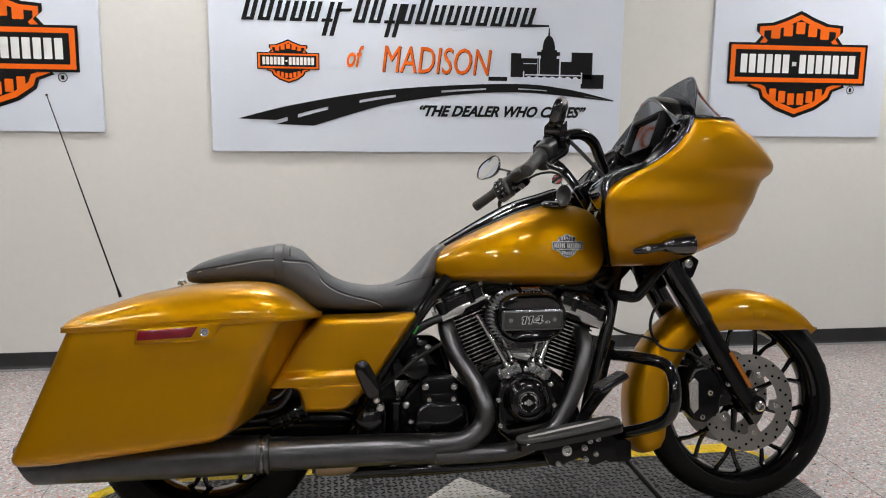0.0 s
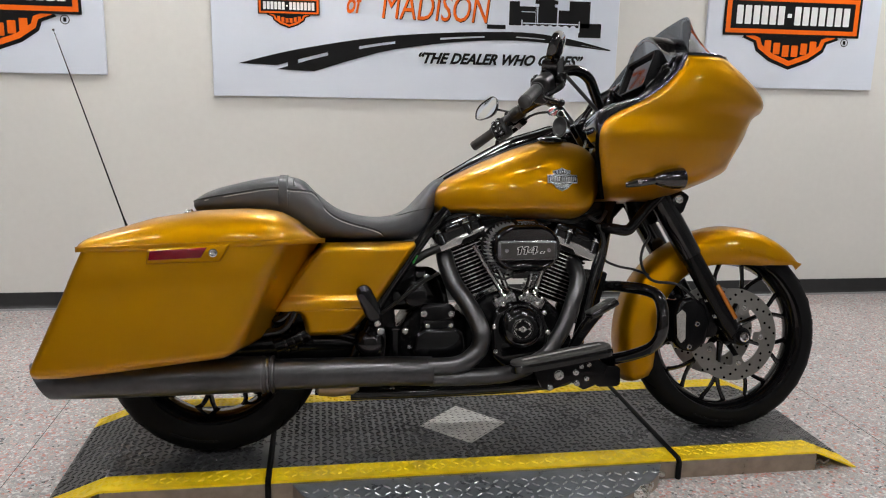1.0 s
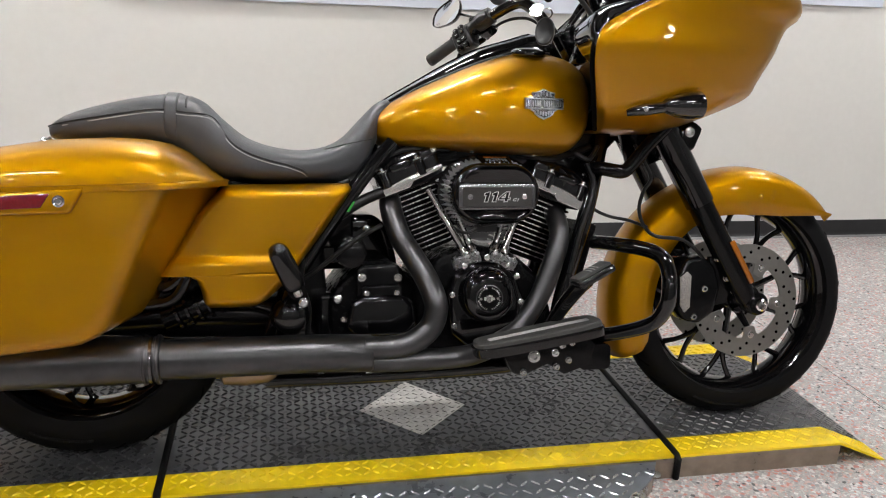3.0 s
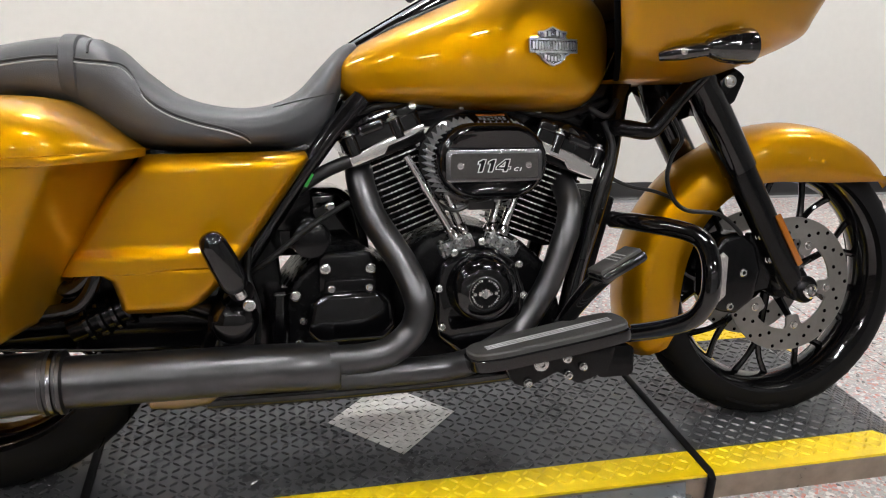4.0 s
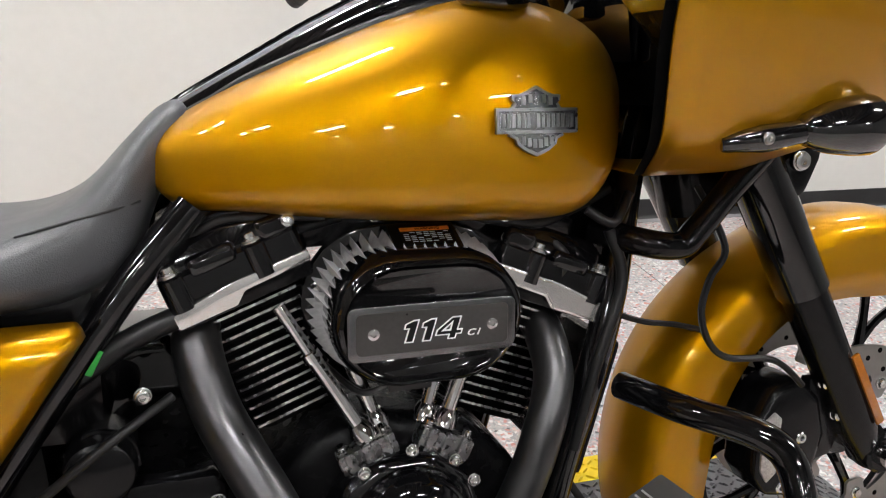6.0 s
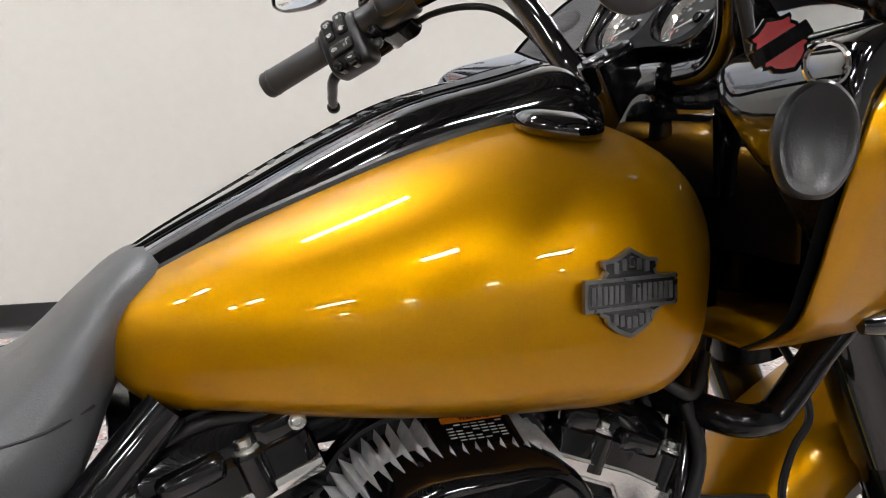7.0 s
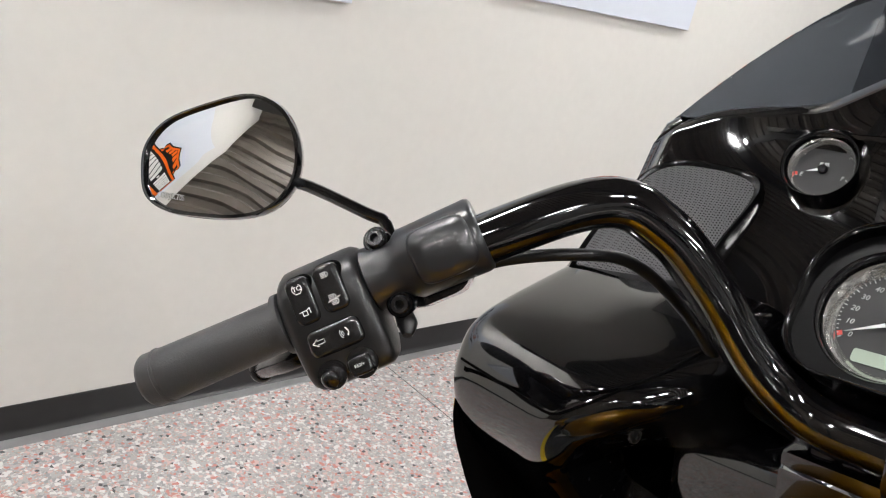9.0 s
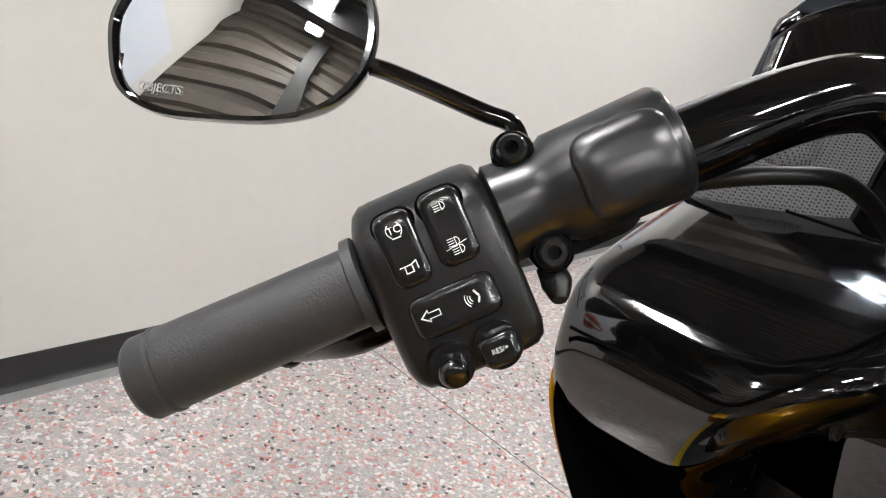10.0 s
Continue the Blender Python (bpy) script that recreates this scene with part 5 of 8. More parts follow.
lathe(bm, [(0.10, 0.066), (0.165, 0.065), (0.190, 0.060), (0.200, 0.049), (0.203, 0.034)], (0.062, -0.03, 0.371), (0, -1, 0), 44)
cam_cover = part("cam_cover", bm, GLOSS, bike, "gloss black round cam cover")
cam_cover.location = (0.011, 0.021, -0.008)
bm = bmesh.new()
lathe(bm, [(0.200, 0.0315), (0.206, 0.031), (0.2065, 0.029), (0.2045, 0.0285)], (0.060, -0.03, 0.367), (0, -1, 0), 44)
part("badge_rim", bm, SMOKE_CHROME, cam_cover)
bm = bmesh.new()
lathe(bm, [(0.200, 0.029), (0.2048, 0.029), (0.205, 0.0)], (0.060, -0.03, 0.367), (0, -1, 0), 44)
part("badge_face", bm, SATIN, cam_cover)
bm = bmesh.new()
mb = Matrix.Translation((0.060, -0.2352, 0.367)) @ rotation(90, 0, 0).to_4x4()
flat(bm, shield_outline(0.023), mb, 0.0006)
flat(bm, round_rect(0.024, 0.007, 0.001), mb, 0.0009)
part("badge_crest", bm, STEEL, cam_cover, smooth=False)
bm = bmesh.new()
for k in range(34):
    a = 2 * math.pi * k / 34
    if k in (0, 8, 9, 17, 25, 26):
        continue
    box(bm, (0.060 + 0.0243 * math.cos(a), -0.2352, 0.367 + 0.0243 * math.sin(a)), (0.0025, 0.0008, 0.0033), rotation(0, 90 - math.degrees(a), 0))
tagged(part("badge_marks", bm, STEEL, cam_cover, smooth=False), kind="stuff")
for s in (-1, 1):
    bolt(cam_cover, (0.060 + s * 0.0195, -0.234, 0.367), (0, -1, 0), 0.0034, 0.003)
for x, z in ((-0.012, 0.300), (-0.016, 0.372), (0.012, 0.437), (0.134, 0.41), (0.144, 0.352), (0.064, 0.455), (0.112, 0.437), (0.066, 0.25)):
    bolt(cam_cover, (x, -0.196, z), (0, -1, 0), 0.0062, 0.006)

# air cleaner
AC = (0.0815, 0.591)
bm = bmesh.new()
b = bmesh.new()
W, H = 0.204, 0.138
o = stadium(W, H, 12, AC)
skin(b, [[(x, -0.155, z) for x, z in o], [(x, -0.193, z) for x, z in o], [(AC[0] + (x - AC[0]) * 0.985, -0.204, AC[1] + (z - AC[1]) * 0.975) for x, z in o],
         [(AC[0] + (x - AC[0]) * 0.94, -0.2115, AC[1] + (z - AC[1]) * 0.92) for x, z in o], [(AC[0] + (x - AC[0]) * 0.90, -0.2135, AC[1] + (z - AC[1]) * 0.86) for x, z in o],
         [(AC[0] + (x - AC[0]) * 0.885, -0.2115, AC[1] + (z - AC[1]) * 0.835) for x, z in o], [(AC[0] + (x - AC[0]) * 0.86, -0.2085, AC[1] + (z - AC[1]) * 0.80) for x, z in o]])
join(bm, b)
ac = part("air_cleaner", bm, GLOSS, bike, "oval gloss black air cleaner cover", sharp=50)
ac.location = (0.011, 0.021, 0.0)
bm = bmesh.new()
slab(bm, stadium(0.238, 0.170, 12, AC), -0.100, -0.118, 0.004)
part("backing_plate", bm, GLOSS, ac)


def even(outline, k):
    """k points evenly along a closed outline."""
    pts = [Vector((p[0], p[1])) for p in outline]
    seg = [(pts[i], pts[(i + 1) % len(pts)]) for i in range(len(pts))]
    total = sum((b - a).length for a, b in seg)
    out = []
    for i in range(k):
        d = total * i / k
        for a, b in seg:
            if d <= (b - a).length:
                out.append(tuple(a.lerp(b, d / max((b - a).length, 1e-9))))
                break
            d -= (b - a).length
    return out


def pleat_ring(w, h, depth, y, k=104):
    """A star-shaped ring of pleats at depth y."""
    top, low = even(stadium(w, h, 26, AC), k), even(stadium(w - depth, h - depth, 26, AC), k)
    return [(*(top[i] if i % 2 else low[i]), y) for i in range(k)]


bm = bmesh.new()
skin(bm, [[(x, y, z) for x, z, y in pleat_ring(w, h, d, y)] for w, h, d, y in ((0.228, 0.160, 0.026, -0.116), (0.222, 0.154, 0.026, -0.140), (0.206, 0.138, 0.016, -0.180))])
part("filter_pleats", bm, FILTER, ac, "pale grey pleated filter", smooth=False)
bm = bmesh.new()
slab(bm, round_rect(0.178, 0.057, 0.009, 4, (AC[0], AC[1] - 0.006)), -0.2075, -0.2155, 0.003, 2)
plate = part("insert_plate", bm, SMOKE_CHROME, ac, "brushed dark insert plate")
bm = bmesh.new()
slab(bm, round_rect(0.160, 0.043, 0.006, 4, (AC[0], AC[1] - 0.006)), -0.2150, -0.2160, 0.0006, 1)
part("insert_field", bm, PLATE, ac)
mt = Matrix.Translation((AC[0] + 0.001, -0.2161, AC[1] - 0.006)) @ rotation(90, 0, 0).to_4x4()


def inset(poly, d):
    """The polygon (counter-clockwise) drawn in by d."""
    out = []
    for i, p in enumerate(poly):
        a, b, c = (Vector(q) for q in (poly[i - 1], p, poly[(i + 1) % len(poly)]))
        n0, n1 = Vector((-(b - a).y, (b - a).x)).normalized(), Vector((-(c - b).y, (c - b).x)).normalized()
        m_ = n0 + n1
        out.append(tuple(b + m_ * (d / max(0.3, 1 + n0.dot(n1)))))
    return out


ONE = [(0.16, 0.0), (0.50, 0.0), (0.50, 1.0), (0.28, 1.0), (0.0, 0.84), (0.0, 0.60), (0.16, 0.60)]
FOUR = [(0.50, 0.0), (0.82, 0.0), (0.82, 0.19), (1.0, 0.19), (1.0, 0.43), (0.82, 0.43), (0.82, 1.0), (0.46, 1.0), (0.0, 0.45), (0.0, 0.19), (0.50, 0.19)]
HOLE = [(0.27, 0.43), (0.50, 0.43), (0.50, 0.73)]
for shape, x0, hole in ((ONE, 0.0, None), (ONE, 0.64, None), (FOUR, 1.24, HOLE)):
    for d, ink, lift in ((0.0, INK, 0.0), (0.060, SIGN_BLACK, 0.0005)):
        place = lambda poly: [((x0 + x) * 0.0285 + y * 0.0070 - 0.0375, y * 0.0235 - 0.0117) for x, y in poly]
        b = bmesh.new()
        flat(b, place(inset(shape, d)), mt @ Matrix.Translation((0, 0, lift)), 0.0004)
        part("numeral", b, ink, ac, smooth=False)
    if hole:
        for d, ink, lift in ((-0.05, INK, 0.0008), (0.03, PLATE, 0.0010)):
            b = bmesh.new()
            flat(b, place(inset(hole, d)), mt @ Matrix.Translation((0, 0, lift)), 0.0003)
            part("numeral_eye", b, ink, ac, smooth=False)
writing("displacement", "CI", 0.0092, mt @ Matrix.Translation((0.0400, -0.0070, 0)), INK, ac, 0.0004, 0.30, 0.0002, wide=1.35, space=1.35)
for s in (-1, 1):
    bolt(ac, (AC[0] + s * 0.0625, -0.216, AC[1] - 0.006), (0, -1, 0), 0.0052, 0.002, CHROME)
bm = bmesh.new()
box(bm, (AC[0] + 0.010, -0.152, AC[1] + 0.0705), (0.076, 0.056, 0.012), rotation(24, 0, 0), 0.004)
part("cleaner_top", bm, GLOSS, ac)
lab = Matrix.Translation((AC[0] + 0.012, -0.152, AC[1] + 0.0768)) @ rotation(24, 0, 0).to_4x4()
bm = bmesh.new()
flat(bm, round_rect(0.060, 0.032, 0.001), lab, 0.0006)
label_plate = part("caution_label", bm, SATIN, ac, "small black caution label with orange head")
bm = bmesh.new()
flat(bm, round_rect(0.055, 0.0065, 0.001, 2, (0, 0.0120)), lab, 0.0010)
part("label_head", bm, ORANGE_LABEL, label_plate)
writing("warning", "WARNING", 0.0058, lab @ Matrix.Translation((0.003, 0.0119, 0.0011)), SATIN, label_plate, 0.0002)
bm = bmesh.new()
for r in range(6):
    for c in range(7):
        if (r * 7 + c * 3) % 5:
            flat(bm, round_rect(0.0058, 0.0011, 0.0002, 1, (-0.0225 + c * 0.0075, 0.006 - r * 0.0033)), lab, 0.0009)
tagged(part("label_lines", bm, GREY_INK, label_plate, smooth=False), kind="stuff")
bm = bmesh.new()
box(bm, (0.075, -0.07, 0.61), (0.11, 0.09, 0.10), None, 0.02)
tube(bm, [(0.0, -0.05, 0.60), (0.15, -0.05, 0.60)], 0.03, 16)
part("intake", bm, SATIN, bike)
bm = bmesh.new()
box(bm, (0.082, -0.13, 0.512), (0.05, 0.03, 0.022), None, 0.004)
tube(bm, [(0.06, -0.14, 0.515), (0.11, -0.15, 0.525), (0.15, -0.13, 0.54)], 0.003, 8)
tube(bm, [(0.06, -0.14, 0.51), (0.03, -0.13, 0.50), (0.0, -0.09, 0.52)], 0.004, 8)
part("sensor_plug", bm, PLASTIC, bike)
for pts, r in ((((-0.13, -0.07, 0.69), (-0.06, -0.10, 0.675), (0.02, -0.09, 0.685)), 0.006), (((-0.15, -0.09, 0.66), (-0.10, -0.10, 0.69), (0.0, -0.11, 0.69)), 0.005),
               (((0.16, -0.10, 0.685), (0.24, -0.10, 0.67), (0.30, -0.08, 0.68), (0.36, -0.06, 0.70)), 0.008), (((0.25, -0.09, 0.66), (0.28, -0.11, 0.63), (0.27, -0.11, 0.60)), 0.006),
               (((0.33, -0.12, 0.66), (0.345, -0.13, 0.60), (0.31, -0.14, 0.50), (0.285, -0.14, 0.40)), 0.007), (((0.36, -0.11, 0.70), (0.33, -0.13, 0.67), (0.30, -0.12, 0.685)), 0.006)):
    bm = bmesh.new()
    tube(bm, pts, r, 10)
    part("cable", bm, HOSE, bike)
bm = bmesh.new()
box(bm, (-0.10, -0.02, 0.685), (0.14, 0.15, 0.03), rotation(0, -18, 0), 0.01)
part("tunnel_bracket", bm, SATIN, bike)
bm = bmesh.new()
slab(bm, [(-0.16, 0.66), (-0.14, 0.72), (0.30, 0.74), (0.31, 0.67), (0.16, 0.655), (-0.02, 0.65)], -0.085, 0.125, 0.012)
part("backbone", bm, SATIN, bike, "black frame backbone under the tank")
bm = bmesh.new()
box(bm, (0.24, -0.02, 0.675), (0.12, 0.15, 0.03), rotation(0, 18, 0), 0.01)
part("tunnel_bracket", bm, SATIN, bike)
for p in ((-0.04, -0.12, 0.69), (0.20, -0.115, 0.682), (0.05, -0.12, 0.69)):
    bolt(bike, p, (0, -1, 0.2), 0.006, 0.006)
bm = bmesh.new()
lathe(bm, [(0, 0.009), (0.012, 0.009), (0.013, 0.013), (0.03, 0.013), (0.032, 0.008), (0.045, 0.007)], (0.345, -0.07, 0.632), (-0.2, -0.2, 1), 14)
part("hose_fitting", bm, BOLT, bike, "bright metal hose fitting")

# gearbox side
moved = lambda outline: [(x + 0.014, z - 0.010) for x, z in outline]
bm = bmesh.new()
slab(bm, moved([(-0.30, 0.24), (-0.31, 0.36), (-0.27, 0.41), (-0.235, 0.442), (-0.135, 0.442), (-0.08, 0.40), (-0.055, 0.33), (-0.07, 0.25), (-0.11, 0.215), (-0.25, 0.215)]), 0.10, -0.165, 0.016, 3)
gear = part("gearbox", bm, WRINKLE, bike, "black gearbox with side cover")
gear.location = (0.004, 0.055, -0.012)
bm = bmesh.new()
slab(bm, moved([(-0.262, 0.315), (-0.25, 0.368), (-0.225, 0.385), (-0.13, 0.385), (-0.105, 0.365), (-0.098, 0.315), (-0.12, 0.29), (-0.24, 0.29)]), -0.16, -0.212, 0.014, 3)
part("gearbox_cover", bm, GLOSS, gear, "gloss black gearbox cover")
bm = bmesh.new()
slab(bm, moved([(-0.235, 0.375), (-0.235, 0.44), (-0.222, 0.452), (-0.142, 0.452), (-0.130, 0.44), (-0.130, 0.375)]), -0.16, -0.188, 0.008)
slab(bm, moved(round_rect(0.092, 0.034, 0.008, 3, (-0.180, 0.388))), -0.18, -0.203, 0.004)
part("shifter_cover", bm, SATIN, gear)
for x, z, y, r in ((-0.223, 0.424, -0.189, 0.0105), (-0.141, 0.422, -0.189, 0.0105), (-0.214, 0.390, -0.204, 0.0075), (-0.146, 0.390, -0.204, 0.0075), (-0.276, 0.372, -0.166, 0.0105),
                   (-0.078, 0.372, -0.166, 0.0095), (-0.264, 0.325, -0.166, 0.007), (-0.088, 0.332, -0.166, 0.007), (-0.272, 0.283, -0.166, 0.008), (-0.10, 0.29, -0.19, 0.006)):
    bolt(gear, (x + 0.014, y, z - 0.010), (0, -1, 0), r * 0.8, 0.008)
bm = bmesh.new()
lathe(bm, [(0, 0.034), (0.055, 0.034), (0.07, 0.032), (0.073, 0.027), (0.074, 0.0)], (-0.230, -0.085, 0.458), (0, -1, 0), 28)
tube(bm, [(-0.263, -0.13, 0.458), (-0.238, -0.135, 0.493), (-0.203, -0.13, 0.481), (-0.196, -0.13, 0.451)], 0.003, 6)
part("starter_motor", bm, SATIN, bike, "black round starter motor")
bm = bmesh.new()
lathe(bm, [(0, 0.021), (0.13, 0.021), (0.132, 0.025), (0.14, 0.025), (0.143, 0.02), (0.143, 0.0)], (-0.289, -0.100, 0.222), (0, 0, 1), 22)
filler = part("oil_filler", bm, GLOSS, bike, "black oil filler with cap")
bm = bmesh.new()
lathe(bm, [(0.1335, 0.0248), (0.134, 0.0262), (0.1365, 0.0262), (0.137, 0.0248)], (-0.289, -0.100, 0.222), (0, 0, 1), 24, True)
part("cap_rim", bm, SMOKE_CHROME, filler, "dark bright-edged cap rim")
bm = bmesh.new()
slab(bm, [(-0.32, 0.40), (-0.31, 0.50), (-0.27, 0.535), (-0.16, 0.535), (-0.12, 0.50), (-0.10, 0.40)], 0.02, 0.16, 0.02, 3)
part("primary_cover", bm, GLOSS, bike, "gloss black primary cover")
bolt(bike, (-0.19, -0.09, 0.508), (0, -1, 0), 0.008, 0.008)
for pts, r in ((((-0.13, -0.10, 0.60), (-0.20, -0.115, 0.575), (-0.27, -0.12, 0.53), (-0.32, -0.12, 0.50)), 0.012), (((-0.16, -0.13, 0.52), (-0.23, -0.165, 0.485), (-0.30, -0.16, 0.43), (-0.345, -0.15, 0.40)), 0.005),
               (((-0.335, -0.15, 0.45), (-0.34, -0.155, 0.40), (-0.325, -0.16, 0.34), (-0.33, -0.15, 0.27)), 0.006), (((-0.35, -0.14, 0.44), (-0.36, -0.15, 0.38), (-0.345, -0.15, 0.30)), 0.0045)):
    bm = bmesh.new()
    tube(bm, pts, r, 10)
    part("hose", bm, HOSE, bike)
bm = bmesh.new()
box(bm, (-0.229, -0.130, 0.562), (0.007, 0.003, 0.027), rotation(0, 28, 0), 0.001)
part("inspection_tag", bm, GREEN, bike, "small green tag")
bm = bmesh.new()
box(bm, (-0.25, 0, 0.203), (0.42, 0.21, 0.056), None, 0.015)
tube(bm, [(-0.52, -0.10, 0.205), (-0.40, -0.10, 0.20)], 0.035, 18)
part("oil_pan", bm, SATIN, bike)
for x, z in ((-0.30, 0.186), (-0.47, 0.21)):
    bolt(bike, (x, -0.135, z), (0, -1, 0), 0.008, 0.008)

bm = bmesh.new()
slab(bm, [(-0.40, 0.24), (-0.40, 0.40), (-0.36, 0.46), (-0.29, 0.48), (-0.27, 0.24)], -0.072, 0.12, 0.02)
part("gearbox_rear", bm, SATIN, bike)
bm = bmesh.new()
slab(bm, [(-0.80, 0.290), (-0.795, 0.335), (-0.70, 0.352), (-0.50, 0.372), (-0.40, 0.392), (-0.372, 0.365), (-0.378, 0.300), (-0.42, 0.268), (-0.60, 0.275)], -0.098, -0.135, 0.010, 3)
part("frame_plate", bm, GLOSS, bike, "gloss black rear frame plate")
for k in range(6):
    bm = bmesh.new()
    lathe(bm, [(-0.004, 0.028), (-0.003, 0.0335), (0.003, 0.0335), (0.004, 0.028)], Vector((-0.60, -0.150, 0.335)) + Vector((0.021, 0, 0.008)) * k, (0.93, 0, 0.36), 22)
    part("spring_coil", bm, GLOSS, bike)
bm = bmesh.new()
tube(bm, [(-0.63, -0.150, 0.324), (-0.45, -0.150, 0.393)], 0.025, 18, 1, False)
part("shock_absorber", bm, SATIN, bike, "black rear shock absorber")
# Low drum with its brown reflections put into the colour.
bm = bmesh.new()
lathe(bm, [(0, 0.014), (0.006, 0.024), (0.05, 0.028), (0.10, 0.024), (0.118, 0.012)], (-0.515, -0.17, 0.205), (1, 0, 0), 24)
part("exhaust_crossover", bm, BRONZE, bike, "steel exhaust crossover, brown from painted reflections")

# exhaust
bm = bmesh.new()
tube(bm, [(-0.130, -0.050, 0.580), (-0.134, -0.088, 0.558), (-0.127, -0.112, 0.522), (-0.115, -0.130, 0.488), (-0.094, -0.158, 0.452), (-0.068, -0.190, 0.405), (-0.055, -0.222, 0.365), (-0.053, -0.228, 0.335),
          (-0.070, -0.229, 0.297), (-0.121, -0.233, 0.266), (-0.209, -0.233, 0.262)], 0.0258, 22, 8)
part("exhaust_pipe", bm, EXHAUST, bike, "satin black rear exhaust pipe", sharp=60)
bm = bmesh.new()
tube(bm, [(0.262, -0.05, 0.555), (0.266, -0.09, 0.530), (0.264, -0.122, 0.495), (0.254, -0.138, 0.462), (0.242, -0.146, 0.432), (0.226, -0.150, 0.390), (0.200, -0.153, 0.338), (0.142, -0.170, 0.272), (0.06, -0.205, 0.240), (-0.02, -0.220, 0.230), (-0.20, -0.222, 0.230)],
     0.0240, 22, 8)
part("exhaust_pipe", bm, EXHAUST, bike, "satin black front exhaust pipe", sharp=60)
bm = bmesh.new()
tube(bm, [(-0.193, -0.222, 0.249), (-0.196, -0.222, 0.249), (-0.30, -0.221, 0.253), (-0.60, -0.218, 0.253), (-0.632, -0.218, 0.253)], [0.038, 0.0405, 0.0410, 0.0425, 0.0425], 30, 1, False)
part("exhaust_collector", bm, EXHAUST, bike, "satin black exhaust collector", sharp=60)
bm = bmesh.new()
rings = []
for x, r, cut in ((-0.628, 0.046, 0), (-0.66, 0.049, 0), (-0.80, 0.0505, 0), (-1.05, 0.0505, 0), (-1.14, 0.050, 0.0), (-1.225, 0.049, 0.9)):
    rings.append([(x - cut * (0.03 * math.sin(2 * math.pi * j / 30)), -0.220 + r * math.cos(2 * math.pi * j / 30), 0.256 + r * math.sin(2 * math.pi * j / 30)) for j in range(30)])
inner_end = [(p[0] + 0.002, -0.220 + (p[1] + 0.220) * 0.9, 0.256 + (p[2] - 0.256) * 0.9) for p in rings[-1]]
deep = [(p[0] + 0.10, p[1], p[2]) for p in inner_end]
skin(bm, rings + [inner_end, deep])
muf = part("muffler", bm, EXHAUST, bike, "long satin black muffler", sharp=60)
for k in range(3):
    bm = bmesh.new()
    lathe(bm, [(-0.005, 0.0475), (-0.003, 0.0515), (0.003, 0.0515), (0.005, 0.0475)], (-0.632 - k * 0.013, -0.219, 0.2545), (1, 0, 0), 30)
    part("muffler_clamp", bm, SMOKE_CHROME if k == 1 else EXHAUST, muf, "black band clamp")


# ---- foot controls and guards ----
def board(s):
    """Footboard with a rubber pad, ribs, a tray and a bolted bracket."""
    tilt = rotation(0, -9.6, 0).to_4x4()
    m = Matrix.Translation((0.159, s * 0.294, 0.2915)) @ tilt @ Matrix.Diagonal((0.97, 0.95, 1, 1))
    o = [(p.x, p.y) for p in smooth_path([(-0.145, 0.030, 0), (-0.143, -0.025, 0), (-0.10, -0.046, 0), (0.0, -0.055, 0), (0.10, -0.057, 0), (0.138, -0.045, 0), (0.145, 0.0, 0), (0.125, 0.042, 0), (0.02, 0.05, 0), (-0.10, 0.046, 0)], 5, True)]
    if s > 0:
        o = [(x, -y) for x, y in o][::-1]
    bm = bmesh.new()
    b = bmesh.new()
    skin(b, [[(x, y, -0.019) for x, y in o], [(x * 1.01, y * 1.03, -0.008) for x, y in o], [(x * 1.01, y * 1.03, 0.0) for x, y in o], [(x * 0.985, y * 0.97, 0.002) for x, y in o]])
    b.transform(m)
    join(bm, b)
    fb = part("footboard", bm, GLOSS, bike, "black footboard with ribbed rubber pad", sharp=45)
    bm = bmesh.new()
    b = bmesh.new()
    skin(b, [[(x * 0.98, y * 0.955, 0.001) for x, y in o], [(x * 0.98, y * 0.955, 0.009) for x, y in o], [(x * 0.96, y * 0.90, 0.012) for x, y in o]])
    b.transform(m)
    join(bm, b)
    part("board_pad", bm, PAD, fb, "worn black rubber pad")
    for k in (-1, 0, 1):
        bm = bmesh.new()
        p = [m @ Vector((x, s * (0.006 + k * 0.008) + 0.0 * x, 0.0122)) for x in (-0.115, 0.118)]
        tube(bm, p, 0.0014, 6, 1, False)
        part("pad_rib", bm, GREY_INK, fb)
    bm = bmesh.new()
    slab(bm, [(0.09, 0.262), (0.27, 0.305), (0.315, 0.275), (0.30, 0.225), (0.24, 0.205), (0.20, 0.232), (0.14, 0.205), (0.115, 0.215)], s * 0.20, s * 0.245, 0.008)
    bk = part("board_bracket", bm, SATIN, bike, "black footboard bracket")
    bk.location = (0.008, -s * 0.020, -0.026)
    for x, z, r in ((0.165, 0.252, 0.0125), (0.215, 0.258, 0.0075), (0.232, 0.275, 0.0065), (0.247, 0.24, 0.0065), (0.140, 0.217, 0.007), (0.218, 0.226, 0.007), (0.255, 0.28, 0.006)):
        bolt(bk, (x, s * 0.246, z), (0, s, 0), r, 0.008)
    return fb


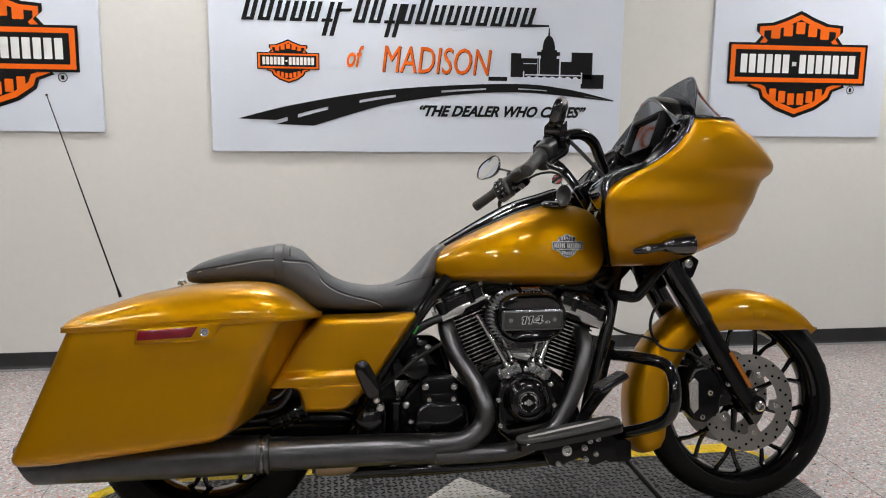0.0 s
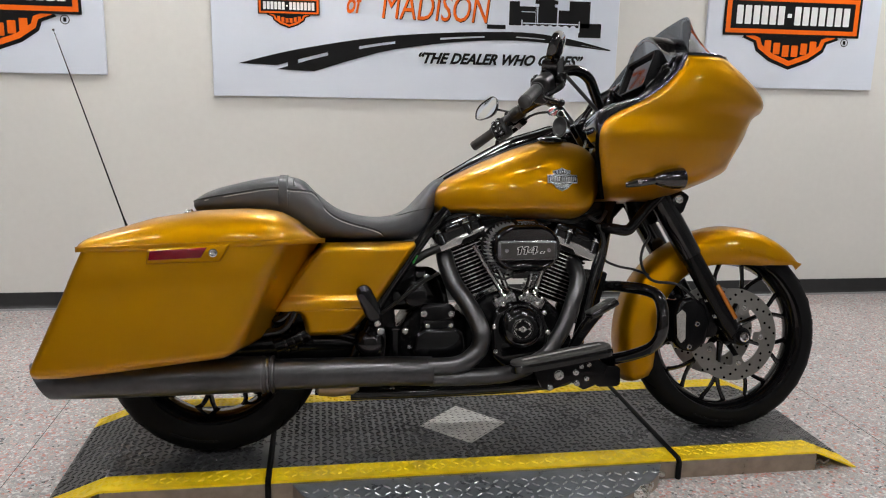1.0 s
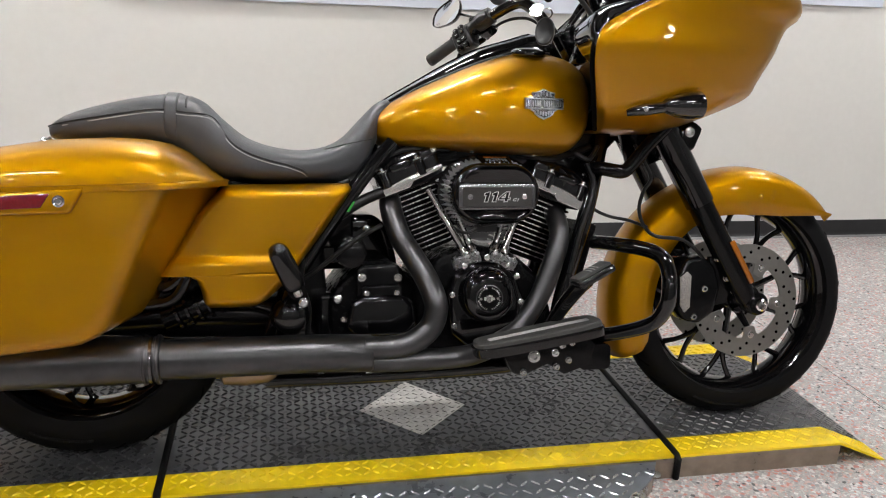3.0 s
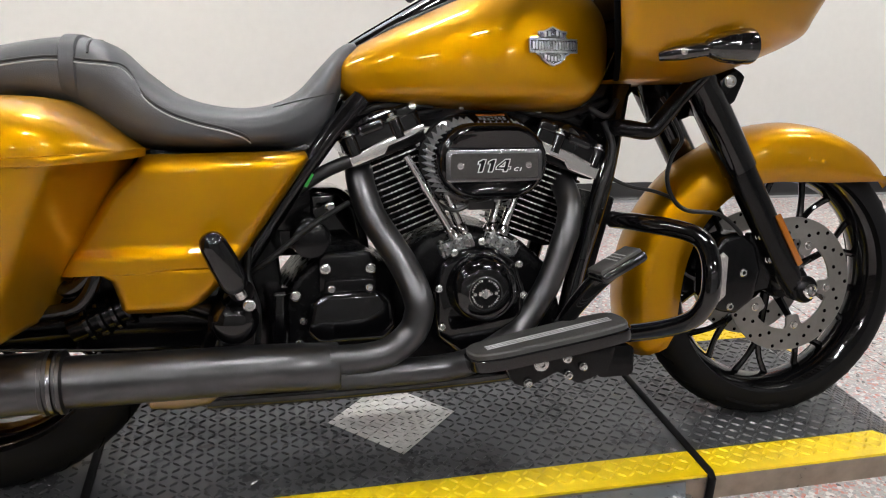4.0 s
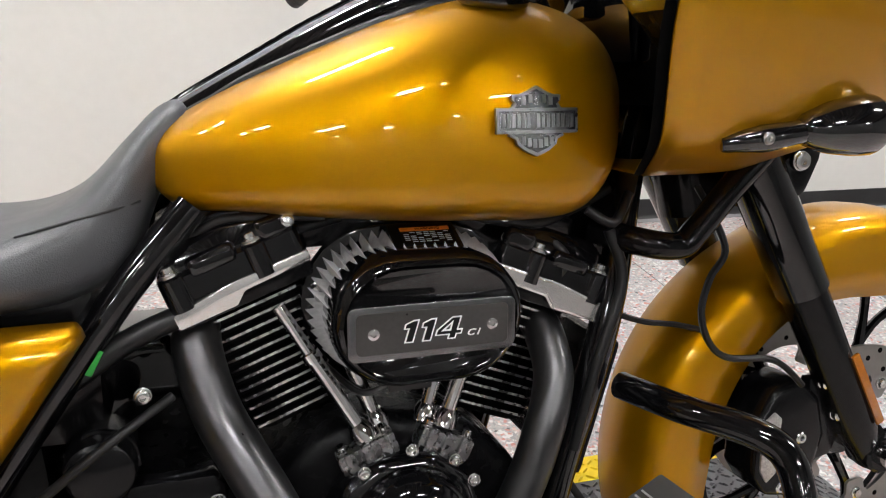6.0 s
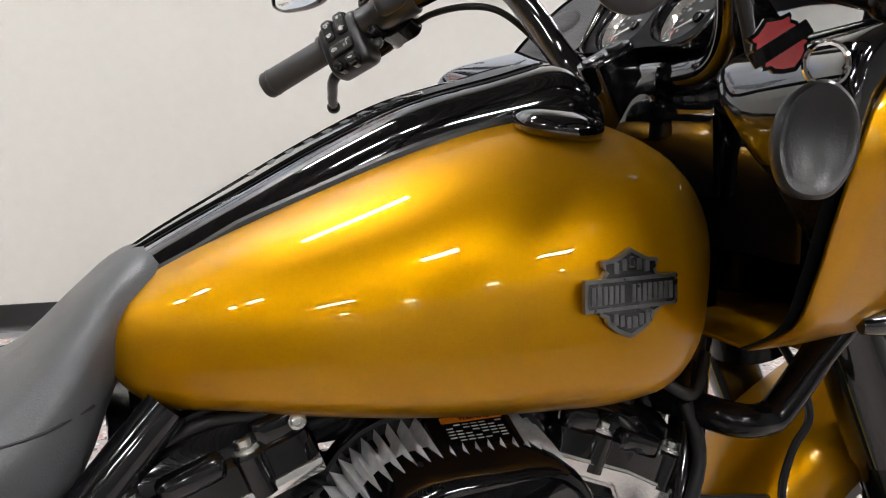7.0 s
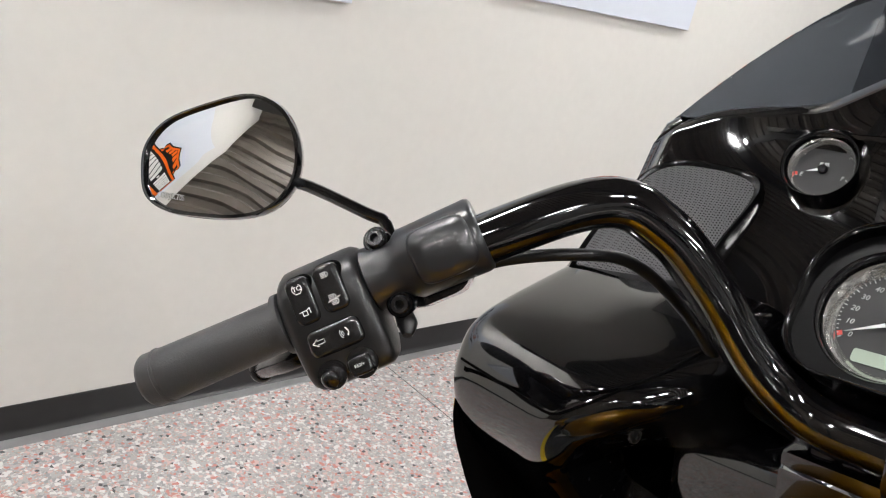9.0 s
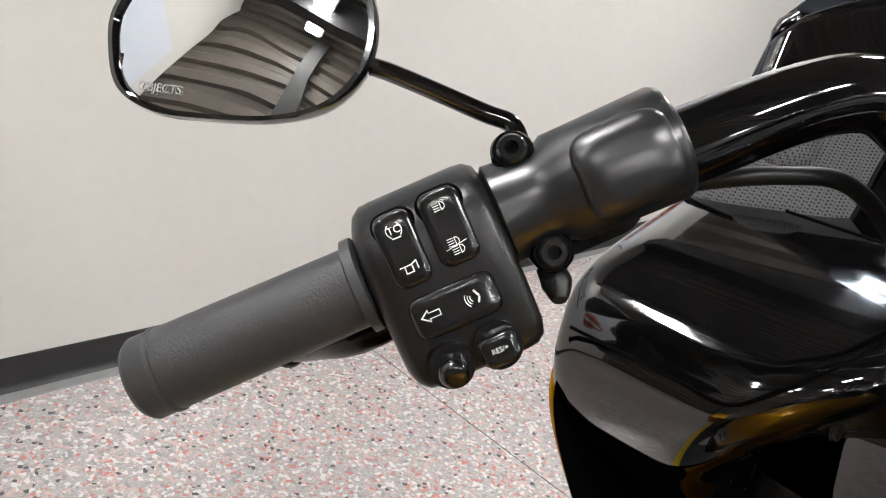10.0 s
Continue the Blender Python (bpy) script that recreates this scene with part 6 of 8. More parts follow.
board(-1)
bm = bmesh.new()
slab(bm, round_rect(0.075, 0.06, 0.012, 3, (0.325, 0.215)), -0.15, -0.215, 0.01)
part("brake_cylinder", bm, SATIN, bike, "black brake master cylinder")
PEDAL = Vector((0.262, -0.340, 0.424))
bm = bmesh.new()
tube(bm, [(0.205, -0.215, 0.280), (0.220, -0.26, 0.335), (0.240, -0.305, 0.388), (0.254, -0.335, 0.414)], [0.014, 0.016, 0.017, 0.015], 12)
pedal = part("brake_pedal", bm, GLOSS, bike, "black brake pedal with ribbed pad")
R = rotation(0, -28, 0) @ rotation(-6, 0, 0)
bm = bmesh.new()
box(bm, PEDAL, (0.086, 0.072, 0.018), R, 0.008, 3)
part("pedal_tray", bm, GLOSS, pedal)
bm = bmesh.new()
box(bm, PEDAL + R @ Vector((0, 0, 0.010)), (0.079, 0.065, 0.009), R, 0.004)
part("pedal_pad", bm, PAD, pedal)
for k in (-1, 0, 1):
    bm = bmesh.new()
    box(bm, PEDAL + R @ Vector((0.004 + k * 0.008, 0, 0.0148)), (0.002, 0.052, 0.0012), R)
    part("pedal_rib", bm, GREY_INK, pedal)
bm = bmesh.new()
tube(bm, [(0.345, -0.142, 0.474), (0.367, -0.226, 0.477), (0.412, -0.285, 0.470), (0.434, -0.312, 0.456), (0.440, -0.330, 0.430), (0.438, -0.342, 0.395), (0.434, -0.338, 0.352), (0.420, -0.305, 0.310), (0.376, -0.236, 0.276), (0.310, -0.150, 0.247)], 0.0168, 16, 7)
part("engine_guard", bm, GLOSS, bike, "gloss black engine guard bar", sharp=60)
for s in (-1,):
    bm = bmesh.new()
    tube(bm, [Vector((-0.3945, s * 0.2955, 0.4975)).lerp(Vector((-0.353, s * 0.274, 0.402)), f) for f in (0.0, 0.015, 0.05, 0.11, 0.19, 0.45, 0.8, 0.93, 1.0)], [0.003, 0.010, 0.0155, 0.0195, 0.0215, 0.0230, 0.0230, 0.0205, 0.014], 26, 1, False)
    peg = part("passenger_peg", bm, GLOSS, bike, "folded black passenger footpeg", sharp=60)
    bm = bmesh.new()
    tube(bm, [(-0.358, s * 0.274, 0.412), (-0.348, s * 0.262, 0.388)], 0.0085, 12)
    part("peg_pin", bm, STEEL, peg)
    bm = bmesh.new()
    lathe(bm, [(0, 0.043), (0.060, 0.043), (0.082, 0.040), (0.096, 0.030), (0.101, 0.015), (0.102, 0.0)], (-0.366, s * 0.115, 0.330), (0, s, 0), 30)
    tube(bm, [(-0.366, s * 0.165, 0.330), (-0.356, s * 0.195, 0.372), (-0.350, s * 0.215, 0.388)], [0.032, 0.026, 0.022], 18, 4)
    tube(bm, [(-0.366, s * 0.15, 0.330), (-0.41, s * 0.14, 0.345), (-0.47, s * 0.13, 0.36)], [0.030, 0.022, 0.018], 14, 4)
    part("peg_mount", bm, GLOSS, bike, "gloss black footpeg mount", sharp=60)
    bolt(bike, (-0.338, s * 0.226, 0.365), (0, s, 0), 0.009, 0.01)


# ---- fairing ----
REAR = [(0.732, 0.322, 0.205), (0.770, 0.292, 0.278), (0.815, 0.277, 0.308), (0.860, 0.266, 0.328), (0.905, 0.263, 0.343), (0.940, 0.277, 0.343), (0.962, 0.307, 0.342), (1.000, 0.388, 0.345),
        (1.040, 0.450, 0.346), (1.082, 0.492, 0.346), (1.110, 0.508, 0.343), (1.132, 0.520, 0.336), (1.154, 0.547, 0.262), (1.168, 0.604, 0.170)]
NOSE = [(0.732, 0.53), (0.770, 0.635), (0.815, 0.740), (0.85, 0.764), (0.88, 0.781), (0.92, 0.805), (0.955, 0.820), (0.982, 0.834), (0.990, 0.848), (1.0, 0.859), (1.02, 0.862), (1.05, 0.838), (1.09, 0.786), (1.12, 0.738), (1.145, 0.70), (1.168, 0.68)]

NARROW = 0.968


def shell_point(z, u):
    """On the outer shell: u from -1 (right rear edge) through 0 (nose) to 1."""
    xr, w = spline_table(REAR, z)
    w *= NARROW
    xn, = spline_table(NOSE, z)
    a = (1 - abs(u)) * math.pi / 2
    p = 0.70
    y = -w * math.cos(a) ** p if u < 0 else w * math.cos(a) ** p
    return Vector((xr + (xn - xr) * math.sin(a) ** p, y, z))


bm = bmesh.new()
rings = []
for i in range(45):
    z = 0.732 + 0.400 * i / 44
    row = []
    for j in range(61):
        t = j / 60 * 2 - 1
        u = math.copysign(1 - (1 - abs(t)) ** 1.25, t)
        row.append(shell_point(z, u))
    rings.append(row)
vs = skin(bm, rings, False, False)
bm.faces.new([v for v in vs[0]][::-1])
bmesh.ops.recalc_face_normals(bm, faces=bm.faces)
fairing = part("fairing", bm, GOLD, bike, "gold painted front fairing", sharp=50)
so = fairing.modifiers.new("thick", "SOLIDIFY")
so.thickness, so.offset = 0.004, -1

bm = bmesh.new()
tube(bm, [shell_point(1.132, u) + Vector((-0.002, 0, 0.001)) for u in np.linspace(-1, 1, 41)], 0.0055, 8, 1, False)
part("fairing_top_seal", bm, PIANO, bike, "gloss black seal along the fairing top", sharp=70)
bm = bmesh.new()
skin(bm, [[shell_point(1.132, u) + Vector((0, 0, dz)) for u in np.linspace(-1, 1, 41)] for dz in (0.0005, 0.004)])
part("fairing_top", bm, PIANO, bike, "gloss black fairing top panel")
for s in (-1, 1):
    bm = bmesh.new()
    tube(bm, [shell_point(z, s) + Vector((-0.002, -s * 0.002, 0)) for z in np.linspace(1.087, 1.133, 8)], 0.0062, 8, 1, False)
    part("fairing_corner_seal", bm, PIANO, bike, sharp=70)
# black rim along the rear edge, then the inner fairing
for s in (-1, 1):
    bm = bmesh.new()
    tube(bm, [(x - 0.006, s * (w * NARROW - 0.008), z) for z, x, w in REAR[6:11]], [0.004, 0.007, 0.0085, 0.008, 0.005], 10, 6)
    part("fairing_rim", bm, PIANO, bike, "gloss black inner fairing edge", sharp=60)


# storage pods below the speakers: a side profile carried across, rounded off at both ends
POD = smooth_path([(0.430, 1.003, 0), (0.390, 0.993, 0), (0.340, 0.980, 0), (0.300, 0.969, 0), (0.274, 0.959, 0), (0.258, 0.945, 0), (0.251, 0.924, 0), (0.260, 0.897, 0), (0.279, 0.870, 0), (0.304, 0.842, 0), (0.336, 0.800, 0), (0.362, 0.755, 0)], 4)
POD_IN = [(0.75, 0.250), (0.88, 0.240), (0.92, 0.216), (0.95, 0.185), (0.97, 0.158), (0.985, 0.148), (1.0, 0.148)]


def pod_point(p, t, s, k=None):
    """On a pod: p a point of the side profile, t from the outer end (0) to the inner one (1)."""
    yo = spline_table(REAR, min(0.962, p.y))[1] * NARROW - 0.004
    yi = min(yo - 0.03, lerp_table(POD_IN, p.y)[0])
    d, r = min(t, 1 - t) * (yo - yi), (0.016 if t < 0.5 else 0.026)
    if k is None:
        k = 1 - (0.055 if t < 0.5 else 0.17) * (1 - math.sqrt(1 - (1 - min(1, d / r)) ** 2))
    return Vector((0.41 + (p.x - 0.41) * k, s * (yo + (yi - yo) * t), 0.88 + (p.y - 0.88) * k + 0.022 * (1 - t) * min(1, max(0, (p.y - 0.90) / 0.05))))


for s in (-1, 1):
    bm = bmesh.new()
    ts = [0.0, 0.005, 0.015, 0.03, 0.05, 0.08, 0.13, 0.25, 0.4, 0.55, 0.68, 0.76, 0.82, 0.87, 0.91, 0.94, 0.965, 0.985, 0.996, 1.0]
    rows = lambda line: [[pod_point(p, 0.02, s, 0.8) for p in line]] + [[pod_point(p, t, s) for p in line] for t in ts]
    cut = len(POD) if s > 0 else next(k for k, p in enumerate(POD) if p.y < 0.885)
    skin(bm, rows(POD[:cut]), False, False)
    bmesh.ops.recalc_face_normals(bm, faces=bm.faces)
    pod = part("lower_pod", bm, PIANO, bike, "gloss black inner fairing pod", sharp=60)
    if s < 0:
        bm = bmesh.new()
        skin(bm, rows(POD[cut - 1:]), False, False)
        bmesh.ops.recalc_face_normals(bm, faces=bm.faces)
        part("pod_shroud", bm, WRINKLE, pod, "matt black lower shroud", sharp=60)
    bm = bmesh.new()
    skin(bm, [[pod_point(p, 0.999, s) for p in POD], [pod_point(p, 1, s, 0.7) for p in POD], [pod_point(p, 1, s, 0.35) for p in POD]], False, False)
    bmesh.ops.recalc_face_normals(bm, faces=bm.faces)
    part("pod_inner_panel", bm, WRINKLE, pod, "matt black inner panel", sharp=60)
    bolt(pod, pod_point(POD[20], 1, s, 0.75), (-0.3, -s, 0), 0.006, 0.004, PLASTIC)
    bm = bmesh.new()
    line = [pod_point(POD[3], t, s) for t in (0.10, 0.3, 0.5, 0.7, 0.8)] + [pod_point(POD[k], t, s) for k, t in ((4, 0.84), (6, 0.86), (9, 0.865), (13, 0.865), (17, 0.86), (20, 0.84))] + [pod_point(POD[22], t, s) for t in (0.78, 0.6, 0.4, 0.2, 0.08)]
    tube(bm, line, 0.0011, 6, 3)
    part("pod_lid_gap", bm, WELL, pod)

ARCH = [(0.486, 0.328, 1.112), (0.498, 0.322, 1.126), (0.520, 0.280, 1.146), (0.530, 0.200, 1.157), (0.528, 0.150, 1.184), (0.524, 0.100, 1.220), (0.526, 0.045, 1.248), (0.530, 0.0, 1.256)]


def deck_point(u, v):
    """On the dash behind the bar: u from right (-1) to left (1), v from its lower edge to the brow."""
    q = min(1, (1 - abs(u)) / 0.6)
    x, z = lerp_table([(y, a, b) for a, y, b in ARCH[::-1]], abs(u) * 0.328)
    p = Vector((0.350 + 0.125 * q, u * 0.322, 0.966)).lerp(Vector((x, u * 0.328, z)), v)
    p.x += 0.030 * math.sin(math.pi * v) * min(1, 0.5 + q)
    return p


bm = bmesh.new()
skin(bm, [[(lambda p: Vector((p.x - 0.009, p.y * 0.972, p.z - (0.008 if i > 38 else 0))))(shell_point(0.732 + 0.400 * i / 44, j / 24 - 1)) for j in range(49)] for i in range(45)], False, False)
part("fairing_lining", bm, WELL, bike, "matt black fairing lining", sharp=60)
for s in (-1, 1):
    bm = bmesh.new()
    rings = []
    for i in range(25):
        z = 0.958 + 0.185 * i / 24
        x, w = spline_table(REAR, z)
        v = (z - 0.966) / 0.146
        d = deck_point(s, min(1, max(0, v)))
        a = Vector((x - 0.002, s * (w * NARROW - 0.010), z))
        rings.append([a, a.lerp(d, 0.35), a.lerp(d, 0.7), d])
    skin(bm, rings, False, False)
    part("fairing_liner", bm, PIANO, bike, "gloss black inner fairing side", sharp=50)
bm = bmesh.new()
rings = []
for i in range(25):
    rings.append([deck_point(j / 24 - 1, i / 24) for j in range(49)])
skin(bm, rings, False, False)
deck = part("inner_fairing", bm, PIANO, bike, "gloss black inner fairing dash", sharp=50)
so = deck.modifiers.new("thick", "SOLIDIFY")
so.thickness, so.offset = 0.004, 0

# speaker grilles
for s in (-1, 1):
    A, B, C = Vector((0.367, s * 0.324, 0.990)), Vector((0.477, s * 0.318, 1.097)), Vector((0.509, s * 0.225, 1.087))
    D = Vector((0.409, s * 0.238, 0.985))
    n = (B - A).cross(C - A).normalized()
    if n.x > 0:
        n = -n
    cen = (A + B + C + D) / 4
    flatD = D - n * (D - cen).dot(n)
    pts = smooth_path([A.lerp(cen, 0.05), A.lerp(B, 0.5) - (cen - A.lerp(B, 0.5)) * 0.12, B.lerp(cen, 0.12), B.lerp(C, 0.5) - (cen - B.lerp(C, 0.5)) * 0.10, C.lerp(cen, 0.06), C.lerp(flatD, 0.5), flatD.lerp(cen, 0.02), flatD.lerp(A, 0.5) - (cen - flatD.lerp(A, 0.5)) * 0.05], 6, True)
    lift = 0.006
    bm = bmesh.new()
    inner_ring = [cen + (p - cen) * 0.90 for p in pts]
    skin(bm, [[p - n * 0.02 for p in pts], [p + n * lift for p in pts], [cen + (p - cen) * 0.96 + n * (lift + 0.004) for p in pts], [p + n * (lift + 0.001) for p in inner_ring]])
    sp = part("speaker", bm, SATIN, bike, "black dash speaker with fine mesh grille", sharp=50)
    bm = bmesh.new()
    rings = [[cen + (p - cen) * 0.905 * k + n * (lift + 0.001 + 0.006 * (1 - k * k)) for p in pts] for k in (1.0, 0.8, 0.6, 0.4, 0.2, 0.02)]
    skin(bm, rings, True, True)
    part("grille", bm, speaker_mesh() if s < 0 else bpy.data.materials["grille_mesh"], sp, "fine black mesh grille", sharp=70)
    bm = bmesh.new()
    c2 = cen + (A.lerp(B, 0.6) - cen) * 0.25 + n * (lift + 0.004)
    lathe(bm, [(0, 0.024), (0.004, 0.022), (0.008, 0.014), (0.0095, 0.0)], c2, n, 28)
    part("tweeter", bm, bpy.data.materials["grille_mesh"], sp, sharp=70)

# instruments


def gauge(name, centre, r, n, numbers, start, sweep, word, digit, needle=0.03, hood=0.028):
    R = frame_of(n)
    m = Matrix.Translation(centre) @ R.to_4x4()
    bm = bmesh.new()
    lathe(bm, [(-0.01, r * 1.02), (0.004, r * 1.16), (0.010, r * 1.17), (0.0115, r * 1.13), (0.009, r * 1.06), (0.003, r * 0.96)], centre, n, 48)
    g = part(name, bm, BAND, bike, "round gauge with chrome bezel and black dial", sharp=50)
    bm = bmesh.new()
    lathe(bm, [(0.0, r * 0.97), (0.0035, r * 0.97), (0.0036, 0.0)], centre, n, 48)
    part("dial", bm, DIAL, g)
    bm = bmesh.new()
    if hood:
        lathe(bm, [(-0.01, r * 1.17), (hood - 0.004, r * 1.22), (hood, r * 1.25), (hood + 0.002, r * 1.30), (hood - 0.002, r * 1.34), (-0.01, r * 1.34)], centre, n, 48, True)
        part("dial_collar", bm, PIANO, g, "gloss black dial collar", sharp=60)
        bm = bmesh.new()
    k = len(numbers) * 4 - 3
    for i in range(k):
        a = radians(start - sweep * i / (k - 1))
        ln = 0.06 if i % 4 == 0 else 0.03
        b = bmesh.new()
        box(b, (r * (0.95 - ln / 2) * math.cos(a), r * (0.95 - ln / 2) * math.sin(a), 0.0042), (r * ln, 0.0006, 0.0004), rotation(0, 0, math.degrees(a)))
        b.transform(m)
        join(bm, b)
    tagged(part("ticks", bm, GREY_INK, g, smooth=False), kind="stuff")
    for i, w in enumerate(numbers):
        a = radians(start - sweep * i / (len(numbers) - 1))
        writing("numeral", w, digit, m @ Matrix.Translation((r * 0.75 * math.cos(a), r * 0.75 * math.sin(a), 0.0040)), GREY_INK, g, 0.0002, 0.2)
    writing("legend", word, digit * 0.75, m @ Matrix.Translation((0, r * 0.22, 0.0040)), INK, g, 0.0002, 0.2)
    bm = bmesh.new()
    b = bmesh.new()
    a = radians(start - 4)
    skin(b, [[(0.0016 * math.sin(a), -0.0016 * math.cos(a), z), (needle * math.cos(a) , needle * math.sin(a), z), (-0.0016 * math.sin(a), 0.0016 * math.cos(a), z)] for z in (0.0058, 0.0066)])
    b.transform(m)
    join(bm, b)
    part("needle", bm, INK, g)
    bm = bmesh.new()
    lathe(bm, [(0.004, r * 0.17), (0.0075, r * 0.16), (0.0085, r * 0.12), (0.0085, 0)], centre, n, 24)
    part("needle_hub", bm, SATIN, g)
    bm = bmesh.new()
    b = bmesh.new()
    flat(b, [(0.86 * r * math.cos(a) + t * math.sin(a), 0.86 * r * math.sin(a) - t * math.cos(a)) for t in (0.0016, -0.0016)] + [(0.95 * r * math.cos(a) + t * math.sin(a), 0.95 * r * math.sin(a) - t * math.cos(a)) for t in (-0.0016, 0.0016)], Matrix.Translation((0, 0, 0.0041)), 0.0003)
    b.transform(m)
    join(bm, b)
    part("zero_mark", bm, NEEDLE, g)
    return g, m


SP, TA = Vector((0.394, 0.074, 1.022)), Vector((0.400, -0.022, 1.022))
GN = Vector((-0.83, 0, 0.555)).normalized()
mg = Matrix.Translation((SP + TA) / 2) @ frame_of(GN).to_4x4()


def hood_outline(k=1.0, w=0.212, h=0.110):
    """The hood's front: broad round upper corners, tighter lower ones."""
    out = []
    for sx, sy, a0, r in ((1, -1, -90, 0.030), (1, 1, 0, 0.050), (-1, 1, 90, 0.050), (-1, -1, 180, 0.030)):
        for i in range(11):
            a = radians(a0 + 9 * i)
            out.append((k * (sx * (w / 2 - r) + r * math.cos(a)), k * (sy * (h / 2 - r) + r * math.sin(a)) + 0.002))
    return out


def to_edge(c, a, outline, side):
    """From a dial's middle in direction a to the hood's edge or its middle line."""
    d, best = (math.cos(a), math.sin(a)), 1.0
    if d[0] * side < -1e-6:
        best = min(best, -c[0] / d[0])
    for (x0, y0), (x1, y1) in zip(outline, outline[1:] + outline[:1]):
        ex, ey = x1 - x0, y1 - y0
        det = ex * d[1] - ey * d[0]
        if abs(det) < 1e-12:
            continue
        t = (ex * (y0 - c[1]) - ey * (x0 - c[0])) / det
        u = (d[0] * (y0 - c[1]) - d[1] * (x0 - c[0])) / det
        if t > 0 and -1e-6 <= u <= 1 + 1e-6:
            best = min(best, t)
    return c[0] + d[0] * best, c[1] + d[1] * best


bm = bmesh.new()
FACE = 0.021
fascia = bmesh.new()
inner = hood_outline(0.955)
for dial in (SP, TA):
    c = mg.inverted() @ dial
    side = 1 if c.x > 0 else -1
    angles = [2 * math.pi * i / 72 for i in range(72)]
    ring = lambda r, z: [(c.x + r * math.cos(a), c.y + r * math.sin(a), z) for a in angles]
    edge = [(*to_edge(c, a, inner, side), FACE) for a in angles]
    b = bmesh.new()
    skin(b, [edge, ring(0.0452, FACE)], True, False)
    b.transform(mg)
    join(fascia, b)
    b = bmesh.new()
    skin(b, [ring(0.0454, FACE - 0.0002), ring(0.0452, FACE + 0.0006), ring(0.0440, FACE - 0.0006), ring(0.0432, FACE - 0.004), ring(0.0425, -0.004)], True, False)
    b.transform(mg)
    join(bm, b)
lip = lambda y: 0.006 + 0.007 * min(1.0, max(0.0, (y + 0.02) / 0.06))
b = bmesh.new()
skin(b, [[(x, y, FACE) for x, y in inner]] + [[(x, y, FACE + lip(y) * f) for x, y in hood_outline(k)] for k, f in ((0.962, 0.6), (0.972, 0.92), (0.985, 1.0), (0.996, 0.85), (1.0, 0.5))] + [[(x, y, -0.02) for x, y in hood_outline(1.0)], [(x, y, -0.10) for x, y in hood_outline(0.92)]], True, False)
b.transform(mg)
join(bm, b)
gauge_pod = part("gauge_pod", bm, PIANO, bike, "gloss black twin gauge hood", sharp=45)
part("gauge_fascia", fascia, FASCIA, gauge_pod, "satin black gauge fascia", sharp=60)
g, m = gauge("speedometer", SP, 0.0365, GN, [str(k) for k in range(0, 121, 10)], 210, 240, "MPH", 0.0052, hood=0)
bm = bmesh.new()
b = bmesh.new()
flat(b, round_rect(0.036, 0.009, 0.002, 3, (0, -0.026)), Matrix.Translation((0, 0, 0.0040)), 0.0004)
b.transform(m)
join(bm, b)
part("trip_display", bm, LCD, g, "pale green trip display")
gauge("tachometer", TA, 0.0365, GN, [str(k) for k in range(0, 81, 10)], 210, 240, "RPM x100", 0.0052, hood=0)
FN = Vector((-0.89, -0.10, 0.44)).normalized()
gauge("fuel_gauge", Vector((0.522, 0.188, 1.104)), 0.0225, FN, ["E", "F"], 200, 220, "FUEL", 0.0050, 0.012, 0.018)
gauge("volt_gauge", Vector((0.522, -0.188, 1.104)), 0.0225, Vector((-0.89, 0.10, 0.44)).normalized(), ["8", "12", "16"], 200, 220, "VOLTS", 0.0048, 0.012, 0.018)
SN = Vector((-0.93, 0, 0.36)).normalized()
ms = Matrix.Translation((0.512, 0, 1.135)) @ frame_of(SN).to_4x4()
bm = bmesh.new()
b = bmesh.new()
o = round_rect(0.235, 0.125, 0.012, 4)
skin(b, [[(x * 1.04, y * 1.05, -0.08) for x, y in o], [(x, y, 0.010) for x, y in o], [(x * 0.97, y * 0.95, 0.014) for x, y in o], [(x * 0.86, y * 0.82, 0.012) for x, y in o], [(x * 0.82, y * 0.74, 0.0) for x, y in o]])
b.transform(ms)
join(bm, b)
screen = part("display_unit", bm, FASCIA, bike, "black dash display unit, switched off", sharp=45)
bm = bmesh.new()
b = bmesh.new()
flat(b, round_rect(0.185, 0.090, 0.004, 3), Matrix.Translation((0, 0, 0.001)), 0.001)
b.transform(ms)
join(bm, b)
part("display_glass", bm, SCREEN, screen, "dark display glass")

# windscreen
bm = bmesh.new()
rings = []
for i in range(13):
    v = i / 12
    row = []
    for j in range(41):
        s = j / 40 * 2 - 1
        lo = Vector((0.770 - 0.250 * abs(s) ** 1.7, 0.330 * s, 1.164 - 0.046 * s * s))
        hi = Vector((0.638 - 0.122 * abs(s) ** 1.8, 0.332 * s, 1.312 - 0.180 * abs(s) ** 2.3))
        p = lo.lerp(hi, v)
        p.x -= 0.018 * math.sin(math.pi * v) * (1 - s * s)
        row.append(p)
    rings.append(row)
skin(bm, rings, False, False)
ws = part("windscreen", bm, SMOKE, bike, "low smoked windscreen", sharp=70)
so = ws.modifiers.new("thick", "SOLIDIFY")
so.thickness, so.offset = 0.003, 0
bm = bmesh.new()
tube(bm, [(0.762 - 0.250 * abs(s) ** 1.7, 0.328 * s, 1.170 - 0.046 * s * s) for s in np.linspace(-1, 1, 17)], 0.006, 8, 2)
part("screen_trim", bm, PIANO, ws)
arch = [(x, -y, z) for x, y, z in ARCH] + ARCH[-2::-1]
bm = bmesh.new()
path = smooth_path(arch, 6)
rings = []
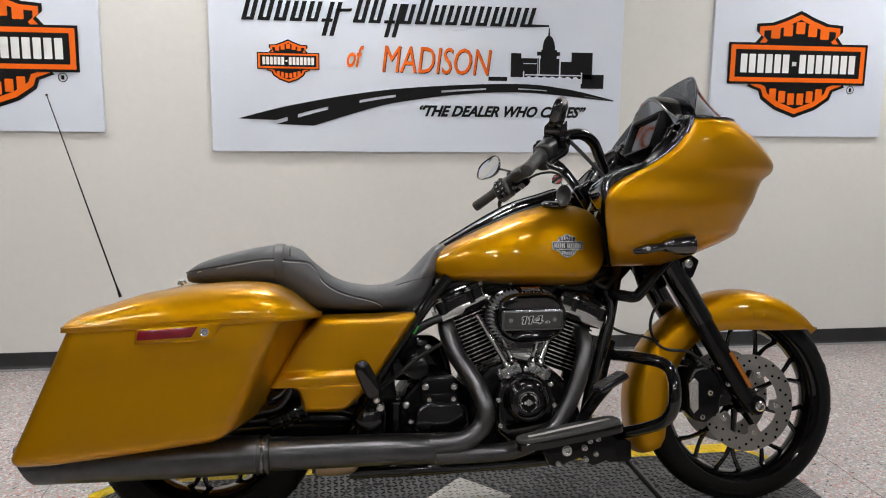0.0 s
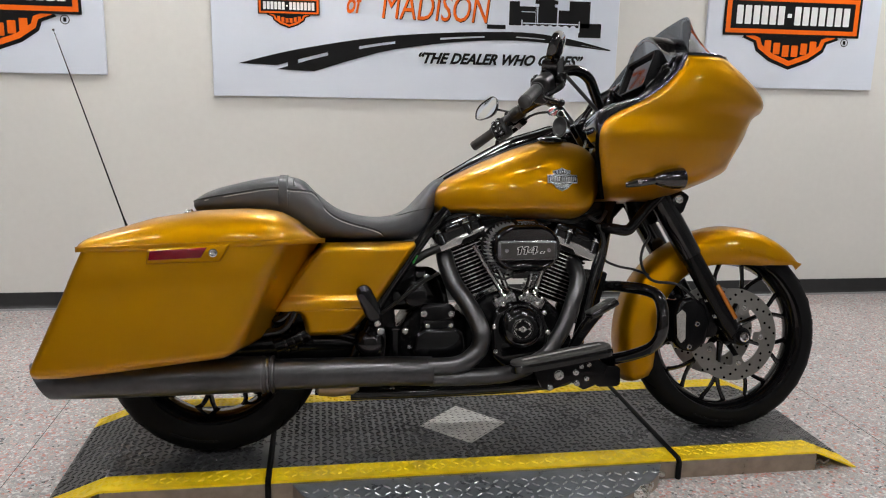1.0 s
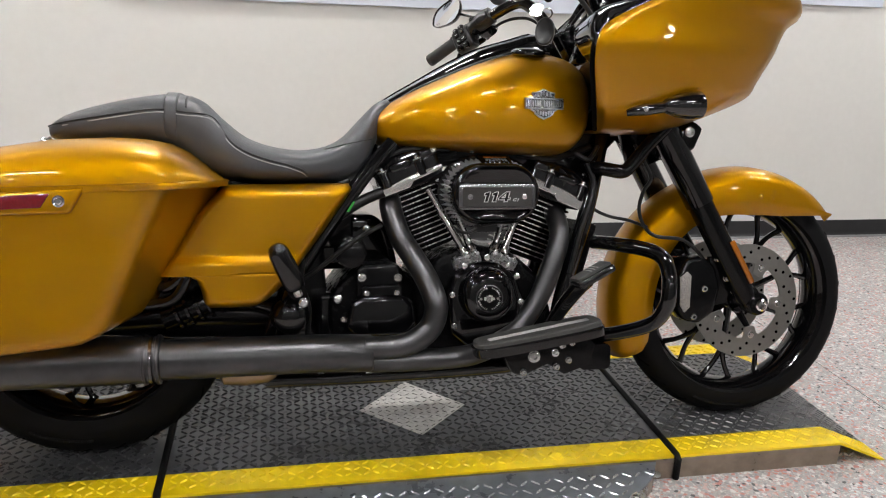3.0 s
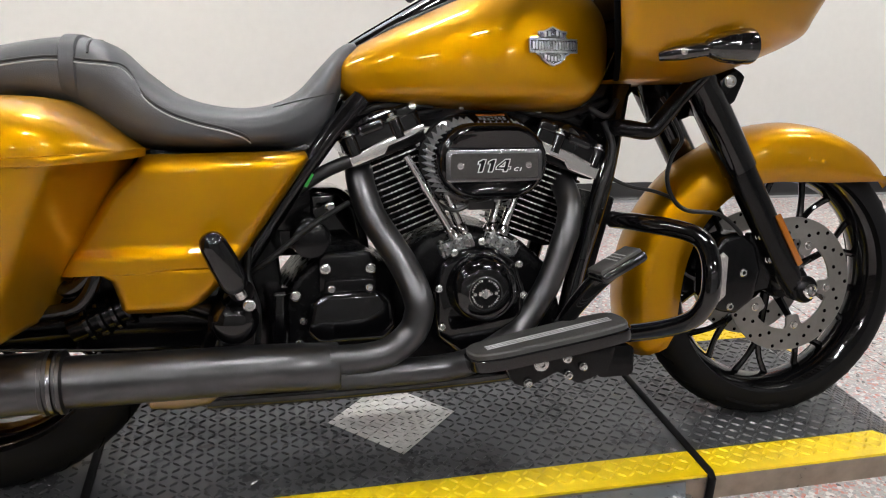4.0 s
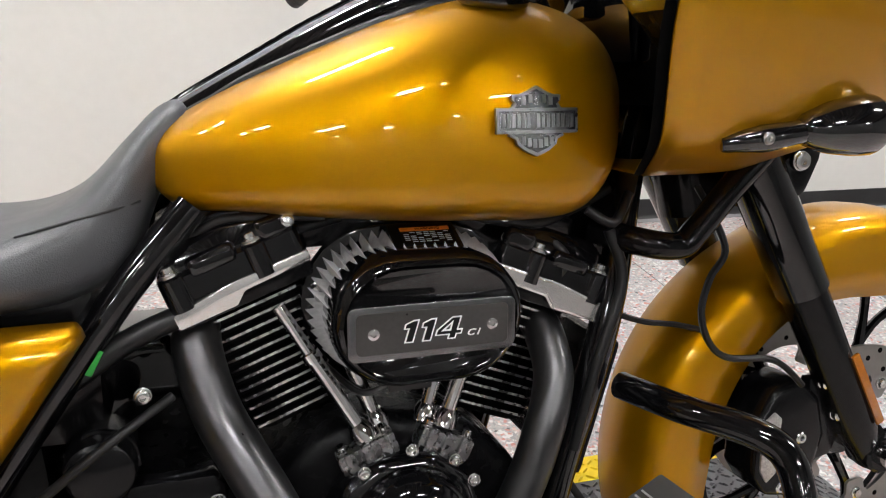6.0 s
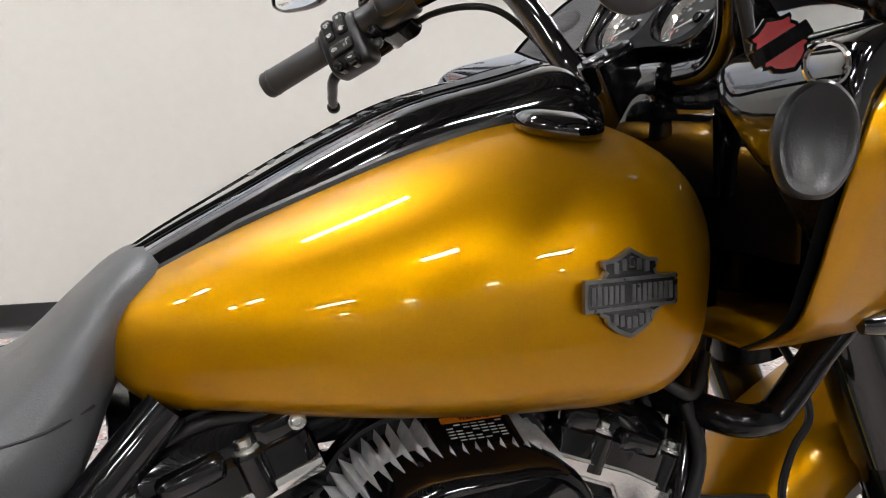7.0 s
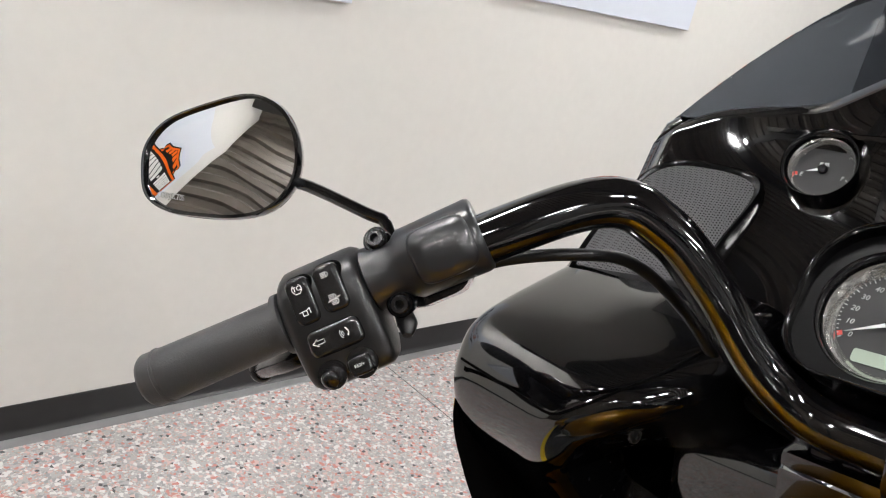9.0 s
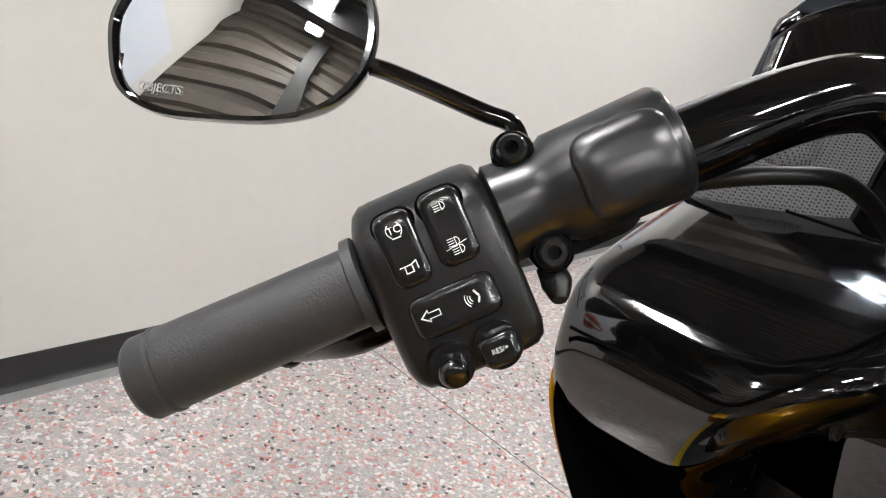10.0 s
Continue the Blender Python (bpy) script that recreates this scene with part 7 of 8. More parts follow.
for p in path:
    front = Vector((p.x + 0.03 + 0.10 * (1 - abs(p.y) / 0.33), p.y * 0.985, p.z - 0.004))
    rings.append([p + Vector((0.003, 0, -0.012)), p + Vector((-0.001, 0, -0.004)), p, p + Vector((0.008, 0, 0.003)), front, front - Vector((0, 0, 0.05))])
skin(bm, rings, False, False)
part("dash_brow", bm, GLOSS, bike, "gloss black brow under the windscreen", sharp=70)

# front indicators
for s in (-1, 1):
    bm = bmesh.new()
    lathe(bm, [(-0.046, 0.007), (-0.036, 0.016), (-0.01, 0.0255), (0.02, 0.0305), (0.040, 0.0315), (0.045, 0.030)], (0.478, s * 0.288, 0.786), (1, -0.03 * s, 0.05), 26)
    sig = part("indicator", bm, PIANO, bike, "gloss black bullet indicator", sharp=50)
    bm = bmesh.new()
    lathe(bm, [(0.041, 0.0295), (0.047, 0.028), (0.051, 0.018), (0.052, 0.0)], (0.478, s * 0.288, 0.786), (1, -0.03 * s, 0.05), 26)
    part("lens", bm, SMOKE_CHROME, sig, "smoked indicator lens")
    bm = bmesh.new()
    tube(bm, [(0.360, s * 0.27, 0.770), (0.395, s * 0.285, 0.776), (0.44, s * 0.288, 0.782)], [0.008, 0.014, 0.012], 12)
    part("indicator_arm", bm, PIANO, sig)
    bolt(sig, (0.392, s * 0.298, 0.777), (0, s, 0), 0.0055, 0.003)


# ---- handlebar and controls ----
def bar_frame(s):
    """Along the grip (a), up the switch face (v) and out of it (n), mirrored for the right side."""
    e = Vector((0.043, 0.385, 0.950)) if s > 0 else Vector((0.030, 0.400, 0.975))
    h = Vector((0.190, 0.248, 1.058)) if s > 0 else Vector((0.125, 0.287, 1.061))
    d = (h - e).normalized()
    n = Vector((-0.757, -0.606, 0.247))
    n = (n - d * n.dot(d)).normalized()
    v = n.cross(d)
    flip = Vector((1, s, 1))

    def at(a, u=0.0, w=0.0):
        p = e + d * a + v * u + n * w
        return Vector((p.x * flip.x, p.y * flip.y, p.z))

    def way(a, u, w):
        q = d * a + v * u + n * w
        return Vector((q.x, q.y * s, q.z)).normalized()
    return at, way


def patch(bm, at, outline, w0, w1, shrink=0.0):
    """A raised button: an outline in (a, v) from height w0 to w1."""
    c = (sum(p[0] for p in outline) / len(outline), sum(p[1] for p in outline) / len(outline))
    ring = lambda k, w: [at(c[0] + (a - c[0]) * k, c[1] + (u - c[1]) * k, w) for a, u in outline]
    b = bmesh.new()
    skin(b, [ring(1.0, w0), ring(1.0, w1 - 0.0022), ring(0.97, w1 - 0.0008), ring(0.88, w1), ring(0.55, w1 - 0.0002)])
    return join(bm, b)


bm = bmesh.new()
right = [(0.350, 0.0, 0.958), (0.352, 0.055, 0.957), (0.350, 0.100, 0.962), (0.334, 0.133, 0.990), (0.305, 0.158, 1.040), (0.280, 0.179, 1.073), (0.248, 0.203, 1.087), (0.190, 0.248, 1.058), (0.115, 0.318, 1.003)]
tube(bm, [(0.091, -0.327, 1.031), (0.125, -0.287, 1.061), (0.156, -0.258, 1.084)] + [(x - (0.014 if y > 0.2 else 0), -y * 1.02, z + 0.088 * y) for x, y, z in right[6::-1]] + right[1:], 0.0160, 20, 7)
bar = part("handlebar", bm, PIANO, bike, "tall gloss black handlebar", sharp=70)
bm = bmesh.new()
slab(bm, round_rect(0.052, 0.042, 0.012, 3, (0.352, 0.956)), -0.048, 0.048, 0.006)
box(bm, (0.36, 0, 0.925), (0.07, 0.09, 0.05), None, 0.01)
part("bar_clamp", bm, PIANO, bike, "gloss black handlebar clamp")
bm = bmesh.new()
R = rotation(0, -30, 0)
mi = Matrix.Translation((0.313, 0.020, 0.985)) @ R.to_4x4()
o = stadium(0.066, 0.038, 10)
b = bmesh.new()
skin(b, [[(x * 0.96, y * 0.94, -0.070) for x, y in o], [(x, y, -0.006) for x, y in o], [(x, y, -0.001) for x, y in o], [(x * 0.95, y * 0.91, 0.0015) for x, y in o], [(x * 0.88, y * 0.80, 0.0010) for x, y in o]])
b.transform(mi)
ign = part("ignition_switch", b, GLOSS, bike, "gloss black ignition switch block", sharp=50)
for name, x, r, mt_ in (("ignition_lock", -0.014, 0.0125, SMOKE_CHROME), ("lamp_button", 0.016, 0.0095, PLASTIC)):
    bm = bmesh.new()
    lathe(bm, [(0.0, r), (0.0022, r), (0.003, r * 0.86), (0.0022, r * 0.7), (0.0024, 0.0)], mi @ Vector((x, 0, 0.001)), R @ Vector((0, 0, 1)), 24)
    part(name, bm, mt_, ign)
bm = bmesh.new()
flat(bm, round_rect(0.009, 0.002, 0.0005, 2), mi @ Matrix.Translation((-0.014, 0, 0.0034)), 0.0004)
part("lock_mark", bm, INK, ign)
# switch shelf ahead of the console
for s in (-1, 1):
    bm = bmesh.new()
    box(bm, (0.376, s * 0.058, 0.936), (0.066, 0.108, 0.018), rotation(0, -12, 0), 0.005)
    sh = part("switch_shelf", bm, PIANO, bike, "gloss black switch shelf")
    for k in range(3):
        bm = bmesh.new()
        box(bm, (0.361, s * (0.050 + k * 0.0195), 0.944), (0.024, 0.0155, 0.008), rotation(0, -20, 0), 0.003)
        part("rocker", bm, RUBBER, sh, "grey rubber rocker switch")
bm = bmesh.new()
slab(bm, [(0.37, 0.80), (0.365, 0.905), (0.375, 0.92), (0.52, 0.93), (0.55, 0.80)], -0.20, 0.20, 0.012)
part("dash_underside", bm, PIANO, bike)
bm = bmesh.new()
slab(bm, [(0.342, 0.926), (0.350, 0.932), (0.362, 0.930), (0.362, 0.85), (0.352, 0.85)], -0.112, 0.112, 0.004)
part("neck_cover", bm, PIANO, bike, "gloss black steering head cover")


def controls(s):
    at, way = bar_frame(s)
    bm = bmesh.new()
    tube(bm, [at(a) for a in (0.0, 0.003, 0.02, 0.09, 0.100)], [0.0155, 0.0175, 0.0172, 0.0165, 0.0165], 28, 1, False)
    grip = part("grip", bm, RUBBER, bike, "black rubber hand grip", sharp=60)
    bm = bmesh.new()
    tube(bm, [at(a) for a in (0.0945, 0.0955, 0.0995, 0.1005)], [0.0165, 0.0195, 0.0195, 0.017], 28, 1, False)
    part("grip_flange", bm, RUBBER, grip)
    bm = bmesh.new()
    tube(bm, [at(a) for a in (0.0105, 0.0112, 0.0128, 0.0135)], [0.0171, 0.0180, 0.0180, 0.0171], 28, 1, False)
    part("grip_ring", bm, RUBBER, grip)
    # switch housing: rounded box round the bar, fuller below
    bm = bmesh.new()
    rings = []
    face = [(0.026, 0.006), (0.030, -0.008), (0.026, -0.022), (0.010, -0.030), (-0.03, -0.030), (-0.043, -0.020), (-0.048, -0.004), (-0.046, 0.011), (-0.030, 0.0170), (-0.005, 0.0215), (0.015, 0.0195)]
    loop = smooth_path([(u, w, 0) for u, w in face], 5, True)
    for a, k in ((0.1015, 0.80), (0.1035, 0.92), (0.107, 0.99), (0.112, 1.0), (0.147, 1.0), (0.152, 0.985), (0.1555, 0.92), (0.157, 0.80)):
        rings.append([at(a, -0.008 + (p.x + 0.008) * k, p.y * k) for p in loop])
    skin(bm, rings)
    box_ = part("switch_housing", bm, PLASTIC, bike, "satin black switch housing with rocker buttons", sharp=55)
    def rocker(name, a0, a1, u0, u1, w0, lift=0.0055, r=0.0045, tilt=0.0):
        o = [(a + (u - (u0 + u1) / 2) * tilt, u) for a, u in round_rect(a1 - a0, u1 - u0, r, 4, ((a0 + a1) / 2, (u0 + u1) / 2))]
        bm_ = bmesh.new()
        patch(bm_, at, [(p[0], p[1]) for p in round_rect(a1 - a0 + 0.0028, u1 - u0 + 0.0028, r + 0.0012, 4, ((a0 + a1) / 2, (u0 + u1) / 2))], w0 - 0.004, w0 + 0.0008)
        part("button_well", bm_, WELL, box_)
        bm_ = bmesh.new()
        patch(bm_, at, o, w0 - 0.003, w0 + lift)
        return part(name, bm_, BUTTON, box_, "black rocker button", sharp=60)
    rocker("button", 0.1115, 0.1265, -0.0085, 0.0205, 0.0195)
    rocker("button", 0.1300, 0.1460, -0.0075, 0.0215, 0.0195)
    rocker("button", 0.1115, 0.1460, -0.0290, -0.0125, 0.0165)
    bm = bmesh.new()
    tube(bm, [at(0.1185, -0.040, 0.008), at(0.1185, -0.0412, 0.019)], [0.0088, 0.0088], 20, 1, False)
    part("joystick_collar", bm, BUTTON, box_)
    bm = bmesh.new()
    tube(bm, [at(0.1185, -0.041, 0.014), at(0.1185, -0.042, 0.020), at(0.1185, -0.0432, 0.026), at(0.1185, -0.044, 0.028)], [0.0052, 0.0058, 0.0056, 0.0036], 18, 3)
    part("joystick", bm, BUTTON, box_, "small black joystick")
    bm = bmesh.new()
    tube(bm, [at(0.1375, -0.040, 0.008), at(0.1375, -0.041, 0.017)], [0.0095, 0.0095], 20, 1, False)
    part("cruise_collar", bm, BUTTON, box_)
    bm = bmesh.new()
    patch(bm, at, round_rect(0.0145, 0.0115, 0.003, 3, (0.1375, -0.0420)), 0.012, 0.0245)
    part("cruise_rocker", bm, BUTTON, box_, "grey cruise rocker", sharp=60)
    # clamp with bosses and socket bolts
    bm = bmesh.new()
    tube(bm, [at(a, 0.004) for a in (0.1565, 0.158, 0.164, 0.172, 0.180, 0.184, 0.2285, 0.231, 0.232)], [0.018, 0.0205, 0.0200, 0.0195, 0.0200, 0.0225, 0.0235, 0.0225, 0.0205], 32, 1, False)
    cl = part("lever_clamp", bm, CLAMP, bike, "satin black lever clamp", sharp=60)
    bm = bmesh.new()
    b = bmesh.new()
    rings = []
    for k, h in ((1.0, 0.0215), (0.97, 0.0252), (0.86, 0.0266), (0.5, 0.0270)):
        ring = []
        for a, g_ in [(0.2075 + 0.0195 * k * math.copysign(abs(math.cos(q)) ** 0.45, math.cos(q)), 0.78 * k * math.copysign(abs(math.sin(q)) ** 0.45, math.sin(q))) for q in np.linspace(0, 2 * math.pi, 40, endpoint=False)]:
            ring.append(at(a, 0.004 + h * math.sin(g_ - 0.1), h * math.cos(g_ - 0.1)))
        rings.append(ring)
    skin(b, rings)
    join(bm, b)
    part("clamp_pad", bm, CLAMP, cl, sharp=70)
    for a, u in ((0.1715, 0.0225), (0.1705, -0.0165)):
        bm = bmesh.new()
        ax = way(0, 0.25 if u > 0 else -0.1, 1)
        p = at(a, u, 0.003)
        lathe(bm, [(-0.012, 0.0085), (0.007, 0.0085), (0.0085, 0.0075)], p, ax, 22)
        part("boss", bm, SATIN, cl)
        bm = bmesh.new()
        lathe(bm, [(0.0075, 0.0060), (0.0105, 0.0060), (0.0116, 0.0050), (0.0116, 0.0028), (0.008, 0.0026), (0.008, 0.0)], p, ax, 20)
        part("socket_bolt", bm, BUTTON, cl, "black socket bolt")
    # lever and its perch
    bm = bmesh.new()
    tip_at = Vector((0.144, 0.420, 0.927)) if s > 0 else Vector((0.116, -0.452, 0.968))
    run = [(0.126, 0.336, 0.970), (0.132, 0.385, 0.944)] if s > 0 else [(0.098, -0.368, 0.999), (0.104, -0.417, 0.980)]
    tube(bm, [at(0.190, -0.004, -0.030), at(0.160, -0.010, -0.048), *run, tip_at], [0.010, 0.008, 0.0075, 0.007, 0.0065], 12, 5)
    tip = bmesh.new()
    bmesh.ops.create_uvsphere(tip, u_segments=14, v_segments=10, radius=0.0095, matrix=Matrix.Translation(tip_at))
    join(bm, tip)
    part("lever", bm, SATIN, bike, "black hand lever with ball end", sharp=60)
    bm = bmesh.new()
    b = bmesh.new()
    skin(b, [[at(a, u, w) for a, u in round_rect(0.048, 0.034, 0.014, 5, (0.192, -0.006))] for w in (-0.042, -0.012)])
    bevel(b, 0.007, 3)
    join(bm, b)
    lathe(bm, [(-0.050, 0.0), (-0.050, 0.007), (-0.047, 0.010), (-0.010, 0.010)], at(0.176, -0.012, 0), way(0, 0, 1), 18)
    part("lever_perch", bm, GLOSS, bike, "gloss black lever perch", sharp=50)
    bm = bmesh.new()
    tube(bm, [at(0.168, -0.022, -0.002), at(0.168, -0.030, 0.0), at(0.166, -0.036, 0.004)], [0.0055, 0.0065, 0.003], 12, 4)
    part("trigger_switch", bm, PLASTIC, bike, "black trigger switch")
    # mirror
    c = Vector((0.101, 0.399, 1.093)) if s > 0 else Vector((0.120, -0.390, 1.130))
    n = Vector((-0.857, -0.400 * s, 0.326)).normalized()
    up = Vector((0, 0, 1)) - n * n.z
    up.normalize()
    u = up.cross(n)                      # rider's right for a plane that faces the rider
    shape = [(-0.066, -0.020), (-0.068, -0.001), (-0.055, 0.018), (-0.023, 0.033), (0.010, 0.042), (0.038, 0.033), (0.054, 0.010), (0.056, -0.014), (0.043, -0.033), (0.020, -0.042), (-0.009, -0.045), (-0.037, -0.045), (-0.057, -0.037)]
    if s < 0:
        shape = [(-a, b) for a, b in shape][::-1]
    o = smooth_path([(a, b, 0) for a, b in shape], 5, True)
    put = lambda k, w: [c + u * p.x * k + up * p.y * k + n * w for p in o]
    bm = bmesh.new()
    skin(bm, [put(0.40, -0.020), put(0.78, -0.016), put(0.97, -0.006), put(1.0, 0.0), put(0.985, 0.0035), put(0.955, 0.0035), put(0.94, 0.001)])
    mr = part("mirror", bm, PIANO, bike, "black oval handlebar mirror", sharp=60)
    bm = bmesh.new()
    rings = [[c + u * p.x * k + up * p.y * k + n * (0.0006 + 0.0028 * (1 - k * k)) for p in o] for k in (0.948, 0.7, 0.4, 0.05)]
    skin(bm, rings, True, True)
    part("mirror_glass", bm, MIRROR, mr, "convex mirror glass", sharp=80)
    edge = c + u * (0.046 if s > 0 else -0.046) - up * 0.016 - n * 0.006
    bm = bmesh.new()
    tube(bm, [at(0.176, 0.020, -0.006), at(0.1777, 0.035, -0.008), at(0.168, 0.050, -0.012).lerp(edge, 0.25) if s < 0 else (0.152, 0.313, 1.066), edge.lerp(at(0.168, 0.050, -0.012), 0.3) if s < 0 else (0.130, 0.353, 1.079), edge, edge.lerp(c, 0.5) - n * 0.012], 0.0040, 14, 6)
    part("mirror_stem", bm, PIANO, mr, sharp=60)
    return at, way, box_, cl


at, way, box_l, clamp_l = controls(1)


def face_matrix(at, way, a, u, w):
    """A plane on the left switch face: own x along the bar, own y up."""
    x, y, z = way(1, 0, 0), way(0, 1, 0), way(0, 0, 1)
    m = Matrix((x, y, z)).transposed().to_4x4()
    m.translation = at(a, u, w)
    return m


def icon(name, shapes, a, u, w, mat=INK):
    bm = bmesh.new()
    for o in shapes:
        flat(bm, [(x * 0.70, y * 0.70) for x, y in o], face_matrix(at, way, a, u, w), 0.0002)
    part(name, bm, mat, box_l, smooth=False)


arc = lambda r, t, a0, a1: [(r * math.cos(radians(a0 + (a1 - a0) * i / 6)), r * math.sin(radians(a0 + (a1 - a0) * i / 6))) for i in range(7)] + [((r - t) * math.cos(radians(a1 + (a0 - a1) * i / 6)), (r - t) * math.sin(radians(a1 + (a0 - a1) * i / 6))) for i in range(7)]
lamp_shape = lambda dx, dy: [[(dx + 0.0004 + x * 0.9, dy + y) for x, y in arc(0.0024, 0.0005, -90, 90)], [(dx, dy - 0.0024), (dx + 0.0005, dy - 0.0024), (dx + 0.0005, dy + 0.0024), (dx, dy + 0.0024)]] + [[(dx - 0.0040, dy + k * 0.0013 - 0.0002), (dx - 0.0006, dy + k * 0.0013 - 0.0002), (dx - 0.0006, dy + k * 0.0013 + 0.0003), (dx - 0.0040, dy + k * 0.0013 + 0.0003)] for k in (-1.5, -0.5, 0.5, 1.5)]
ring_sides = [arc(0.0045, 0.0005, 125, 235), arc(0.0045, 0.0005, -55, 55), [(-0.0025, -0.0046), (0.0025, -0.0046), (0.0025, -0.0040), (-0.0025, -0.0040)]]
icon("traction_icon", ring_sides, 0.119, 0.0135, 0.0256)
writing("traction_letters", "TC", 0.0040, face_matrix(at, way, 0.119, 0.0135, 0.0257), INK, box_l, 0.0001)
icon("horn_icon", [[(-0.0050, 0.0012), (-0.0050, 0.0018), (0.0015, 0.0018), (0.0042, 0.0032), (0.0048, 0.0032), (0.0048, -0.0016), (0.0042, -0.0016), (0.0042, 0.0024), (0.0016, 0.0012)],
                   [(-0.0026, -0.0026), (-0.0020, -0.0022), (-0.0020, 0.0012), (-0.0026, 0.0012)], [(-0.0026, -0.0026), (0.0020, -0.0026), (0.0020, -0.0020), (-0.0026, -0.0020)],
                   [(0.0014, -0.0026), (0.0020, -0.0026), (0.0020, 0.0012), (0.0014, 0.0012)]], 0.119, -0.0015, 0.0256)
icon("beam_icon", lamp_shape(0, 0), 0.138, 0.0150, 0.0256)
icon("dip_icon", lamp_shape(0, 0.0022) + lamp_shape(0.001, -0.0024) + [[(-0.006, -0.0012), (0.006, 0.0008), (0.006, 0.0013), (-0.006, -0.0007)]], 0.138, -0.0005, 0.0256)
icon("arrow_icon", [[(-0.0065, 0.0), (-0.0015, 0.0036), (-0.0015, 0.0028), (-0.0052, 0.0)], [(-0.0065, 0.0), (-0.0052, 0.0), (-0.0015, -0.0028), (-0.0015, -0.0036)], [(-0.0015, 0.0013), (0.0048, 0.0013), (0.0048, 0.0018), (-0.0015, 0.0018)],
                    [(-0.0015, -0.0018), (0.0048, -0.0018), (0.0048, -0.0013), (-0.0015, -0.0013)], [(0.0044, -0.0018), (0.0049, -0.0018), (0.0049, 0.0018), (0.0044, 0.0018)],
                    [(-0.0018, 0.0013), (-0.0013, 0.0013), (-0.0013, 0.0034), (-0.0018, 0.0034)], [(-0.0018, -0.0034), (-0.0013, -0.0034), (-0.0013, -0.0013), (-0.0018, -0.0013)]], 0.1195, -0.0205, 0.0226)
icon("voice_icon", [arc(0.0028, 0.0005, 150, 230), arc(0.0042, 0.0005, 150, 230), arc(0.0056, 0.0005, 150, 230), [(0.0, 0.0036), (0.0012, 0.0036), (0.0030, 0.0), (0.0020, -0.0005)], [(0.0005, -0.0034), (0.0016, -0.0038), (0.0030, -0.0008), (0.0020, -0.0005)]], 0.1365, -0.0205, 0.0226)
writing("cruise_letters", "RES/+", 0.0027, face_matrix(at, way, 0.1375, -0.0418, 0.0250), INK, box_l, 0.0001)
writing("mirror_letters", "OBJECTS", 0.0055, (lambda c, n, u, up: Matrix.Translation(c - u * 0.036 - up * 0.034 + n * 0.0027) @ Matrix((u, up, n)).transposed().to_4x4())(
    Vector((0.101, 0.399, 1.093)), Vector((-0.857, -0.400, 0.326)).normalized(), *(lambda n: ((lambda up: (up.cross(n), up))((Vector((0, 0, 1)) - n * n.z).normalized()))) (Vector((-0.857, -0.400, 0.326)).normalized())), GREY_INK, bike, 0.0001)
bm = bmesh.new()
tube(bm, [at(0.205, -0.012, -0.035), at(0.235, -0.014, -0.03), (0.250, 0.222, 1.050), (0.288, 0.203, 1.045), (0.330, 0.183, 1.010), (0.365, 0.155, 0.955), (0.41, 0.12, 0.92)], 0.0042, 12, 6)
part("clutch_cable", bm, HOSE, bike, "black clutch cable", sharp=60)
bm = bmesh.new()
tube(bm, [at(0.200, -0.013, -0.036), at(0.214, -0.011, -0.035)], 0.006, 10)
part("cable_ferrule", bm, BRONZE, bike, "brass cable ferrule")

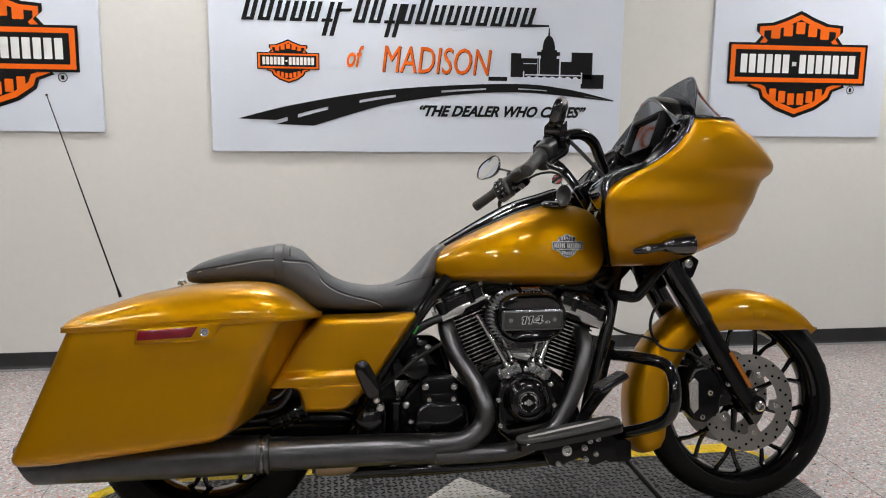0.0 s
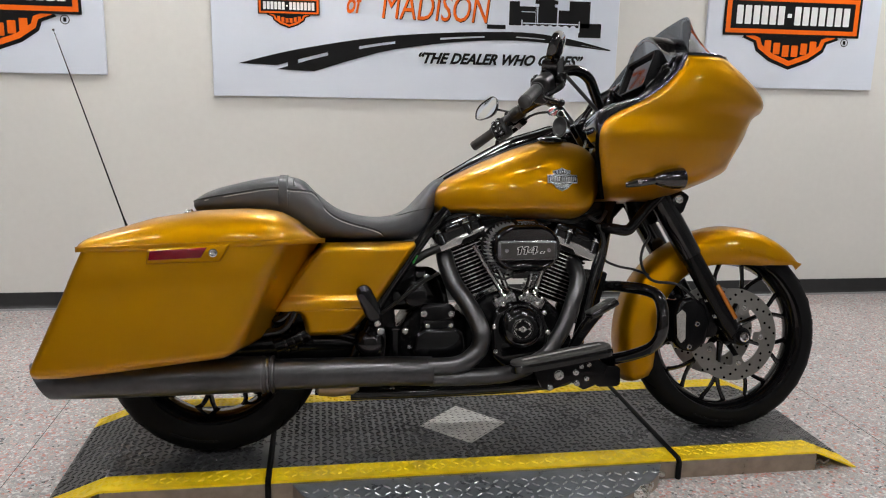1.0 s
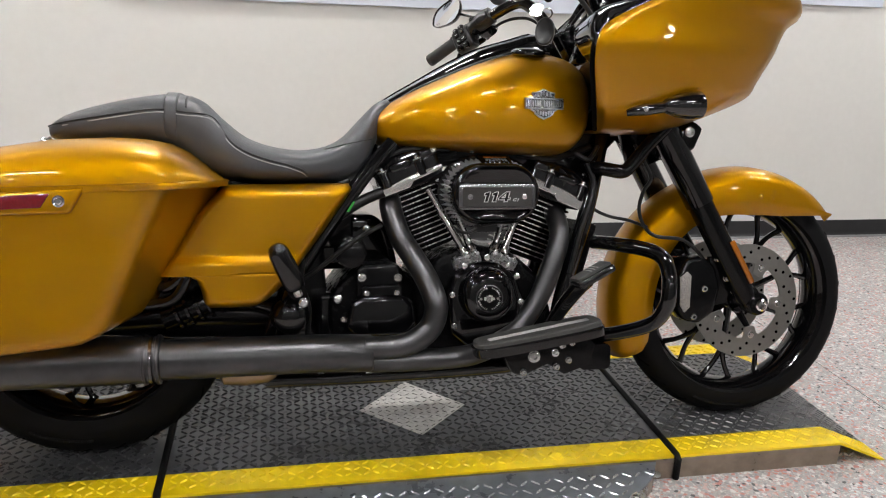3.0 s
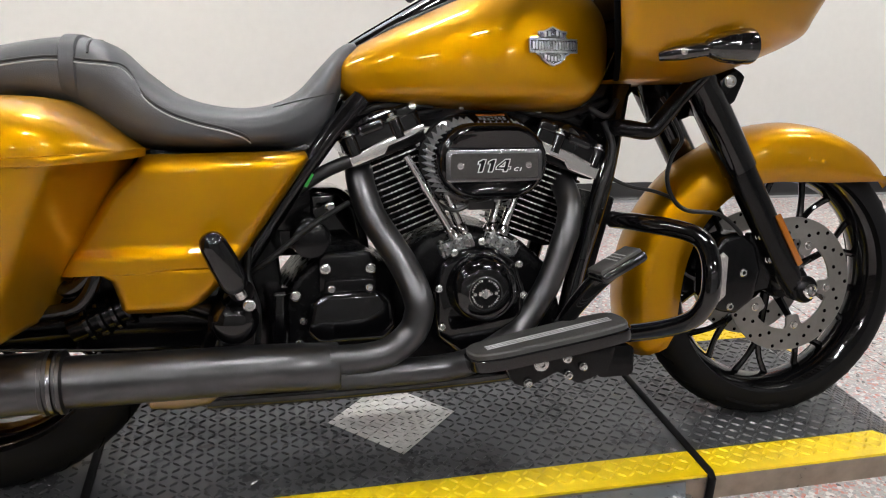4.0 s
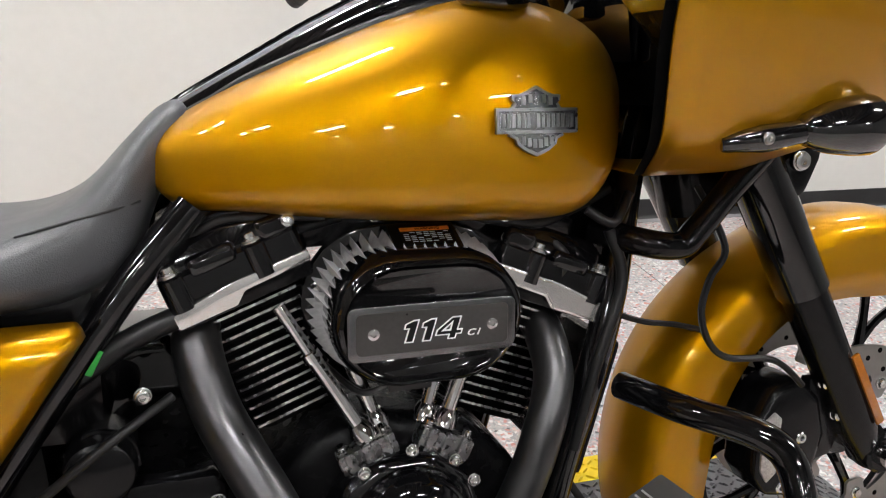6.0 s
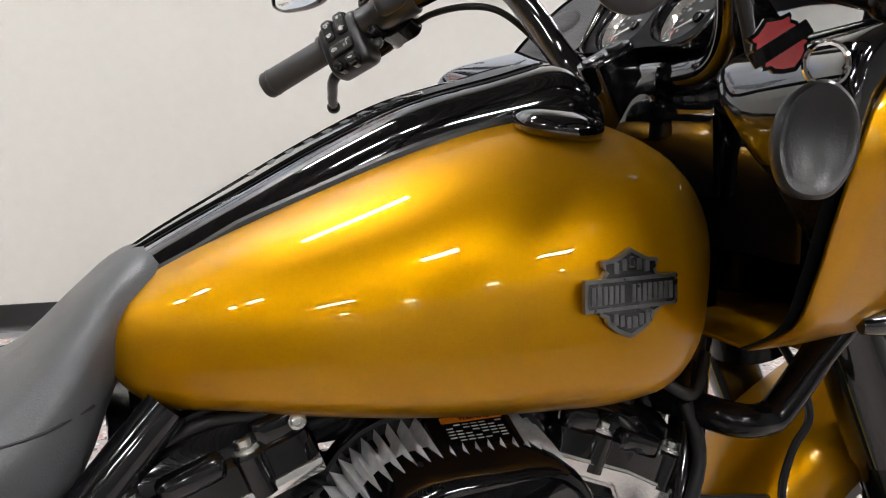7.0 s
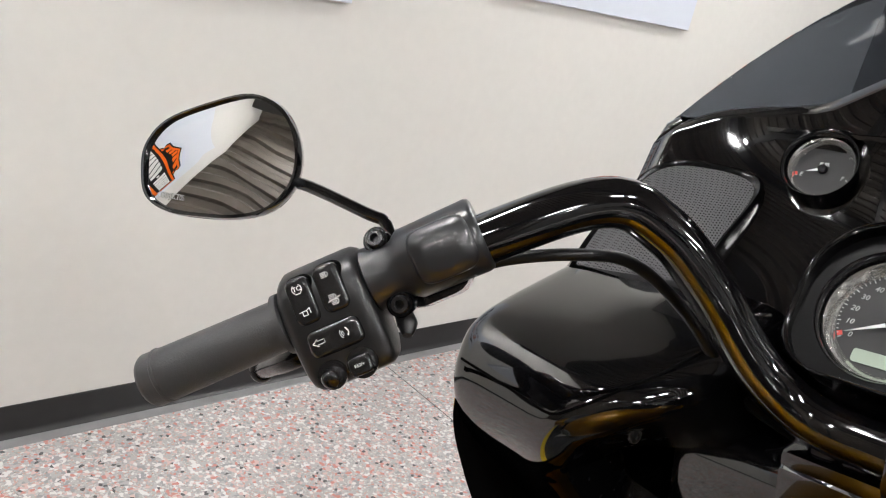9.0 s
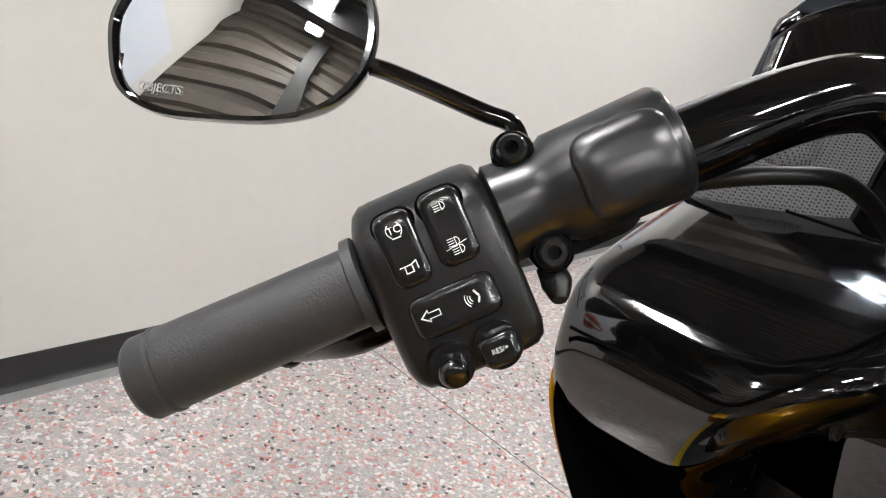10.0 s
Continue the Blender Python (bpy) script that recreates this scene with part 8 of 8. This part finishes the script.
at_r, way_r, box_r, clamp_r = controls(-1)
bm = bmesh.new()
b = bmesh.new()
skin(b, [[at_r(a, u, w) for a, u in round_rect(0.062, 0.042, 0.008, 3, (0.198, 0.030))] for w in (-0.030, 0.014)])
bevel(b, 0.005)
join(bm, b)
part("brake_reservoir", bm, PIANO, bike, "gloss black brake fluid reservoir")
bm = bmesh.new()
tube(bm, [at_r(0.225, 0.0, -0.03), (0.25, -0.22, 1.035), (0.31, -0.18, 0.99), (0.37, -0.14, 0.93), (0.42, -0.10, 0.85)], 0.0055, 10)
part("brake_line", bm, RUBBER, bike)

# key fob hung from the right-hand controls
fob = empty("key_fob", Matrix.Identity(4))
tagged(fob, "black key fob and red enamel badge on a ring", "key fob")
fc = STAND @ Vector((0.122, -0.417, 0.912))
o = [(p.x, p.y) for p in smooth_path([(0, 0.030, 0), (0.017, 0.018, 0), (0.021, -0.006, 0), (0.013, -0.026, 0), (0, -0.031, 0), (-0.013, -0.026, 0), (-0.021, -0.006, 0), (-0.017, 0.018, 0)], 5, True)]
mf = Matrix.Translation(fc) @ frame_of((-0.45, -0.85, 0.25)).to_4x4() @ Matrix.Scale(0.90, 4)
bm = bmesh.new()
b = bmesh.new()
skin(b, [[(x * 0.9, y * 0.9, -0.006) for x, y in o], [(x, y, -0.003) for x, y in o], [(x, y, 0.004) for x, y in o], [(x * 0.9, y * 0.92, 0.0065) for x, y in o], [(x * 0.72, y * 0.76, 0.0055) for x, y in o], [(x * 0.68, y * 0.72, 0.0045) for x, y in o]])
b.transform(mf)
join(bm, b)
part("fob_body", bm, PLASTIC, fob, sharp=50)
bm = bmesh.new()
ringp = [mf @ Vector((0.011 * math.cos(2 * math.pi * i / 20), 0.038 + 0.011 * math.sin(2 * math.pi * i / 20), 0)) for i in range(21)]
tube(bm, ringp, 0.0014, 6, 1, False)
part("split_ring", bm, CHROME, fob)
bm = bmesh.new()
mk = mf @ Matrix.Translation((-0.024, 0.045, -0.004)) @ rotation(0, 0, 40).to_4x4()
flat(bm, shield_outline(0.040), mk, 0.003)
part("badge_edge", bm, GLOSS, fob, smooth=False)
bm = bmesh.new()
flat(bm, shield_outline(0.034), mk @ Matrix.Translation((0, 0, 0.0025)), 0.001)
part("badge_enamel", bm, RED_BADGE, fob, smooth=False)
bm = bmesh.new()
flat(bm, round_rect(0.034, 0.008, 0.001), mk @ Matrix.Translation((0, 0, 0.003)), 0.001)
part("badge_bar", bm, GLOSS, fob, smooth=False)
